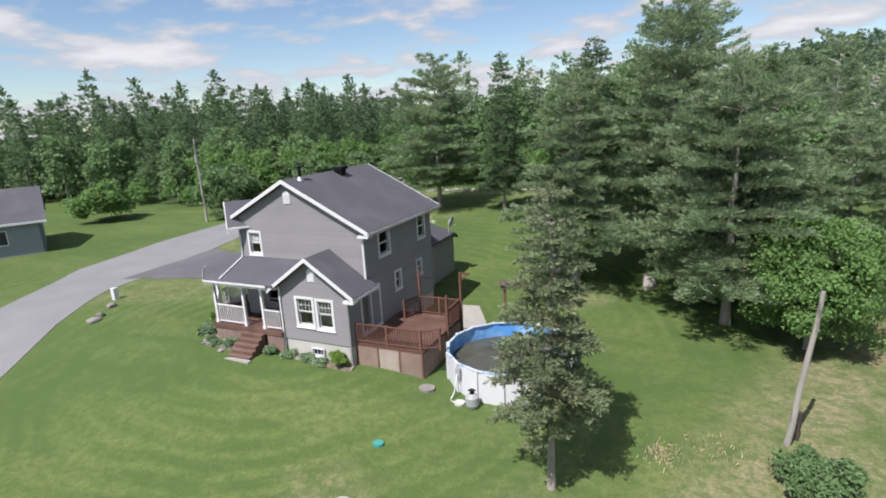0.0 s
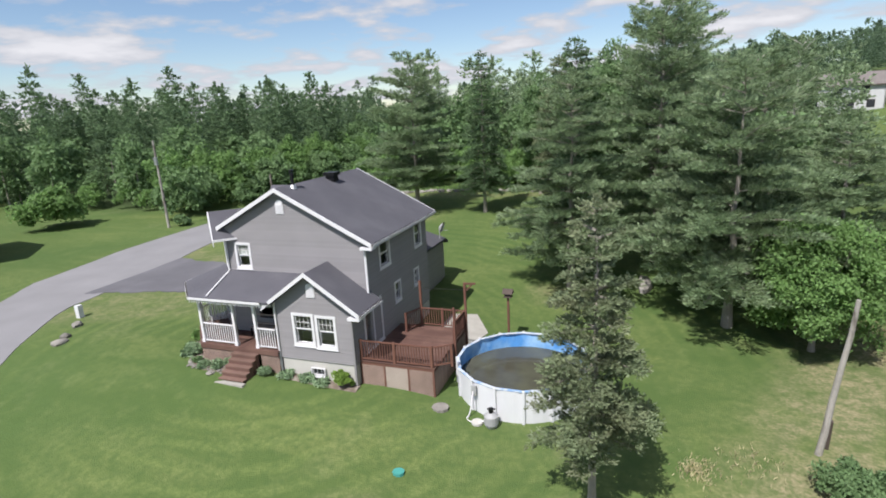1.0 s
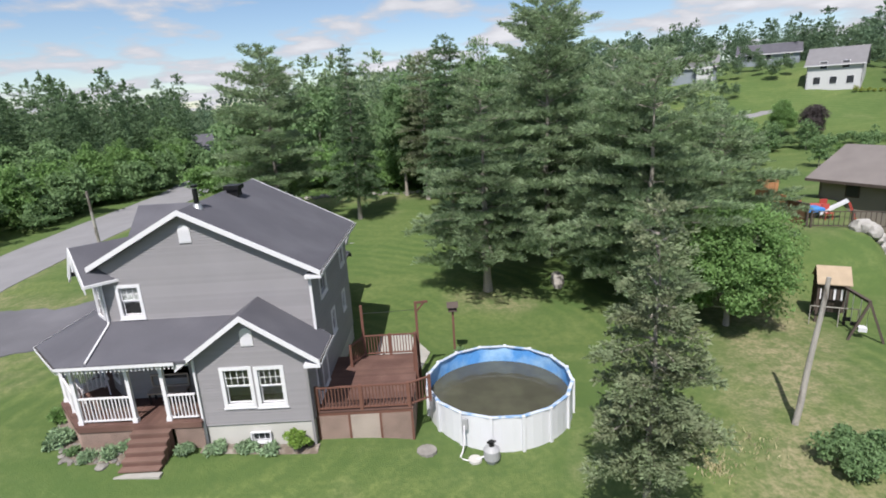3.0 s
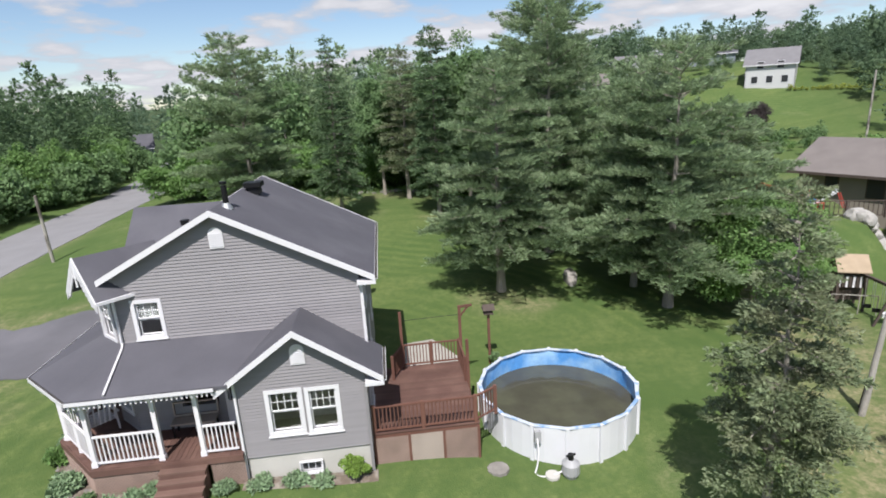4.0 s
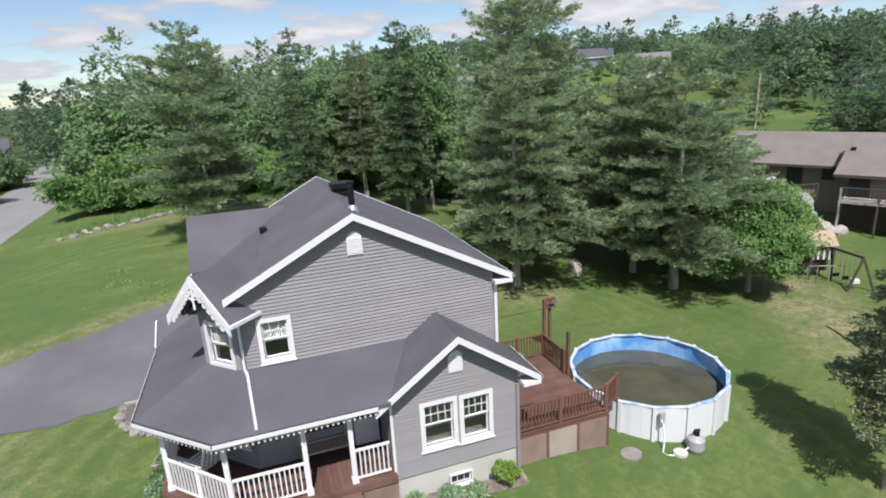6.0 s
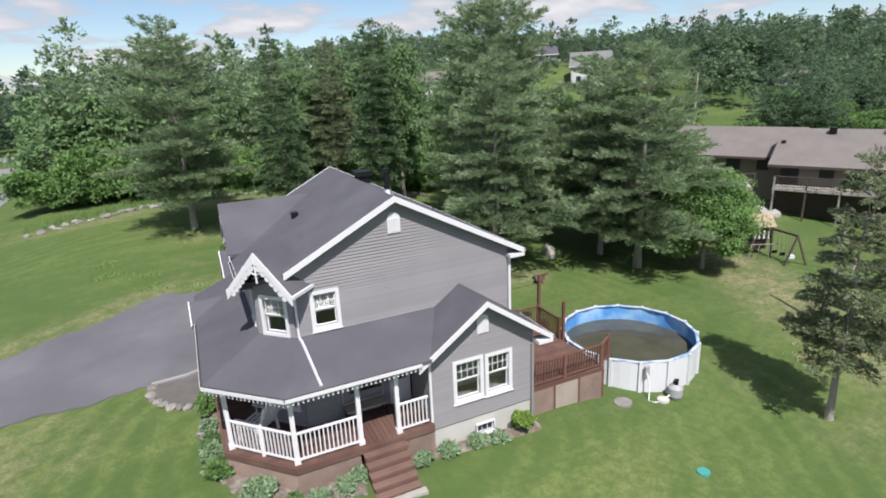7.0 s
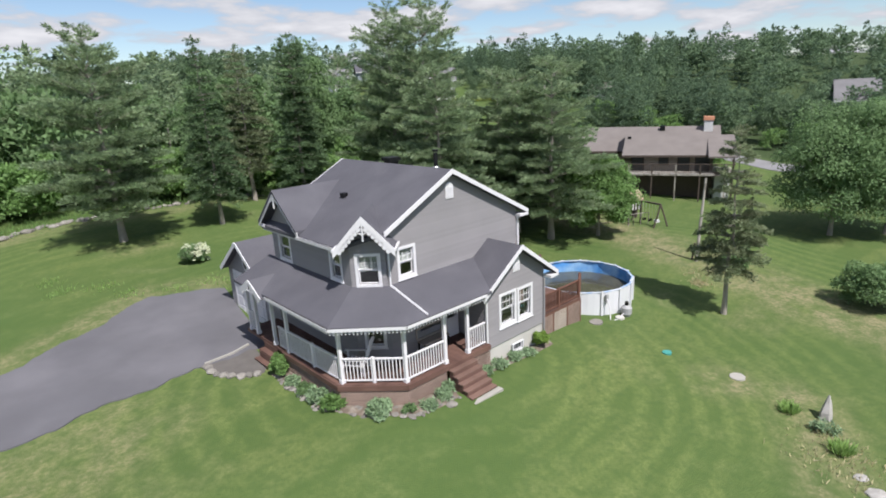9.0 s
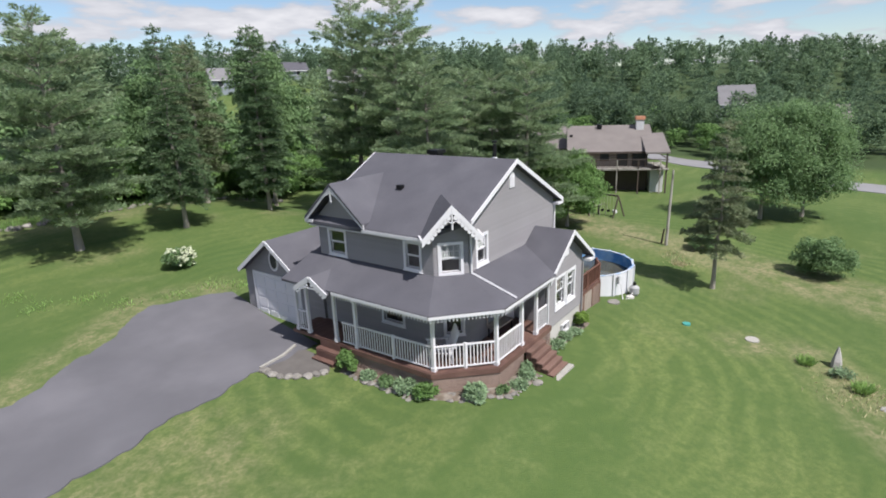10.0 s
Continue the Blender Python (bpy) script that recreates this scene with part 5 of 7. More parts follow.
def conifer(r, height, radius, bare=0.12, layers=13, per=6, twig=0.3, tuft=0.2, needles=8, droop=0.1, lift=0.25, leaf=(0.24, 0.07), shape=0.66, ragged=0.3, up=0.45):
    """Crown vertices and limb lines of a conifer at the origin: whorls of limbs, each with side twigs that carry tufts of needles.
    twig and tuft: their spacing; shape: how fast the crown narrows; droop and lift bend the limbs."""
    pts, dirs, ups, limbs = [], [], [], []
    for k in range(layers):
        f = min(max((k + r.uniform(-0.3, 0.3)) / layers, 0), 0.985)
        z = height * (bare + (1 - bare) * f)
        reach = radius * ((1 - f) ** shape) * (0.7 + 0.3 * min(1, f / 0.15)) + 0.25
        count = max(3, int(round(per * (0.62 + 0.38 * (1 - f)))))
        a0 = r.uniform(0, 6.28)
        for j in range(count):
            a = a0 + 6.283 * j / count + r.uniform(-0.35, 0.35)
            ln = reach * (1.1 - ragged * r.random() * 1.3)
            out = np.array([math.cos(a), math.sin(a), 0])
            lat = np.array([-math.sin(a), math.cos(a), 0])
            foot = np.array([0, 0, z + r.uniform(-0.3, 0.3) * height / layers])
            rise = lift + 0.4 * f * f + r.normal(0, 0.06)
            bend = lambda q: ln * (rise * q - droop * q * q)
            limbs.append((foot, foot + out * ln * 0.85 + np.array([0, 0, bend(0.85)])))
            m = max(2, int(round(ln / twig)))
            q = np.repeat((np.arange(m) + r.uniform(0.1, 0.9, m)) / m * 0.82 + 0.16, 2)
            sign = np.tile([-1.0, 1.0], m)
            length = (0.36 * ln * (1.05 - q) * np.minimum(1, q / 0.25) + 0.22) * r.uniform(0.6, 1.25, 2 * m)
            way = unit(out * r.uniform(0.45, 0.9, (2 * m, 1)) + lat * (sign * 0.85)[:, None] + np.array([0, 0, 1.0]) * r.normal(0.08, 0.12, (2 * m, 1)))
            start = foot + out * (q * ln)[:, None]
            start[:, 2] += bend(q)
            # the leader of the limb counts as one more twig
            start = np.vstack([start, foot + out * ln * 0.72 + np.array([0, 0, bend(0.72)])])
            way = np.vstack([way, unit(out + np.array([0, 0, rise - 1.6 * droop]))])
            length = np.append(length, ln * 0.28 + 0.1)
            reps = np.maximum(1, np.round(length / tuft).astype(int))
            which = np.repeat(np.arange(len(reps)), reps)
            t = (np.arange(len(which)) - np.repeat(np.cumsum(reps) - reps, reps) + r.uniform(0.3, 1.0, len(which))) / reps[which]
            c = start[which] + way[which] * (t * length[which])[:, None] + r.normal(0, 0.25 * tuft, (len(which), 3))
            n = len(which)
            w = unit(r.normal(size=(n, needles, 3)))
            d = unit(way[which][:, None] * 1.05 + w * 0.6 + np.array([0, 0, up]))
            pts.append((c[:, None] + w * np.array([0.3, 0.3, 0.18]) * tuft + way[which][:, None] * (r.uniform(-0.6, 0.6, (n, needles, 1)) * tuft)).reshape(-1, 3))
            dirs.append(d.reshape(-1, 3))
            ups.append((w * 0.6 + np.array([0, 0, 0.8])).reshape(-1, 3))
    m = 12 * needles
    tip = np.stack([r.normal(0, 0.1, m), r.normal(0, 0.1, m), height * (1 - 0.08 * r.random(m))], -1)
    pts.append(tip)
    dirs.append(r.normal(0, 0.45, (m, 3)) + np.array([0, 0, 0.8]))
    ups.append(r.normal(0, 1.0, (m, 3)))
    p, d, u = np.concatenate(pts), np.concatenate(dirs), np.concatenate(ups)
    n = len(p)
    return blades(p, d, leaf[0] * r.uniform(0.6, 1.25, n), leaf[1] * r.uniform(0.6, 1.35, n), r, u), limbs


def broadleaf(r, height, radius, bare=0.2, puffs=26, leaves=150, leaf=(0.2, 0.15), flat=0.8, clump=(0.16, 0.42)):
    """Leaf clumps in an uneven crown, and the limbs that carry them."""
    pts, dirs, ups, limbs = [], [], [], []
    for k in range(puffs):
        u = unit(r.normal(size=3))
        u[2] = r.uniform(-1, 1)
        u[:2] = unit(u[:2]) * (math.sqrt(1 - u[2] ** 2) if u[2] > 0 else 1 - (0.3 if bare < 0.1 else 0.8) * u[2] ** 2)
        rr = r.uniform(0.35, 0.95)
        zc = height * (bare + (1 - bare) * 0.52)
        c = np.array([u[0] * radius * rr, u[1] * radius * rr, zc + u[2] * (height * (1 - bare) * 0.46) * rr])
        limbs.append((np.array([0, 0, min(height * max(bare * 0.9, 0.3), c[2] * 0.8)]), c))
        size = radius * r.uniform(*clump)
        w = unit(r.normal(size=(leaves, 3)))
        w[:, 2] = np.where(w[:, 2] < -0.3, -w[:, 2], w[:, 2])
        q = c + w * size * (r.random((leaves, 1)) ** 0.5 * 0.8 + 0.3) * np.array([1, 1, flat])
        pts.append(q)
        dirs.append(np.cross(w, r.normal(size=(leaves, 3))) + w * 0.35)
        ups.append(w * 0.9 + np.array([0, 0, 0.7]))
    p, d = np.concatenate(pts), np.concatenate(dirs)
    n = len(p)
    return blades(p, d, leaf[0] * r.uniform(0.6, 1.3, n), leaf[1] * r.uniform(0.7, 1.3, n), r, np.concatenate(ups)), limbs


def trunk_mesh(r, height, r0):
    """One tapered, slightly crooked trunk."""
    n, k = 9, 9
    v, f = [], []
    for j in range(n):
        z = -0.3 + (height * 0.88 + 0.3) * j / (n - 1)
        rad = r0 * max(0.06, 1 - 1.08 * max(z, 0) / height) * (1.3 if j == 0 else 1)
        ox, oy = (r.normal(0, 0.04, 2) if 1 < j < n - 1 else (0, 0))
        v += [(ox + rad * math.cos(6.2832 * q / k), oy + rad * math.sin(6.2832 * q / k), z) for q in range(k)]
    for j in range(n - 1):
        f += [(j * k + q, j * k + (q + 1) % k, (j + 1) * k + (q + 1) % k, (j + 1) * k + q) for q in range(k)]
    m = Mesh()
    m.v, m.f = v, f
    return m


def limb_mesh(r, limbs, thick, keep):
    m = Mesh()
    for a, b in limbs:
        if r.random() < keep:
            m.tube(a, b, thick, thick * 0.3, 4, caps=False)
    return m


def tree(kind, x, y, verts, limbs, height, r0, leafmat, label, category="tree", bark=None, group="", keep=0.7, r=None, thick=0.04):
    """A tree thing at a plan place, with trunk, limbs and crown."""
    t = thing(kind, (0, 0, 0), label, category, group)
    trunk = part("trunk", trunk_mesh(r or rng, height, r0), bark or BARK, t)
    tagged(part("branchwork", limb_mesh(r or rng, limbs, thick, keep), bark or BARK, trunk), kind="stuff")
    part("crown", leaves_mesh("crown", verts, leafmat), leafmat, t)
    t.location = (x, y, gz(x, y))
    return t


r = np.random.default_rng(11)
WP = "tall white pine with layered green boughs on the lawn edge"
pine_a = conifer(r, 12.6, 4.8, 0.18, 13, 9, 0.3, 0.2, 14, 0.18, 0.2, (0.25, 0.048), 0.66, 0.34, 0.4)
pine_b = conifer(r, 13.2, 5.7, 0.16, 12, 8, 0.32, 0.22, 14, 0.14, 0.22, (0.26, 0.05), 0.55, 0.38, 0.4)
pine_c = conifer(r, 14.2, 5.6, 0.17, 14, 9, 0.36, 0.25, 12, 0.12, 0.26, (0.29, 0.062), 0.52, 0.4, 0.4)
pine_d = conifer(r, 17.4, 5.3, 0.12, 17, 9, 0.36, 0.24, 12, 0.12, 0.3, (0.28, 0.06), 0.45, 0.34, 0.4)
spruce_a = conifer(r, 13.9, 2.5, 0.15, 25, 7, 0.26, 0.17, 8, 0.3, 0.06, (0.2, 0.06), 0.95, 0.25, 0.1)
spruce_b = conifer(r, 9.4, 1.8, 0.25, 13, 7, 0.17, 0.12, 10, 0.26, 0.14, (0.13, 0.048), 0.82, 0.48, 0.1)
spruce_c = conifer(r, 13.4, 2.6, 0.22, 20, 6, 0.3, 0.2, 8, 0.24, 0.14, (0.24, 0.07), 0.55, 0.38, 0.2)
one = tree("white_pine", 7.0, 14.0, *pine_a, 12.6, 0.24, PINE, WP, r=r)
two = tree("white_pine", 15.05, 10.7, *pine_b, 13.2, 0.24, PINE, WP, r=r)
three = tree("white_pine", -9.4, 30.2, *pine_c, 14.2, 0.24, PINE, WP, r=r)
tall = tree("white_pine", 11.8, 20.7, *pine_d, 17.4, 0.28, PINE, "tallest white pine with layered green boughs behind the others", r=r)
tree("spruce", -2.5, 29.5, *spruce_a, 13.9, 0.17, SPRUCE, "slim dark green spruce behind the house", r=r)
tree("spruce", 9.7, -4.0, *spruce_b, 9.4, 0.13, OLIVE, "lone olive green spruce with a bare lower trunk on the lawn", r=r)
four = tree("spruce", 3.2, 36.0, *spruce_c, 13.4, 0.2, OLIVE, "tall olive brown spruce with a bare lower trunk behind the lawn", r=r)


def again(ob, x, y, turn, s=1.0, sz=None):
    c = copy_thing(ob, pose(x, y, gz(x, y), 0, 0, turn))
    c.scale = (s, s, sz or s)
    return c


again(two, 14.45, 13.4, 100, 0.75, 0.92)
again(two, 17.2, 17.8, 40, 0.9, 0.95)
again(tall, 12.8, 26.3, 120, 1.0, 1.02)
tree("white_pine", 27.6, 58.2, *conifer(r, 17.0, 4.0, 0.35, 9, 5, 0.36, 0.24, 10, 0.1, 0.4, (0.3, 0.07), 0.3, 0.5, 0.4), 17.0, 0.26, PINE, "tall open crowned pine with bare pale limbs on the slope", bark=BIRCH, r=r, keep=1.0, thick=0.07)
again(three, 20.5, 14.5, 60, 0.8, 0.66)
brown = tree("spruce", 5.4, 30.2, *conifer(r, 14.6, 2.4, 0.12, 24, 7, 0.28, 0.19, 9, 0.24, 0.14, (0.22, 0.07), 0.45, 0.36, 0.2), 14.6, 0.17, SPRUCE, "tall narrow green spruce behind the lawn", r=r)
maple_v = broadleaf(r, 6.0, 2.6, 0.02, 120, 400, (0.16, 0.1))
maple = tree("maple", 18.2, 8.6, *maple_v, 6.6, 0.14, LEAF, "bright green young maple among the pines", r=r)
maple_w = broadleaf(r, 9.6, 3.7, 0.04, 150, 380, (0.18, 0.11))
wide = tree("maple", 29.0, -4.0, *maple_w, 9.6, 0.16, LEAFDULL, "broad mid green leafy tree beyond the lawn", r=r)
again(wide, 32.0, -6.8, 200, 0.95, 1.0)
ash_v = broadleaf(r, 13.0, 3.2, 0.12, 100, 260, (0.27, 0.18))
ash = tree("ash", 5.6, 42.0, *ash_v, 13.0, 0.2, LEAFDULL, "tall mid green leafy tree behind the lawn", r=r)
again(ash, 20.0, 45.0, 90, 1.0, 1.0)
again(ash, 8.6, 33.6, 140, 0.85, 1.16)
again(ash, 1.0, 38.6, 40, 0.8, 0.92)

again(maple, 65.5, 83.4, 70, 0.85, 1.05)
plum = again(maple, 70.0, 81.5, 190, 0.8, 0.85)
tagged(plum, "small dark purple leaved tree on the open slope", "tree")
for q in plum.children:
    if q.name.startswith("crown"):
        q.data = q.data.copy()
        q.data.materials[0] = PLUM

# woods: many trees in one sheet of foliage per kind
def sparser(v, share):
    """Fewer and larger leaves: a share of them, each grown about its middle."""
    tri = v.reshape(-1, 3, 3)
    tri = tri[np.random.default_rng(5).random(len(tri)) < share]
    mid = tri.mean(1, keepdims=True)
    return (mid + (tri - mid) / math.sqrt(share)).reshape(-1, 3)


def woods(name, places, maker, mat, label, trunks=None, share=1.0):
    vs, tm = [], Mesh()
    protos = [sparser(maker(r), share) for _ in range(6)]
    for x, y, s in places:
        v = protos[r.integers(len(protos))].copy()
        a = r.uniform(0, 6.28)
        c, q = math.cos(a), math.sin(a)
        v = np.stack([c * v[:, 0] - q * v[:, 1], q * v[:, 0] + c * v[:, 1], v[:, 2] * r.uniform(0.85, 1.2)], -1) * s
        if y < -30 - 0.2 * (x + 23):  # open land south of the lots
            continue
        z = gz(x, y)
        vs.append(v + np.array([x, y, z]))
        tm.tube((x, y, z - 0.3), (x, y, z + 6 * s), 0.14 * s, 0.07 * s, 5, caps=False)
    v = np.concatenate(vs)
    ob = tagged(new(name, leaves_mesh(name, v, mat)), label, "woods", kind="stuff")
    if trunks:
        tagged(part(trunks, tm, BARK), "grey trunks standing in the woods", "trunks", kind="stuff")
    return ob


def scatter(n, box, keep, s=(0.8, 1.2)):
    out = []
    while len(out) < n:
        x, y = r.uniform(box[0], box[1]), r.uniform(box[2], box[3])
        if keep(x, y):
            out.append((x, y, r.uniform(*s)))
    return out


def far_conifer(q):
    return conifer(q, 15.0, 2.6, 0.05, 19, 5, 0.6, 0.5, 6, 0.25, 0.08, (0.42, 0.17), 0.62, 0.35, 0.1)[0]


def far_pine(q):
    return conifer(q, 14.0, 3.4, 0.12, 13, 5, 0.65, 0.5, 6, 0.12, 0.2, (0.42, 0.18), 0.55, 0.36, 0.3)[0]


def far_leafy(q):
    return broadleaf(q, 10.0, 3.3, 0.03, 44, 52, (0.44, 0.32))[0]


def far_bush(q):
    return broadleaf(q, 4.2, 2.3, 0.0, 22, 60, (0.34, 0.24))[0]


def near_bush(q):
    return broadleaf(q, 4.2, 2.2, 0.0, 40, 80, (0.22, 0.15))[0]


def hill_tree(q):
    return conifer(q, 14.0, 3.4, 0.0, 8, 4, 1.3, 0.95, 3, 0.1, 0.15, (1.0, 0.5), 0.55, 0.35, 0.3)[0]


def hill_crown(q):
    return broadleaf(q, 11.0, 4.4, 0.0, 24, 36, (0.7, 0.52))[0]


beyond = lambda x, y: x < -39.5 - 0.14 * max(0, y - 40)
wood = lambda x, y: beyond(x, y) and y > 38 + 0.3 * (x + 46) * (x < -46) and y > 44 + (x + 60) * 0.8
woods("conifer_woods", scatter(165, (-140, -46, 10, 115), wood, (0.85, 1.15)), far_conifer, SPRUCE, "dense dark conifer woods beyond the road", "wood_trunks", share=0.55)
woods("pine_woods", scatter(36, (-140, -46, 10, 115), wood, (0.95, 1.25)), far_pine, SPRUCE, "tall pines in the woods beyond the road", "pine_trunks", share=0.6)
woods("leafy_woods", scatter(90, (-90, -40, 32, 110), lambda x, y: beyond(x, y) and y > 31 - 0.1 * (x + 40), (0.5, 1.0)) + scatter(40, (-24, 26, 48, 75), lambda x, y: x > -22 - 0.1 * (y - 40), (0.8, 1.2)) + scatter(8, (44, 62, 52, 78), lambda x, y: True, (0.4, 0.65)), far_leafy, LEAFDULL, "leafy woods and saplings at the edge of the lots", "leafy_trunks", share=0.65)
woods("back_thicket", scatter(80, (-24, 24, 39.5, 48), lambda x, y: y > 41 - 0.12 * x, (0.8, 1.35)), near_bush, LEAF, "bright green thicket behind the lawn", share=0.7)
woods("leafy_thicket", scatter(60, (-60, -38, 35, 80), lambda x, y: beyond(x, y), (0.6, 1.0)), far_bush, LEAF, "bright green thicket beyond the road")
woods("roadside_thicket", scatter(46, (-43, -37.6, 31, 98), lambda x, y: x < -37.6 - 0.12 * max(0, y - 62), (0.5, 1.3)), far_bush, LEAFDULL, "green roadside thicket of uneven height")
woods("roadside_saplings", scatter(44, (-47, -39.5, 33, 98), lambda x, y: x < -39.5 - 0.12 * max(0, y - 62), (0.42, 0.78)), far_leafy, LEAF, "bright green saplings behind the roadside thicket", share=0.8)
woods("road_end_woods", scatter(70, (-80, 12, 112, 165), lambda x, y: not (-62 < x < -30 and y < 132), (0.85, 1.2)), far_pine, HAZEWOOD, "pines where the road bends away", share=0.5)
woods("back_pines", scatter(55, (-24, 60, 52, 110), lambda x, y: x < 30 + 0.2 * y, (0.85, 1.15)), far_pine, PINE, "pines behind the lawn", "back_trunks", share=0.65)
HILL_ROAD = [(49, -18), (51, -8), (57, 4), (66, 22), (72, 44), (74.5, 62)]
road_x = lambda y: float(np.interp(y, [p[1] for p in HILL_ROAD], [p[0] for p in HILL_ROAD]))
field = lambda x, y: (abs(x - road_x(y)) < 6.5 and y < 64) or (x < 64 and -22 < y < 30) or (12 + 0.30 * y < x < 20 + 0.95 * y and 44 < y < 84)
d_of = lambda x, y: 0.75 * x + 0.66 * y
lane = lambda x, y: 0.42 < (x - 4) / (y + 14) < 0.9 and y > 60
woods("slope_leafy", scatter(110, (60, 200, -110, 130), lambda x, y: d_of(x, y) > 36 and not field(x, y) and not lane(x, y), (0.6, 0.95)), far_leafy, HAZELEAF, "leafy woods on the slope", share=0.6)
woods("slope_pines", scatter(80, (66, 210, -110, 130), lambda x, y: d_of(x, y) > 50 and not field(x, y) and not lane(x, y), (0.6, 0.9)), far_pine, HAZEWOOD, "pines on the slope", share=0.55)
woods("mid_leafy", scatter(16, (62, 112, 2, 56), lambda x, y: abs(x - road_x(y)) > 6 and y < 0.62 * x, (0.45, 0.75)), far_leafy, LEAF, "bright green leafy trees behind the neighbour's house")
woods("mid_crowns", scatter(42, (62, 122, 2, 60), lambda x, y: abs(x - road_x(y)) > 6 and y < 0.62 * x, (0.5, 0.85)), far_leafy, HAZELEAF, "mid green leafy trees behind the neighbour's house")
woods("mid_pines", scatter(26, (74, 125, 0, 62), lambda x, y: abs(x - road_x(y)) > 7 and y < 0.62 * x, (0.6, 0.85)), far_pine, HAZEWOOD, "dark pines among the leafy trees of the slope", share=0.65)
woods("upper_pines", scatter(64, (98, 175, 60, 150), lambda x, y: d_of(x, y) > 134 and x > 0.98 * y, (0.65, 0.95)), far_pine, HAZEWOOD, "tall dark pines above the field", share=0.55)
woods("crest_pines", scatter(70, (30, 170, 128, 190), lambda x, y: 0.45 * x + 0.89 * y > 158, (0.6, 0.85)), far_pine, HAZEWOOD, "pines on the crest behind the hillside houses", share=0.5)
woods("field_hedge", [(47 + 1.15 * k, 76.3 - 0.28 * k, r.uniform(0.34, 0.5)) for k in range(24)], far_bush, LEAFDULL, "clipped green hedge across the open field")
woods("flowering_hedge", [(88 + 0.8 * k, 97 - 0.62 * k, r.uniform(0.2, 0.3)) for k in range(30)], far_bush, YELLOWLEAF, "yellow green flowering hedge across the field")
woods("field_bushes", scatter(24, (24, 70, 44, 92), lambda x, y: lane(x, y) or (y > 40 and 0.45 < x / y < 0.62), (0.2, 0.4)), far_bush, LEAFDULL, "bushes on the open slope")
woods("hill_garden_trees", scatter(34, (56, 110, 90, 126), lambda x, y: (x - 86) ** 2 + (y - 101) ** 2 > 90 and abs(y - 102 + 0.6 * (x - 62)) > 4, (0.28, 0.55)), far_leafy, HAZELEAF, "young leafy trees round the hillside houses")
woods("slope_bushes", scatter(44, (52, 98, 8, 46), lambda x, y: abs(x - road_x(y)) > 4.5, (0.45, 1.0)) + scatter(14, (36, 66, 58, 88), lambda x, y: True, (0.3, 0.6)), far_bush, LEAF, "light green bushes beyond the neighbour")
woods("hill_woods", scatter(440, (-100, 420, -150, 400), lambda x, y: 150 < d_of(x, y) < 300, (0.6, 0.85)) + scatter(150, (-260, 20, 115, 330), lambda x, y: True, (0.9, 1.3)), hill_tree, HAZEWOOD, "wooded hill far off", share=0.65)
woods("hill_crowns", scatter(400, (-100, 420, -150, 400), lambda x, y: 118 < d_of(x, y) < 300 and not field(x, y) and not (lane(x, y) and d_of(x, y) < 185), (0.75, 1.1)), hill_crown, HAZELEAF, "leafy crowns on the far hill", share=0.6)

# ---- garden round the porch ----
def mound(name, outline, lift, mat, label, category, kind=""):
    """A flat bed draped on the land inside a plan outline."""
    cx, cy = np.mean(outline, axis=0)
    rings = []
    for f, h in ((1.0, -0.04), (0.97, lift * 0.6), (0.7, lift), (0.35, lift)):
        rings.append([(cx + (x - cx) * f, cy + (y - cy) * f, gz(cx + (x - cx) * f, cy + (y - cy) * f) + h) for x, y in outline])
    n = len(outline)
    m = Mesh().add([p for ring_ in rings for p in ring_] + [(cx, cy, gz(cx, cy) + lift)],
                   [(a * n + k, a * n + (k + 1) % n, (a + 1) * n + (k + 1) % n, (a + 1) * n + k) for a in range(3) for k in range(n)] + [(3 * n + k, 3 * n + (k + 1) % n, 4 * n) for k in range(n)])
    return tagged(part(name, m, mat), label, category, kind=kind)


def strip_bed(name, inner_, outer_, mat, label, category):
    """A bed between two plan lines of equal length."""
    m = Mesh()
    n = len(inner_)
    v = [(x, y, gz(x, y) + 0.05) for x, y in inner_] + [((a[0] + b[0]) / 2, (a[1] + b[1]) / 2, gz((a[0] + b[0]) / 2, (a[1] + b[1]) / 2) + 0.07) for a, b in zip(inner_, outer_)] + [(x, y, gz(x, y) - 0.03) for x, y in outer_]
    m.add(v, [(r_ * n + k, r_ * n + k + 1, (r_ + 1) * n + k + 1, (r_ + 1) * n + k) for r_ in (0, 1) for k in range(n - 1)])
    return tagged(part(name, m, mat), label, category, kind="structure")


BED_IN = [(-9.4, 5.6), (-9.4, 4.0), (-9.3, 2.0), (-8.6, 0.8), (-7.7, -0.05), (-6.9, -0.1), (-6.05, -0.1)]
BED_OUT = [(-10.3, 5.6), (-10.2, 4.0), (-10.2, 2.0), (-9.45, 0.55), (-8.2, -0.8), (-7.1, -1.15), (-6.1, -1.1)]
strip_bed("garden_bed", BED_IN, BED_OUT, SOIL, "brown mulched garden bed round the porch", "garden bed")
strip_bed("garden_bed", [(-3.7, -0.05), (-2.5, -0.03), (-1.2, -0.03), (0.1, -0.03)], [(-3.8, -0.5), (-2.5, -0.5), (-1.2, -0.5), (0.1, -0.5)], SOIL, "narrow planted bed along the foundation", "garden bed")


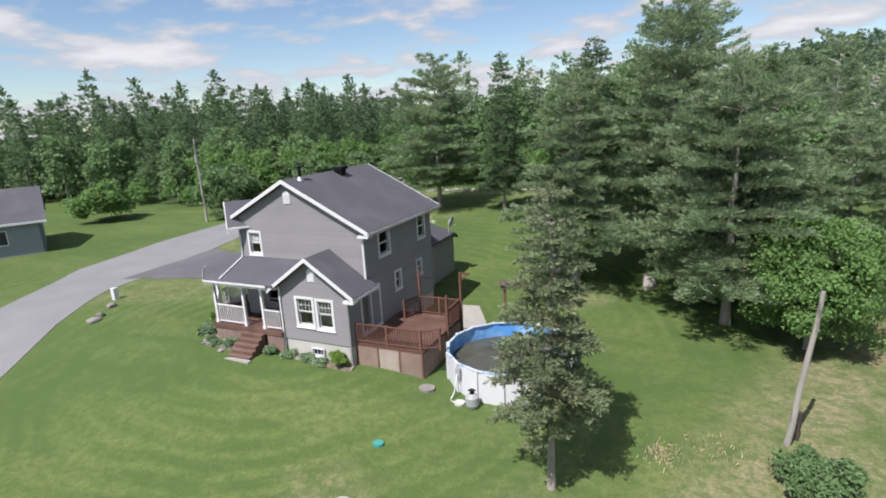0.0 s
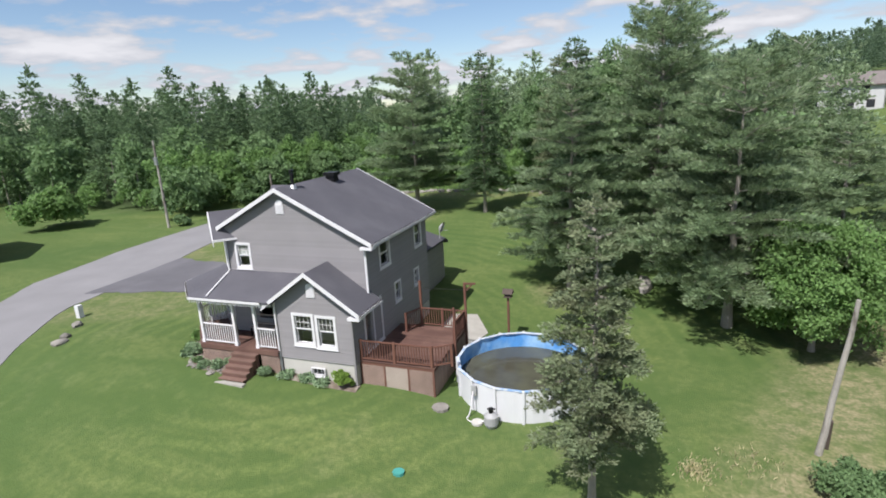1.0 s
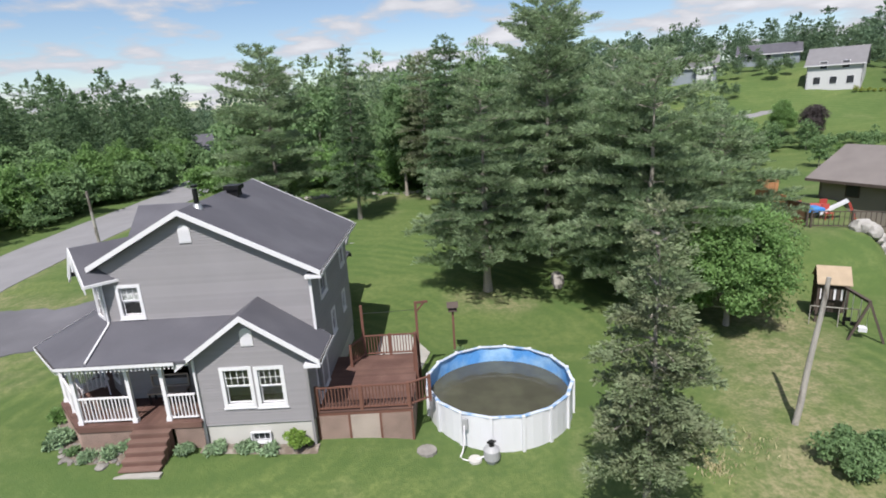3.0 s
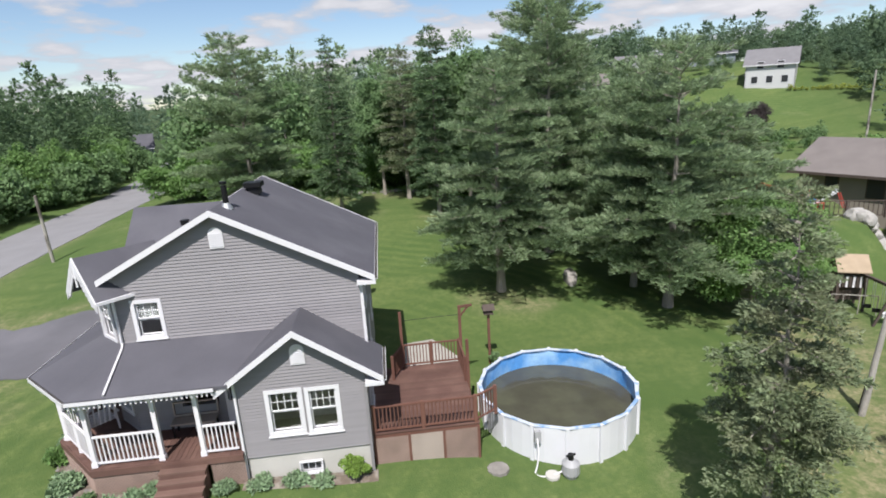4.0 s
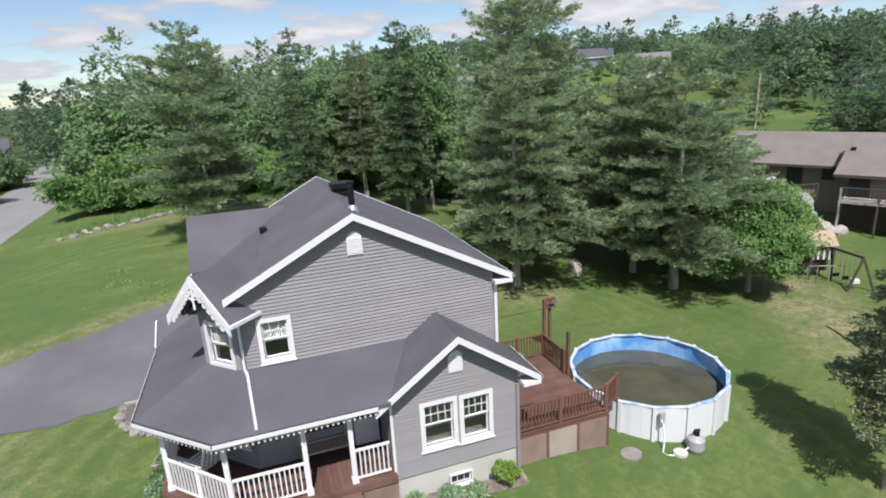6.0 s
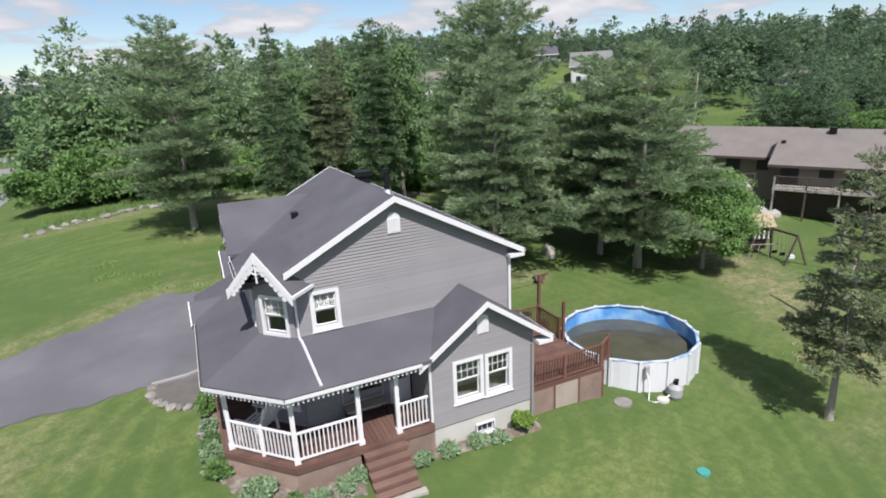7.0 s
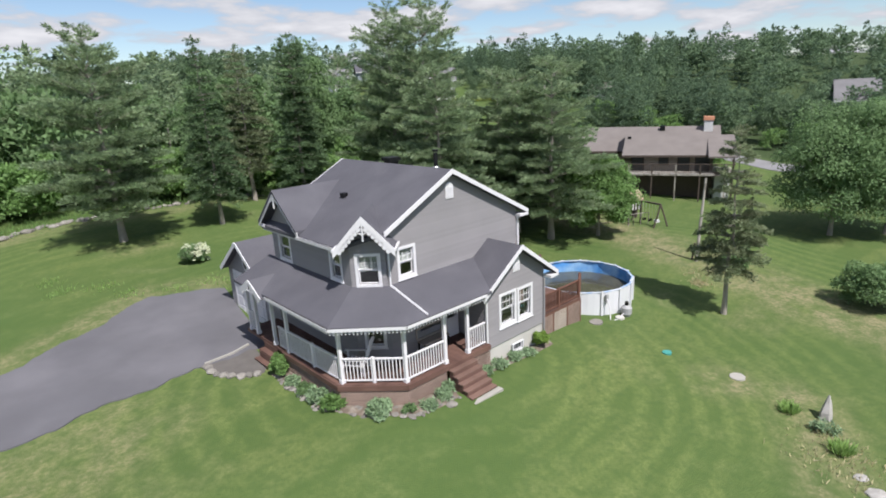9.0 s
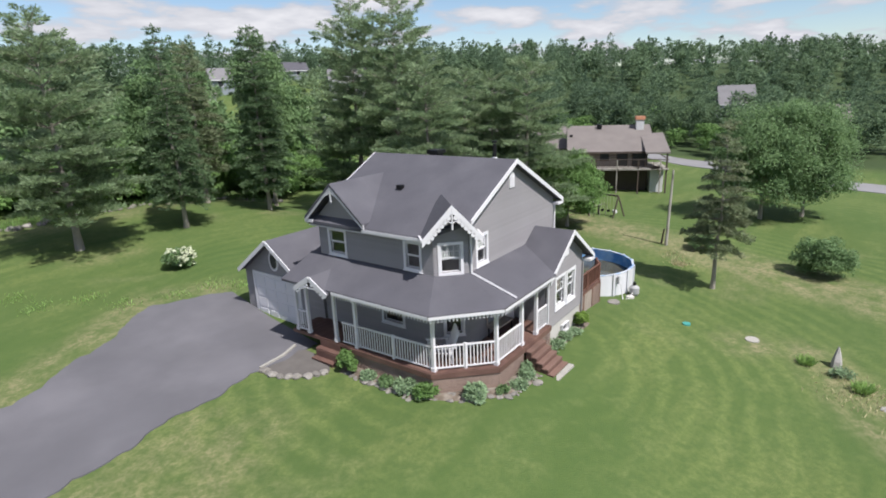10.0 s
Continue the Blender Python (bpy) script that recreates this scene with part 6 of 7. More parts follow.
def stone(rr, x, y, size, z=None, flat=0.45, name="garden_stone", label="grey flat field stone edging the bed", category="stone", group="bed edging stones", mat=None):
    """A weathered boulder: a squashed, dented ball sunk a little in the land."""
    bm = bmesh.new()
    bmesh.ops.create_icosphere(bm, subdivisions=2, radius=0.5)
    sx, sy = rr.uniform(0.8, 1.4), rr.uniform(0.7, 1.1)
    off = rr.uniform(0, 50)
    for v in bm.verts:
        k = 1 + 0.35 * noise.noise(v.co * 2.2 + Vector((off, 0, 0)))
        v.co = Vector((v.co.x * sx * k, v.co.y * sy * k, v.co.z * flat * 1.4 * k))
    me = bpy.data.meshes.new(name)
    bm.to_mesh(me)
    bm.free()
    me.materials.append(mat or ROCK)
    ob = new(name, me)
    ob.matrix_basis = pose(x, y, (gz(x, y) if z is None else z) + size * flat * 0.25, 0, 0, rr.uniform(0, 360)) @ Matrix.Scale(size, 4)
    return tagged(ob, label, category, group)


rr = np.random.default_rng(5)
DRY = (12.7, -1.5)
edge = np.array(BED_OUT)
for a, b in zip(edge, edge[1:]):
    k = max(3, int(np.hypot(*(b - a)) / 0.2))
    for i in range(k):
        p = a + (b - a) * (i + rr.uniform(0.0, 1.0)) / k
        inward = (Vector((-7.0, 3.0)) - Vector(p)).normalized() * abs(rr.normal(0, 0.22))
        stone(rr, p[0] + inward.x, p[1] + inward.y, rr.uniform(0.12, 0.46) * (1 - 0.7 * inward.length), flat=rr.uniform(0.14, 0.3))
for k in range(46):
    f = rr.uniform(0, 6)
    i = int(f)
    w = rr.uniform(0.25, 1.0)
    o = Vector(BED_OUT[i]) * (1 - f + i) + Vector(BED_OUT[i + 1]) * (f - i)
    n_ = Vector(BED_IN[i]) * (1 - f + i) + Vector(BED_IN[i + 1]) * (f - i)
    q = n_ + (o - n_) * w
    stone(rr, q.x, q.y, rr.uniform(0.1, 0.32), flat=rr.uniform(0.2, 0.4), label="grey field stone lying in the bed", group="bed stones")


def shrub(kind, x, y, radius, height, mat, label, leaves=700, leaf=(0.11, 0.07), category="shrub", puffs=16):
    """An uneven leafy bush on short stems."""
    v, limbs = broadleaf(rr, height, radius, 0.0, puffs, leaves // puffs, leaf, 0.9, (0.14, 0.36))
    v[:, 2] = np.maximum(v[:, 2], 0.01)
    t = thing(kind, (0, 0, 0), label, category)
    part("stem", limb_mesh(rr, limbs, 0.012, 0.8), BARK, t)
    part("foliage", leaves_mesh("foliage", v, mat), mat, t)
    t.location = (x, y, gz(x, y))
    return t


shrub("shrub", -9.95, 5.35, 0.5, 0.85, LEAF, "round bright green shrub by the side steps", 3200, (0.1, 0.065))
shrub("shrub", -9.7, 1.75, 0.42, 0.45, LEAF, "low bright green leafy plant in the garden bed", 1800, (0.2, 0.07), "plant")
shrub("hosta", -8.75, 0.2, 0.42, 0.42, HOSTA, "pale grey green hosta in the garden bed", 1900, (0.2, 0.09), "plant")
shrub("lavender", -9.8, 2.5, 0.4, 0.42, HOSTA, "silver green plant in the garden bed", 1300, (0.16, 0.05), "plant")
shrub("lavender", -6.6, -0.65, 0.3, 0.28, HOSTA, "silver green plant in the garden bed", 900, (0.16, 0.04), "plant")
shrub("lavender", -7.3, -0.75, 0.28, 0.24, HOSTA, "silver green plant in the garden bed", 800, (0.16, 0.04), "plant")
shrub("plant", -9.9, 3.4, 0.3, 0.3, LEAFDULL, "low green plant in the garden bed", 900, (0.14, 0.06), "plant")
shrub("plant", -9.9, 4.3, 0.26, 0.3, HOSTA, "low grey green plant in the garden bed", 700, (0.14, 0.06), "plant")
shrub("plant", -8.0, -0.45, 0.24, 0.2, LEAFDULL, "low green plant among the bed stones", 600, (0.12, 0.05), "plant")
shrub("plant", -6.2, -0.45, 0.22, 0.34, HOSTA, "grey green plant beside the porch steps", 600, (0.12, 0.05), "plant")
shrub("plant", -4.2, -0.5, 0.3, 0.3, HOSTA, "grey green plant beside the porch steps", 800, (0.13, 0.05), "plant")
shrub("shrub", -0.5, -0.32, 0.42, 0.85, LIME, "round yellow green shrub against the foundation", 2800, (0.085, 0.055))
shrub("plant", -2.3, -0.3, 0.36, 0.2, HOSTA, "low grey green plant along the foundation", 900, (0.14, 0.05), "plant")
shrub("plant", -3.25, -0.35, 0.34, 0.2, HOSTA, "low grey green plant along the foundation", 800, (0.14, 0.05), "plant")
shrub("plant", -1.5, -0.35, 0.3, 0.16, HOSTA, "low grey green plant along the foundation", 700, (0.14, 0.05), "plant")
fb = shrub("flowering_bush", -7.2, 22.0, 0.85, 1.15, LEAFDULL, "white flowering bush on the back lawn", 3200, (0.16, 0.1), "bush", 22)
v, _ = broadleaf(rr, 1.25, 0.92, 0.0, 60, 26, (0.12, 0.11), 0.9, (0.08, 0.2))
v[:, 2] = np.maximum(v[:, 2], 0.05)
b_ = part("blossoms", leaves_mesh("blossoms", v, BLOSSOM), BLOSSOM)
b_.parent = fb
shrub("bush", 16.0, -8.9, 1.6, 2.1, LEAFDULL, "large green bush on the lawn", 15000, (0.16, 0.075), "bush", 60)
shrub("bush", 16.9, -1.9, 1.0, 1.25, LEAFDULL, "spreading green bush at the foot of the pole", 9000, (0.14, 0.065), "bush", 50)
shrub("bush", -52.0, 24.5, 3.4, 4.4, LEAF, "round green bush on the far lawn", 11000, (0.34, 0.22), "bush", 60)
shrub("bush", -36.2, 27.2, 1.0, 1.1, LEAFDULL, "small bush beside the road", 2200, (0.2, 0.12), "bush", 16)
def lily_clump(x, y, radius, tall, label):
    """Arching strap leaves from one root."""
    count = 260
    a = rr.uniform(0, 6.28, count)
    out = np.stack([np.cos(a), np.sin(a), np.zeros(count)], -1)
    base = out * radius * 0.5 * rr.random((count, 1))
    up = out * rr.uniform(0.15, 0.9, (count, 1)) + np.array([0, 0, 1.0])
    v = blades(base, up, tall * rr.uniform(0.6, 1.1, count), 0.045, rr, np.array([0, 0, 0.4]))
    t = thing("lily_clump", (0, 0, 0), label, "plant")
    part("leaves", leaves_mesh("leaves", v, LILY), LILY, t)
    t.location = (x, y, gz(x, y))


lily_clump(2.7, -9.0, 0.5, 0.42, "clump of green lily leaves by the standing stone")
lily_clump(1.3, -10.9, 0.5, 0.45, "clump of green lily leaves in dry ground")
shrub("lavender", 2.2, -10.2, 0.4, 0.3, HOSTA, "silver green plant near the standing stone", 500, (0.16, 0.04), "plant")
gs = gz(3.2, -10.0)
m = Mesh()
low = [(-0.3, -0.16), (0.0, -0.22), (0.3, -0.1), (0.26, 0.16), (-0.05, 0.2), (-0.32, 0.1)]
for f, h, dx in ((1.0, -0.1, 0.0), (0.86, 0.28, 0.02), (0.5, 0.62, 0.07), (0.12, 0.86, 0.1)):
    m.v += [(3.2 + x * f + dx + 0.02 * math.sin(7 * h + 3 * k), -10.0 + y * f, gs + h + 0.03 * math.sin(5 * k + 9 * f)) for k, (x, y) in enumerate(low)]
m.f = [(a * 6 + k, a * 6 + (k + 1) % 6, (a + 1) * 6 + (k + 1) % 6, (a + 1) * 6 + k) for a in range(3) for k in range(6)] + [tuple(range(18, 24))]
tagged(part("standing_stone", m, PALEROCK), "pale grey pointed standing stone on the lawn", "stone")
for x, y, q in ((0.4, -11.6, 0.4), (-0.1, -12.1, 0.55), (-0.9, -12.6, 0.45)):
    stone(rr, x, y, q, flat=0.2, label="pale field stone in dry ground", group="", mat=PALEROCK)
for x, y in ((-18.6, 1.8), (-17.6, 0.4), (-17.1, -0.3)):
    stone(rr, x, y, 0.6, name="boulder", label="grey boulder beside the road", group="roadside boulders")
tagged(part("utility_box", Mesh().box(-20.0, -19.7, 2.8, 3.1, gz(-20, 3), gz(-20, 3) + 0.75), POOLWHITE), "small white utility box beside the road", "box")
# dry weeds standing in the mown grass
def weeds(x, y, radius, count, mat, label, tall=0.22):
    k = np.stack([rr.normal(0, radius, count), rr.normal(0, radius, count)], -1)
    base = np.stack([k[:, 0] + x, k[:, 1] + y, ground_z(k[:, 0] + x, k[:, 1] + y) - 0.01], -1)
    v = blades(base, rr.normal(0, 0.45, (count, 3)) + np.array([0, 0, 1.0]), tall * rr.uniform(0.4, 1.2, count), 0.035, rr, np.zeros(3))
    return tagged(new("weeds", leaves_mesh("weeds", v, mat)), label, "weeds", kind="stuff")


weeds(DRY[0], DRY[1], 0.3, 300, STRAW, "pale dry weeds standing in the lawn")
weeds(DRY[0] + 1.6, DRY[1] + 0.7, 0.5, 120, STRAW, "pale dry weeds standing in the lawn")
weeds(0.9, -11.0, 0.7, 260, STRAW, "dry weeds by the field stones")
for k in range(14):
    weeds(-20 + 2.3 * k, 38.6 + 2.0 * math.sin(k * 0.24) + rr.uniform(-0.4, 0.4), 0.8, 220, LEAF, "tall green weeds along the low stone wall", 0.7)
# low stone wall behind the lawn
for k in range(70):
    x = -21 + k * 0.48 + rr.uniform(-0.15, 0.15)
    y = 37.5 + 2.2 * math.sin(k * 0.05) + rr.uniform(-0.5, 0.5) + 0.05 * (x + 10)
    stone(rr, x, y, rr.uniform(0.35, 0.75), name="wall_stone", label="field stone of a low wall behind the lawn", group="back wall stones")
stone(rr, 11.2, 14.6, 1.1, flat=0.8, name="boulder", label="grey boulder in the shade of the pines", group="")
# stone path to the side steps
PATHO = [(-9.6, 8.6), (-10.4, 8.3), (-11.7, 8.2), (-11.8, 7.3), (-11.2, 6.4), (-10.3, 5.9), (-9.7, 6.6)]
mound("patio", PATHO, 0.05, PAVER, "grey paved landing at the side steps", "patio", "structure")
for a, b in zip(PATHO[2:6], PATHO[3:6]):
    for f in (0.15, 0.45, 0.75):
        stone(rr, a[0] + (b[0] - a[0]) * f, a[1] + (b[1] - a[1]) * f, 0.35, label="grey stone edging the landing", group="landing stones")

m = Mesh()
for (ax, ay), (bx, by) in (((-9.7, 8.72), (-10.5, 8.42)), ((-10.5, 8.42), (-11.75, 8.32))):
    m.beam((ax, ay, gz(ax, ay) + 0.06), (bx, by, gz(bx, by) + 0.06), 0.1, 0.12)
tagged(part("edging", m, SLAB), "pale concrete edging between driveway and landing", "edging", kind="structure")
for x, y in ((-14.5, 22.4), (-12.7, 21.4), (-11.9, 19.0), (-9.8, 17.9), (-8.0, 17.5), (-7.1, 16.6), (-14.8, 24.6)):
    weeds(x, y, 0.4, 110, LILY, "low green weeds beyond the driveway", 0.24)

# porch furniture
bench = thing("bench", (-5.35, 1.15, PZ), "dark metal and wood bench against the porch wall", "bench")
part("seat", Mesh().box(-6.0, -4.7, 0.95, 1.38, PZ + 0.4, PZ + 0.45), SKIRTPALE, bench)
m = Mesh()
for a, b in (((-6.0, 1.4, PZ + 0.5), (-4.7, 1.4, PZ + 0.5)), ((-6.0, 1.42, PZ + 0.92), (-4.7, 1.42, PZ + 0.92)), ((-6.0, 1.4, PZ + 0.5), (-6.0, 1.42, PZ + 0.92)), ((-4.7, 1.4, PZ + 0.5), (-4.7, 1.42, PZ + 0.92))):
    m.beam(a, b, 0.05, 0.05)
part("backrest", m, SKIRTPALE, bench)
for x in (-5.95, -4.75):
    for y in (1.0, 1.36):
        part("leg", Mesh().box(x - 0.025, x + 0.025, y - 0.025, y + 0.025, PZ, PZ + 0.4), BLACKMETAL, bench)
chair = thing("deck_chair", (-8.5, 1.9, PZ), "white painted slatted armchair on the porch", "chair")
AX, AY = Vector((0.69, -0.72, 0)) * 1.3, Vector((0.72, 0.69, 0)) * 1.3
spot = lambda u, v, z: Vector((-8.5, 1.9, PZ + 1.08 * z)) + AX * u + AY * v
for k in range(6):
    part("slat", Mesh().beam(spot(-0.25 + k * 0.1, -0.3, 0.42 - 0.012 * k), spot(-0.25 + k * 0.1, 0.3, 0.42 - 0.012 * k), 0.085, 0.02), PVC, chair)
for k in range(6):
    part("back_slat", Mesh().beam(spot(0.28, -0.27 + k * 0.108, 0.36), spot(0.5, -0.29 + k * 0.116, 1.12 + 0.05 * math.sin(k * 0.63)), 0.02, 0.09), PVC, chair)
for v in (-0.32, 0.32):
    part("arm", Mesh().beam(spot(-0.36, v, 0.62), spot(0.4, v, 0.6), 0.11, 0.025), PVC, chair)
    part("leg", Mesh().beam(spot(-0.28, v, 0.0), spot(-0.28, v, 0.61), 0.04, 0.09), PVC, chair)
    part("leg", Mesh().beam(spot(0.3, v, 0.0), spot(0.24, v, 0.61), 0.04, 0.09), PVC, chair)

# satellite dish, bird feeder, clothes line
dish = thing("satellite_dish", (-0.8, 12.9, 3.1), "pale grey satellite dish on the garage roof corner", "dish")
m = Mesh()
n = 18
rings = []
for q in range(4):
    f = q / 3
    rings += [(-0.66 + 0.22 * f * f - 0.22 + 0.1 * f * math.sin(2 * math.pi * k / n), 12.9 + 0.32 * f * math.cos(2 * math.pi * k / n), 3.95 + 0.32 * f * math.sin(2 * math.pi * k / n)) for k in range(n)]
m.add(rings, [(q * n + k, q * n + (k + 1) % n, (q + 1) * n + (k + 1) % n, (q + 1) * n + k) for q in range(3) for k in range(n)])
part("reflector", m, PUMPGREY, dish)
part("mast", Mesh().tube((-0.88, 12.9, 3.05), (-0.88, 12.9, 3.95), 0.03), PUMPGREY, dish)
part("arm", Mesh().tube((-0.88, 12.9, 3.7), (-0.36, 12.9, 3.75), 0.015), PUMPGREY, dish)
feeder = thing("bird_feeder", (4.85, 6.6, gz(4.85, 6.6)), "wooden bird feeder post with hanging plant on the lawn", "bird feeder")
g0 = gz(4.85, 6.6)
part("post", Mesh().box(4.8, 4.9, 6.55, 6.65, g0 - 0.2, g0 + 2.3), RAILWOOD, feeder)
m = Mesh().box(4.65, 5.05, 6.42, 6.78, g0 + 2.3, g0 + 2.34).box(4.7, 5.0, 6.47, 6.73, g0 + 2.34, g0 + 2.5)
m.add([(4.6, 6.38, g0 + 2.5), (5.1, 6.38, g0 + 2.5), (5.1, 6.82, g0 + 2.5), (4.6, 6.82, g0 + 2.5), (4.6, 6.6, g0 + 2.72), (5.1, 6.6, g0 + 2.72)], [(0, 1, 5, 4), (2, 3, 4, 5), (0, 4, 3), (1, 2, 5), (3, 2, 1, 0)])
part("house", m, BROWNWALL, feeder)
shrub("hanging_plant", 5.05, 6.45, 0.28, 0.5, LEAFDULL, "dark green plant at the foot of the feeder post", 500, (0.14, 0.08), "plant")
line_ = Mesh().tube((1.15, 4.45, 2.9), (3.36, 4.42, 2.95), 0.009, n=5)
tagged(part("clothes_line", line_, BLACKMETAL), "thin line strung between two tall deck posts", "line")

# leaning pole and utility poles
pole = thing("leaning_pole", (16.5, 0.45, gz(16.5, 0.45)), "weathered grey leaning wooden pole beside a bush", "pole")
m = Mesh()
g0 = gz(16.5, 0.45)
for a, b in zip(np.linspace(-0.4, 5.3, 6), np.linspace(-0.4, 5.3, 6)[1:]):
    m.tube((16.42 + 0.1 * a + 0.02 * math.sin(2 * a), 0.32 + 0.005 * a, g0 + a), (16.42 + 0.1 * b + 0.02 * math.sin(2 * b), 0.32 + 0.005 * b, g0 + b), 0.11 - 0.008 * a, 0.11 - 0.008 * b, 10, caps=b > 5.2)
part("shaft", m, POLEWOOD, pole)
part("stub", Mesh().tube((16.75, 0.75, g0 - 0.2), (16.75, 0.6, g0 + 1.1), 0.07, 0.06, 8), BROWNWALL, pole)
up = thing("utility_pole", (-37.0, 26.3, gz(-37.0, 26.3)), "tall grey utility pole with transformer at the road", "utility pole")
part("shaft", Mesh().tube((-37.0, 26.3, -0.3), (-37.1, 26.3, 9.4), 0.15, 0.1, 10), POLEWOOD, up)
part("transformer", Mesh().tube((-36.85, 26.0, 6.9), (-36.85, 26.0, 7.7), 0.2, 0.2, 12), GREYMETAL, up)
up = thing("utility_pole", (-23.5, 27.0, gz(-23.5, 27)), "short grey wooden pole beside the road", "utility pole")
part("shaft", Mesh().tube((-23.5, 27.0, 0.3), (-23.6, 27.0, 5.7), 0.13, 0.1, 10), POLEWOOD, up)


# ---- neighbouring houses ----
def block_house(name, x, y, turn, w, d, z0, eave_h, ridge_h, wallmat, roofmat, label, windows=(), over=0.5, gable_mat=None, door=None):
    """A plain gabled house; its long front faces local -y. windows: (u, z, w, h) on the front, fractions of w."""
    h = thing(name, (0, 0, 0), label, "house")
    hw = w / 2
    for y0 in (0, d - 0.2):
        part("wall", Mesh().box(-hw, hw, y0, y0 + 0.2, z0, eave_h), wallmat, h)
    for s in (-1, 1):
        x0 = s * hw
        x1 = s * (hw - 0.2)
        p = [(x0, 0, z0), (x0, d, z0), (x0, d, eave_h), (x0, d / 2, ridge_h - 0.1), (x0, 0, eave_h)]
        q = [(x1, b, c) for a, b, c in p]
        part("gable_wall", Mesh().add(p + q, [(0, 1, 2, 3, 4), (9, 8, 7, 6, 5)] + [(k, 5 + k, 5 + (k + 1) % 5, (k + 1) % 5) for k in range(5)]), gable_mat or wallmat, h)
    k = (ridge_h - eave_h) / (d / 2)
    lo = eave_h - k * over
    part("roof", Mesh().slab([(-hw - over, d / 2, ridge_h + 0.1), (-hw - over, -over, lo + 0.1), (hw + over, -over, lo + 0.1), (hw + over, d / 2, ridge_h + 0.1)], 0.18), roofmat, h)
    part("roof", Mesh().slab([(hw + over, d / 2, ridge_h + 0.1), (hw + over, d + over, lo + 0.1), (-hw - over, d + over, lo + 0.1), (-hw - over, d / 2, ridge_h + 0.1)], 0.18), roofmat, h)
    part("fascia", Mesh().beam((-hw - over, -over - 0.03, lo), (hw + over, -over - 0.03, lo), 0.05, 0.2), BROWNWALL if roofmat is BROWNROOF else WHITE, h)
    for u, z, ww, hh in windows:
        c = -hw + u * w
        f = part("window", Mesh().box(c - ww / 2 - 0.08, c + ww / 2 + 0.08, -0.05, 0.0, z - 0.08, z + hh + 0.08), WHITE if roofmat is not BROWNROOF else BROWNWALL, h)
        part("pane", Mesh().box(c - ww / 2, c + ww / 2, -0.065, -0.05, z, z + hh), SATIN, f)
    h.matrix_basis = pose(x, y, 0, 0, 0, turn)
    return h


# the neighbour across the lawn: raised ground floor with a long balcony
NA, NB = Vector((33.4, 14.6)), Vector((36.6, 7.7))
nd = NB - NA
nt = math.degrees(math.atan2(nd.y, nd.x))
nc = (NA + NB) / 2
nb = block_house("neighbour_house", nc.x, nc.y, nt, nd.length, 9.0, -0.8, 4.0, 6.05, TAUPE, BROWNROOF, "low taupe house with brown shingle roof and long raised balcony",
                 [(0.1, 2.2, 1.1, 1.5), (0.42, 2.8, 0.8, 0.8), (0.66, 2.2, 1.0, 1.7), (0.88, 2.2, 1.2, 1.6)], 0.7)
nl = nc + (NA - NB).normalized() * (nd.length / 2 + 4.7) + Vector((0.906, 0.424)) * 4.2
block_house("neighbour_house", nl.x, nl.y, nt, 9.4, 8.0, -0.8, 3.95, 5.8, TAUPE, BROWNROOF, "set back end of the taupe house beside its fenced terrace",
            [(0.25, 2.6, 0.8, 1.0), (0.55, 2.1, 1.0, 1.7), (0.8, 2.6, 0.8, 1.0)], 0.7)
hl = nd.length / 2


def under(name, mesh, mat, owner, label=""):
    ob = new(name, mesh.data(name, mat))
    ob.parent = owner
    return tagged(ob, label) if label else ob


under("lower_wall", Mesh().box(-hl - 0.02, hl + 0.02, -0.04, 0.0, -0.8, 2.15), BROWNWALL, nb, "dark brown lower storey wall")
bal = under("balcony", Mesh().box(-hl, hl + 1.2, -2.0, -0.04, 2.0, 2.15), POLEWOOD, nb, "grey timber balcony")
for k in range(5):
    xx = -hl + 0.1 + k * (2 * hl + 0.9) / 4
    ob = under("balcony_post", Mesh().box(xx - 0.06, xx + 0.06, -1.98, -1.86, -0.8, 3.1), BROWNWALL if k % 2 else POLEWOOD, bal)
under("balcony_rail", Mesh().box(-hl, hl + 1.2, -1.98, -1.9, 3.05, 3.12).box(-hl, hl + 1.2, -1.96, -1.92, 2.3, 2.34), BROWNWALL, bal)
for k in range(46):
    xx = -hl + 0.1 + k * (2 * hl + 0.9) / 49
    under("baluster", Mesh().box(xx - 0.015, xx + 0.015, -1.955, -1.925, 2.3, 3.06), BROWNWALL, bal)
under("chimney", Mesh().box(hl - 0.86, hl - 0.06, 3.4, 4.2, 4.9, 6.75), FARWHITE, nb, "pale chimney with orange brick top")
under("chimney_top", Mesh().box(hl - 0.94, hl + 0.02, 3.32, 4.28, 6.75, 7.1), BRICK, nb)
under("roof_vent", Mesh().box(-1.2, -0.7, 3.6, 4.1, 5.8, 6.3), BLACKMETAL, nb)
under("roof_vent", Mesh().box(-4.2, -3.9, 2.2, 2.5, 4.95, 5.35), BLACKMETAL, nb)
# covered porch wing at its right end
under("wing_roof", Mesh().slab([(hl - 0.5, 3.0, 5.35), (hl - 0.5, -1.9, 3.8), (hl + 1.9, -1.9, 3.8), (hl + 1.9, 3.0, 5.35)], 0.16), BROWNROOF, nb)
under("wing_post", Mesh().box(hl + 1.55, hl + 1.7, -1.8, -1.65, -0.8, 3.8), BROWNWALL, nb)
under("wing_floor", Mesh().box(hl + 0.1, hl + 1.8, -2.0, 3.0, 2.0, 2.15), POLEWOOD, nb)
under("wing_rail", Mesh().box(hl + 1.72, hl + 1.79, -1.9, 3.0, 3.0, 3.08).box(hl + 1.2, hl + 1.79, -1.95, -1.9, 3.0, 3.08), BROWNWALL, nb)
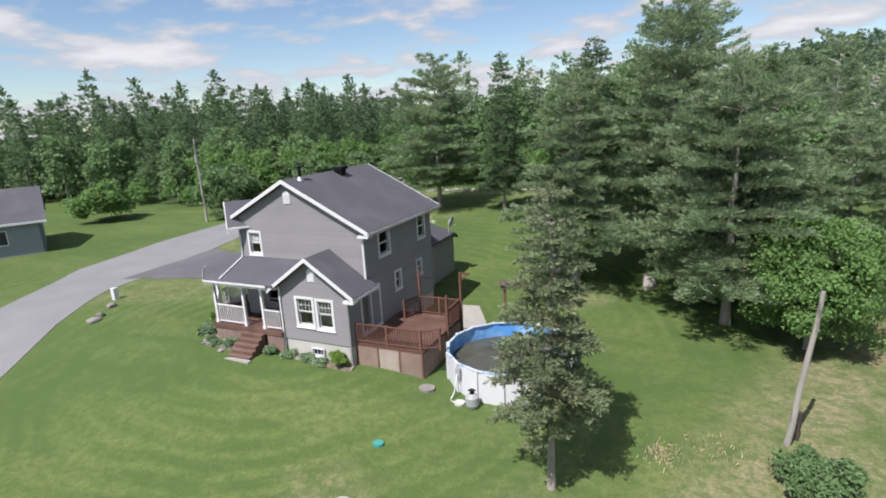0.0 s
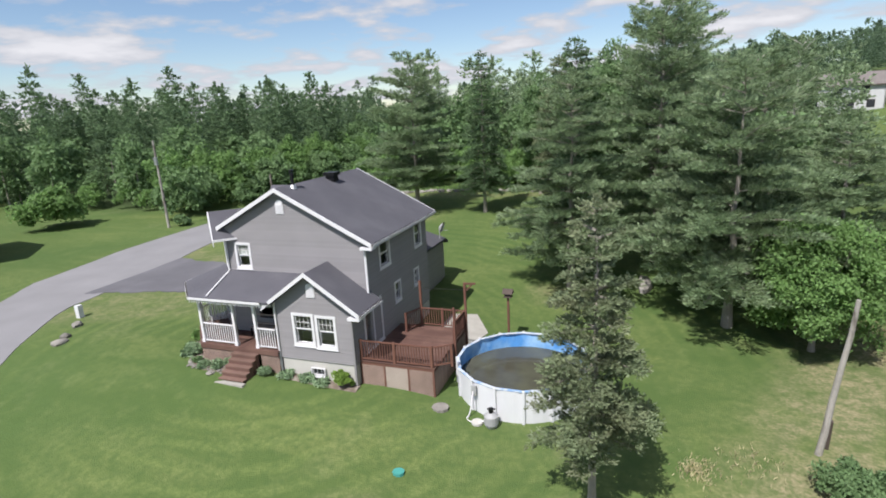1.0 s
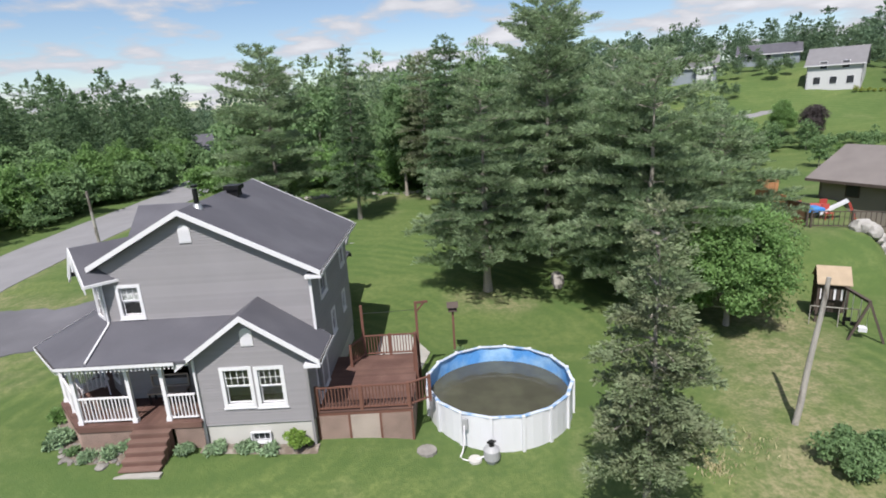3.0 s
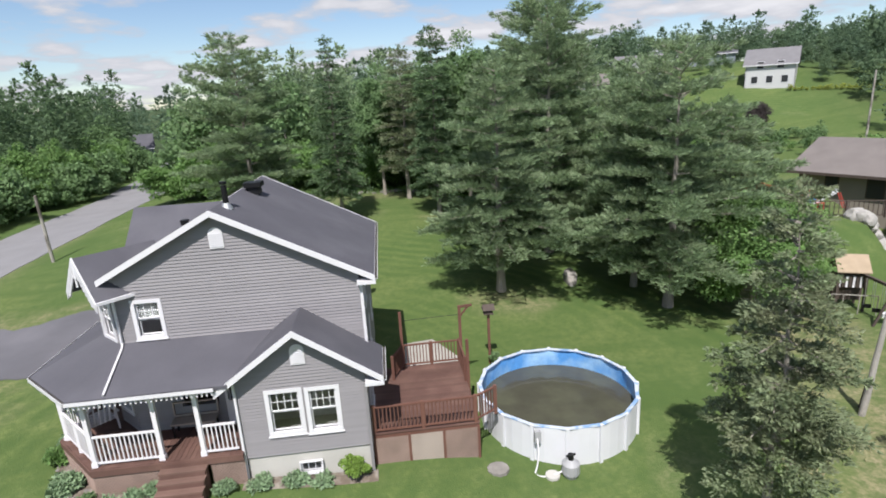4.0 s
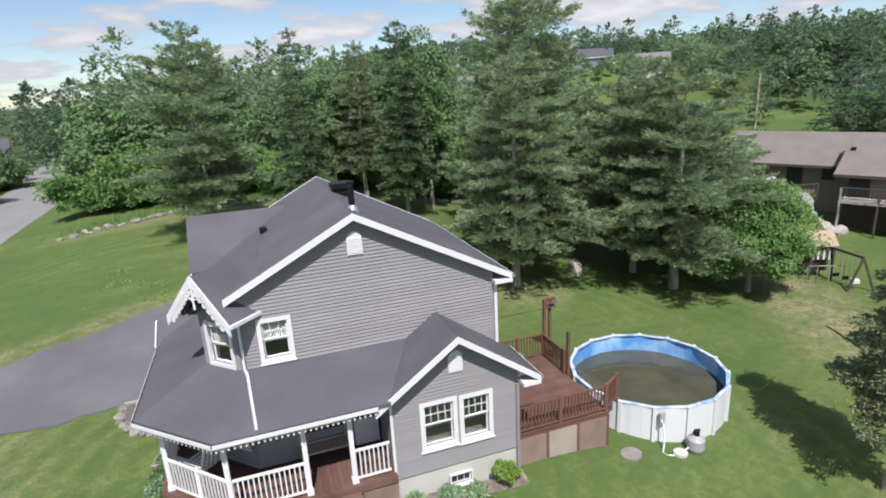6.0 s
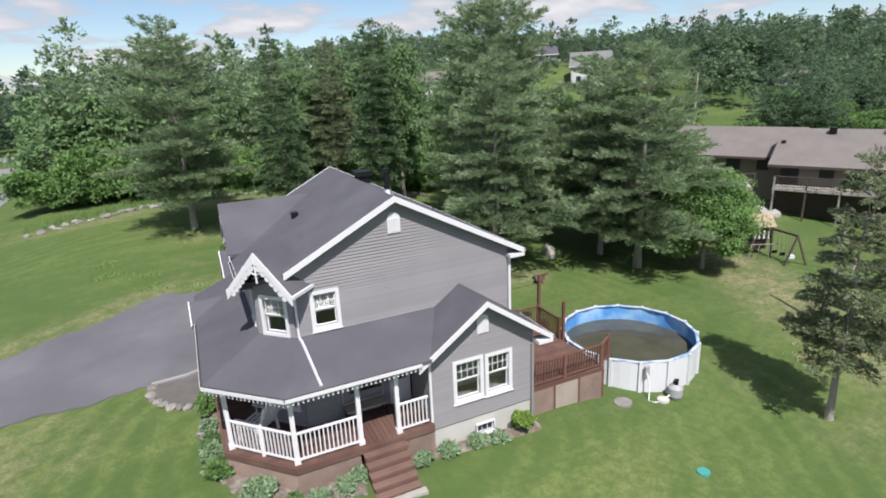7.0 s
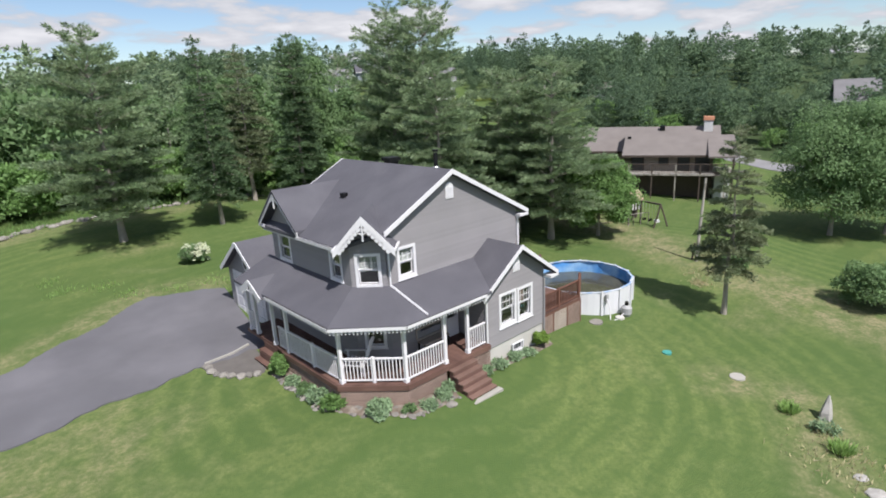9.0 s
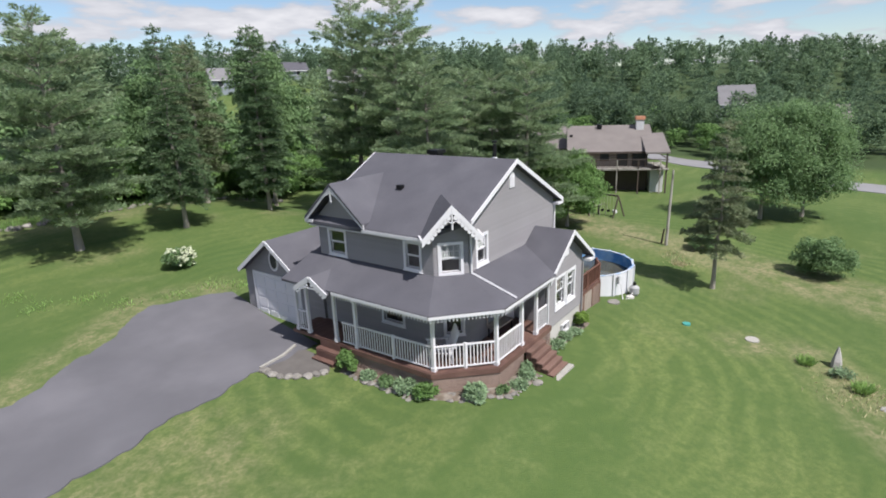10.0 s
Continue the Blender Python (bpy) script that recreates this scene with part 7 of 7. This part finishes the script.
under("wing_base", Mesh().box(hl + 0.2, hl + 1.5, -1.0, 3.0, -0.8, 2.0), FARWHITE, nb)

# fence, terrace and toys at the neighbour's left end
dark = thing("fence_panel", (26.9, 17.4, gz(26.9, 17.4)), "dark framed timber screen at the terrace corner", "fence")
for k in range(15):
    y = 16.5 + k * 0.13
    part("board", Mesh().box(26.85, 26.88, y, y + 0.12, gz(26.9, y), gz(26.9, y) + 1.35), CEDARDARK, dark)
for y in (16.42, 18.5):
    part("post", Mesh().box(26.8, 26.92, y - 0.06, y + 0.06, gz(26.9, y) - 0.3, gz(26.9, y) + 1.5), BROWNWALL, dark)
part("top_rail", Mesh().beam((26.86, 16.42, gz(26.9, 16.4) + 1.42), (26.86, 18.5, gz(26.9, 18.5) + 1.42), 0.14, 0.07), BROWNWALL, dark)
fence = thing("cedar_fence", (26.8, 20, gz(26.8, 20)), "orange cedar board fence round the neighbour's terrace", "fence")
for (ax, ay), (bx, by) in (((26.85, 18.6), (26.8, 20.0)), ((26.8, 20.0), (28.7, 25.4)), ((28.7, 25.4), (30.2, 25.0))):
    k = int(math.hypot(bx - ax, by - ay) / 0.16)
    for i in range(k):
        f = (i + 0.5) / k
        x, y = ax + (bx - ax) * f, ay + (by - ay) * f
        piece("fence_board", Mesh().box(-0.07, 0.07, -0.012, 0.012, 0, 1.6).data("fence_board", CEDAR) if i == 0 else last, fence, x, y, gz(x, y), math.atan2(by - ay, bx - ax))
        if i == 0:
            last = fence.children[-1].data
rail = thing("terrace_railing", (28.6, 15.9, gz(28.6, 15.9)), "dark timber terrace railing by the neighbour's house", "railing")
railing((27.05, 16.3), (31.0, 14.9), gz(28.3, 16.2), rail, BROWNWALL, 0.25, 1.0, mids=(0.0, 0.5, 1.0))
tb = thing("patio_table", (29.2, 19.0, gz(29.2, 19.0)), "red plastic patio table with chairs on the terrace", "table")
part("top", Mesh().tube((29.2, 19.0, gz(29.2, 19.0) + 0.7), (29.2, 19.0, gz(29.2, 19.0) + 0.75), 0.6, n=18), REDPLASTIC, tb)
part("foot", Mesh().tube((29.2, 19.0, gz(29.2, 19.0)), (29.2, 19.0, gz(29.2, 19.0) + 0.7), 0.06), GREYMETAL, tb)
for k in range(3):
    x, y = 29.2 + 1.0 * math.cos(k * 2.1 + 2.6), 19.0 + 1.0 * math.sin(k * 2.1 + 2.6)
    g0 = gz(x, y)
    c = thing("garden_chair", (x, y, g0), "red plastic garden chair on the terrace", "chair", "terrace chairs")
    part("seat", Mesh().box(x - 0.25, x + 0.25, y - 0.25, y + 0.25, g0 + 0.4, g0 + 0.45), REDPLASTIC, c)
    part("backrest", Mesh().box(x - 0.25, x + 0.25, y + 0.22, y + 0.27, g0 + 0.45, g0 + 0.95), REDPLASTIC, c)
    for sx in (-0.22, 0.22):
        for sy in (-0.22, 0.22):
            part("leg", Mesh().box(x + sx - 0.02, x + sx + 0.02, y + sy - 0.02, y + sy + 0.02, g0, g0 + 0.4), REDPLASTIC, c)

g0 = gz(28.4, 18.6)
cover = thing("play_table", (28.4, 18.6, g0), "low children's table under a blue plastic cover", "table")
m = Mesh()
for a, zz in ((1.0, 0.45), (1.0, 0.68), (0.8, 0.76)):
    m.v += [(28.4 + a * x, 18.6 + a * y, g0 + zz) for x, y in ((-0.75, -0.45), (0.75, -0.45), (0.75, 0.45), (-0.75, 0.45))]
m.f = [(a + k, a + (k + 1) % 4, a + 4 + (k + 1) % 4, a + 4 + k) for a in (0, 4) for k in range(4)] + [(8, 9, 10, 11), (3, 2, 1, 0)]
part("cover", m, BLUETARP, cover, "blue plastic cover")
for x in (-0.6, 0.6):
    for y in (-0.35, 0.35):
        part("leg", Mesh().box(28.37 + x, 28.43 + x, 18.57 + y, 18.63 + y, g0, g0 + 0.46), GREYMETAL, cover)
slide = thing("slide", (29.6, 18.0, gz(29.6, 18.0)), "white plastic toddler slide on the terrace", "slide")
g0 = gz(29.6, 18.0)
part("chute", Mesh().beam((28.9, 18.3, g0 + 0.25), (30.2, 17.7, g0 + 1.15), 0.45, 0.05).beam((28.8, 18.1, g0 + 0.32), (30.1, 17.5, g0 + 1.22), 0.05, 0.16).beam((29.0, 18.5, g0 + 0.32), (30.3, 17.9, g0 + 1.22), 0.05, 0.16), POOLWHITE, slide)
for a in (-0.2, 0.2):
    part("ladder", Mesh().beam((30.25 + a * 0.4, 17.68 + a, g0 + 1.15), (30.65 + a * 0.4, 17.5 + a, g0), 0.06, 0.06), REDPLASTIC, slide)

# rocks and road by the neighbour's house
for k in range(30):
    f = rr.random()
    stone(rr, 29.2 + 2.6 * f + rr.normal(0, 0.3), 15.3 - 1.6 * f + rr.normal(0, 0.3), rr.uniform(0.5, 0.95), flat=0.7, name="terrace_rock", label="pale rock banked up beside the raised balcony", group="terrace rocks", mat=PALEROCK)
LANE = [(40, 118), (52, 108), (62, 102), (72, 97), (82, 90)]
sheet("hill_lane", [(x, y + 2.2) for x, y in LANE], [(x, y - 2.2) for x, y in LANE], ROADMAT, "pale gravel lane below the hillside houses", "lane", 0.08, 40)
sheet("hill_road", [(x - 2.6, y) for x, y in HILL_ROAD], [(x + 2.6, y) for x, y in HILL_ROAD], ROADMAT, "pale grey road climbing the slope beyond the neighbour", "road", 0.05, 60)

# play tower with swings
play = thing("playset", (23.2, 8.7, gz(23.2, 8.7)), "dark timber play tower with tan gable roof and swings", "playset")
g0 = gz(23.2, 8.7)
turn_ = Matrix.Rotation(radians(-25), 4, "Z") @ Matrix.Diagonal((0.82, 0.82, 0.92, 1.0))
at_ = lambda x, y, z: tuple(Vector((23.2, 8.7, g0)) + turn_ @ Vector((x, y, z)))


def bar(name, a, b, w, h, mat, owner=play, label=""):
    return part(name, Mesh().beam(at_(*a), at_(*b), w, h, up=(0.42, 0.9, 0.05)), mat, owner, label)


for x in (-0.7, 0.7):
    for y in (-0.7, 0.7):
        bar("post", (x, y, -0.2), (x, y, 2.2), 0.11, 0.11, BROWNWALL)
bar("platform", (-0.8, 0, 1.25), (0.8, 0, 1.25), 1.6, 0.1, BROWNWALL)
for y in (-0.72, 0.72):
    bar("rail", (-0.75, y, 1.95), (0.75, y, 1.95), 0.06, 0.08, BROWNWALL)
    for k in range(8):
        bar("slat", (-0.62 + k * 0.177, y, 1.3), (-0.62 + k * 0.177, y, 1.92), 0.09, 0.03, BROWNWALL if k % 2 else PVC)
for x in (-0.72, 0.72):
    bar("rail", (x, -0.75, 1.95), (x, 0.75, 1.95), 0.06, 0.08, BROWNWALL)
    for k in range(8):
        bar("slat", (x, -0.62 + k * 0.177, 1.3), (x, -0.62 + k * 0.177, 1.92), 0.03, 0.09, BROWNWALL)
for e in (-1, 1):
    part("roof_panel", Mesh().slab([at_(*q) for q in ((-0.85, 0, 2.95), (-0.85, e * 0.95, 2.2), (0.85, e * 0.95, 2.2), (0.85, 0, 2.95))][::(1 if e < 0 else -1)], 0.05), TANWOOD, play, "tan roof panel")
    part("gable_board", Mesh().add([at_(e * 0.78, -0.8, 2.24), at_(e * 0.78, 0.8, 2.24), at_(e * 0.78, 0, 2.86), at_(e * 0.72, -0.8, 2.24), at_(e * 0.72, 0.8, 2.24), at_(e * 0.72, 0, 2.86)],
                                   [(0, 1, 2), (5, 4, 3), (0, 3, 4, 1), (1, 4, 5, 2), (2, 5, 3, 0)]), BROWNWALL, play)
# the long beam with its swings, and its legs
E0, E1 = (0.5, -0.75, 2.05), (1.25, -2.9, 2.0)
bar("beam", E0, E1, 0.12, 0.14, BROWNWALL)
for e in (-0.8, 0.8):
    bar("leg", (1.25, -2.9, 1.98), (1.25 + e, -3.05, 0.0), 0.09, 0.09, BROWNWALL)
for f, mat in ((0.25, BLACKMETAL), (0.55, BLACKMETAL), (0.85, POOLWHITE)):
    x, y = E0[0] + (E1[0] - E0[0]) * f, E0[1] + (E1[1] - E0[1]) * f
    sw = bar("swing", (x - 0.2, y, 0.5), (x + 0.2, y, 0.5), 0.2, 0.04 if mat is BLACKMETAL else 0.3, mat)
    for e in (-0.18, 0.18):
        part("chain", Mesh().tube(at_(x + e, y, 0.5), at_(x + e, y, 2.0), 0.012, n=5), GREYMETAL, sw)
# a low trapeze bar on thin pale poles in front of the tower
bar("trapeze_bar", (-1.1, -1.25, 1.05), (1.2, -1.25, 1.05), 0.04, 0.04, POLEWOOD)
for x in (-1.1, -0.5, 0.3, 1.2):
    bar("trapeze_leg", (x, -1.25, 0.0), (x, -1.25, 1.05), 0.035, 0.035, POLEWOOD)

up = thing("utility_pole", (52.5, 39.5, gz(52.5, 39.5)), "thin grey utility pole on the slope beyond the neighbour", "utility pole")
part("shaft", Mesh().tube((52.5, 39.5, gz(52.5, 39.5) - 0.3), (53.2, 40.2, 10.9), 0.13, 0.09, 10), POLEWOOD, up)

# houses further off
block_house("far_house", -44.6, 6.9, 60, 11, 9, -0.3, 3.3, 5.8, FARGREY, SHINGLE, "blue grey house with dark roof on the next lot", [(0.25, 1.2, 1.6, 1.2), (0.7, 1.2, 1.2, 1.2)])


def hill_house(x, y, turn, w, d, h1, h2, wm, rm, label, wins):
    ob = block_house("far_house", 0, 0, 0, w, d, -1.5, h1, h2, wm, rm, label, wins)
    ob.matrix_basis = pose(x, y, gz(x, y), 0, 0, turn)
    return ob


WIN3 = [(0.2, 1.0, 1.2, 1.4), (0.5, 1.0, 1.2, 1.4), (0.8, 1.0, 1.2, 1.4)]
ha = hill_house(68, 126, -25, 11, 8, 3.0, 5.8, FARGREY, GREYROOF, "grey house with grey roof and white front gable on the hillside", WIN3[:1])
under("front_gable", Mesh().add([(1.0, -1.4, -1.5), (4.6, -1.4, -1.5), (4.6, -1.4, 3.2), (2.8, -1.4, 5.2), (1.0, -1.4, 3.2), (1.0, 0.0, -1.5), (4.6, 0.0, -1.5), (4.6, 0.0, 3.2), (2.8, 0.0, 5.2), (1.0, 0.0, 3.2)],
                                [(0, 1, 2, 3, 4), (0, 5, 6, 1), (1, 6, 7, 2), (4, 9, 5, 0)]), FARWHITE, ha, "white front gable")
for e in (-1, 1):
    under("gable_roof", Mesh().slab([(2.8, -1.8, 5.4), (2.8 + e * 2.2, -1.8, 2.95), (2.8 + e * 2.2, 2.4, 2.95), (2.8, 3.2, 5.4)][::(1 if e > 0 else -1)], 0.15), GREYROOF, ha)
for u in (2.0, 3.0):
    under("gable_window", Mesh().box(u, u + 0.7, -1.46, -1.4, 0.9, 2.3), SATIN, ha)
hill_house(50, 116.5, -16, 11, 9, 5.5, 7.8, FARWHITE, BROWNROOF, "tall white house with brown roof below the lane", WIN3 + [(0.3, 3.8, 1.2, 1.3), (0.7, 3.8, 1.2, 1.3)])
hill_house(90, 132, -30, 14, 9, 2.6, 5.0, FARGREY, SHINGLE, "grey blue house with dark roof on the hillside", WIN3)
hill_house(86, 101, -40, 9.5, 9, 5.0, 8.2, FARWHITE, GREYROOF, "tall white house on the hillside", WIN3 + [(0.3, 4.0, 1.2, 1.4), (0.7, 4.0, 1.2, 1.4)])
hill_house(122, 72, -55, 8, 7, 2.6, 4.4, FARWHITE, BROWNROOF, "white gabled house among the far trees", WIN3)
hill_house(94, 8.3, -70, 5.5, 6, 6.9, 9.8, FARWHITE, GREYROOF, "pale gabled house with grey roof among the far trees", WIN3)
hill_house(86, -4, -80, 10, 8, 4.2, 6.6, TAUPE, BROWNROOF, "long low house with brown grey roof among the far trees", WIN3)
hill_house(20, 150, -5, 22, 9, 3.2, 5.0, FARWHITE, BRICK, "long pale building with red roof beyond the woods", WIN3)
hill_house(-58, 118, 20, 14, 9, 3.2, 6.0, FARGREY, SHINGLE, "dark roofed house beside the road", WIN3)
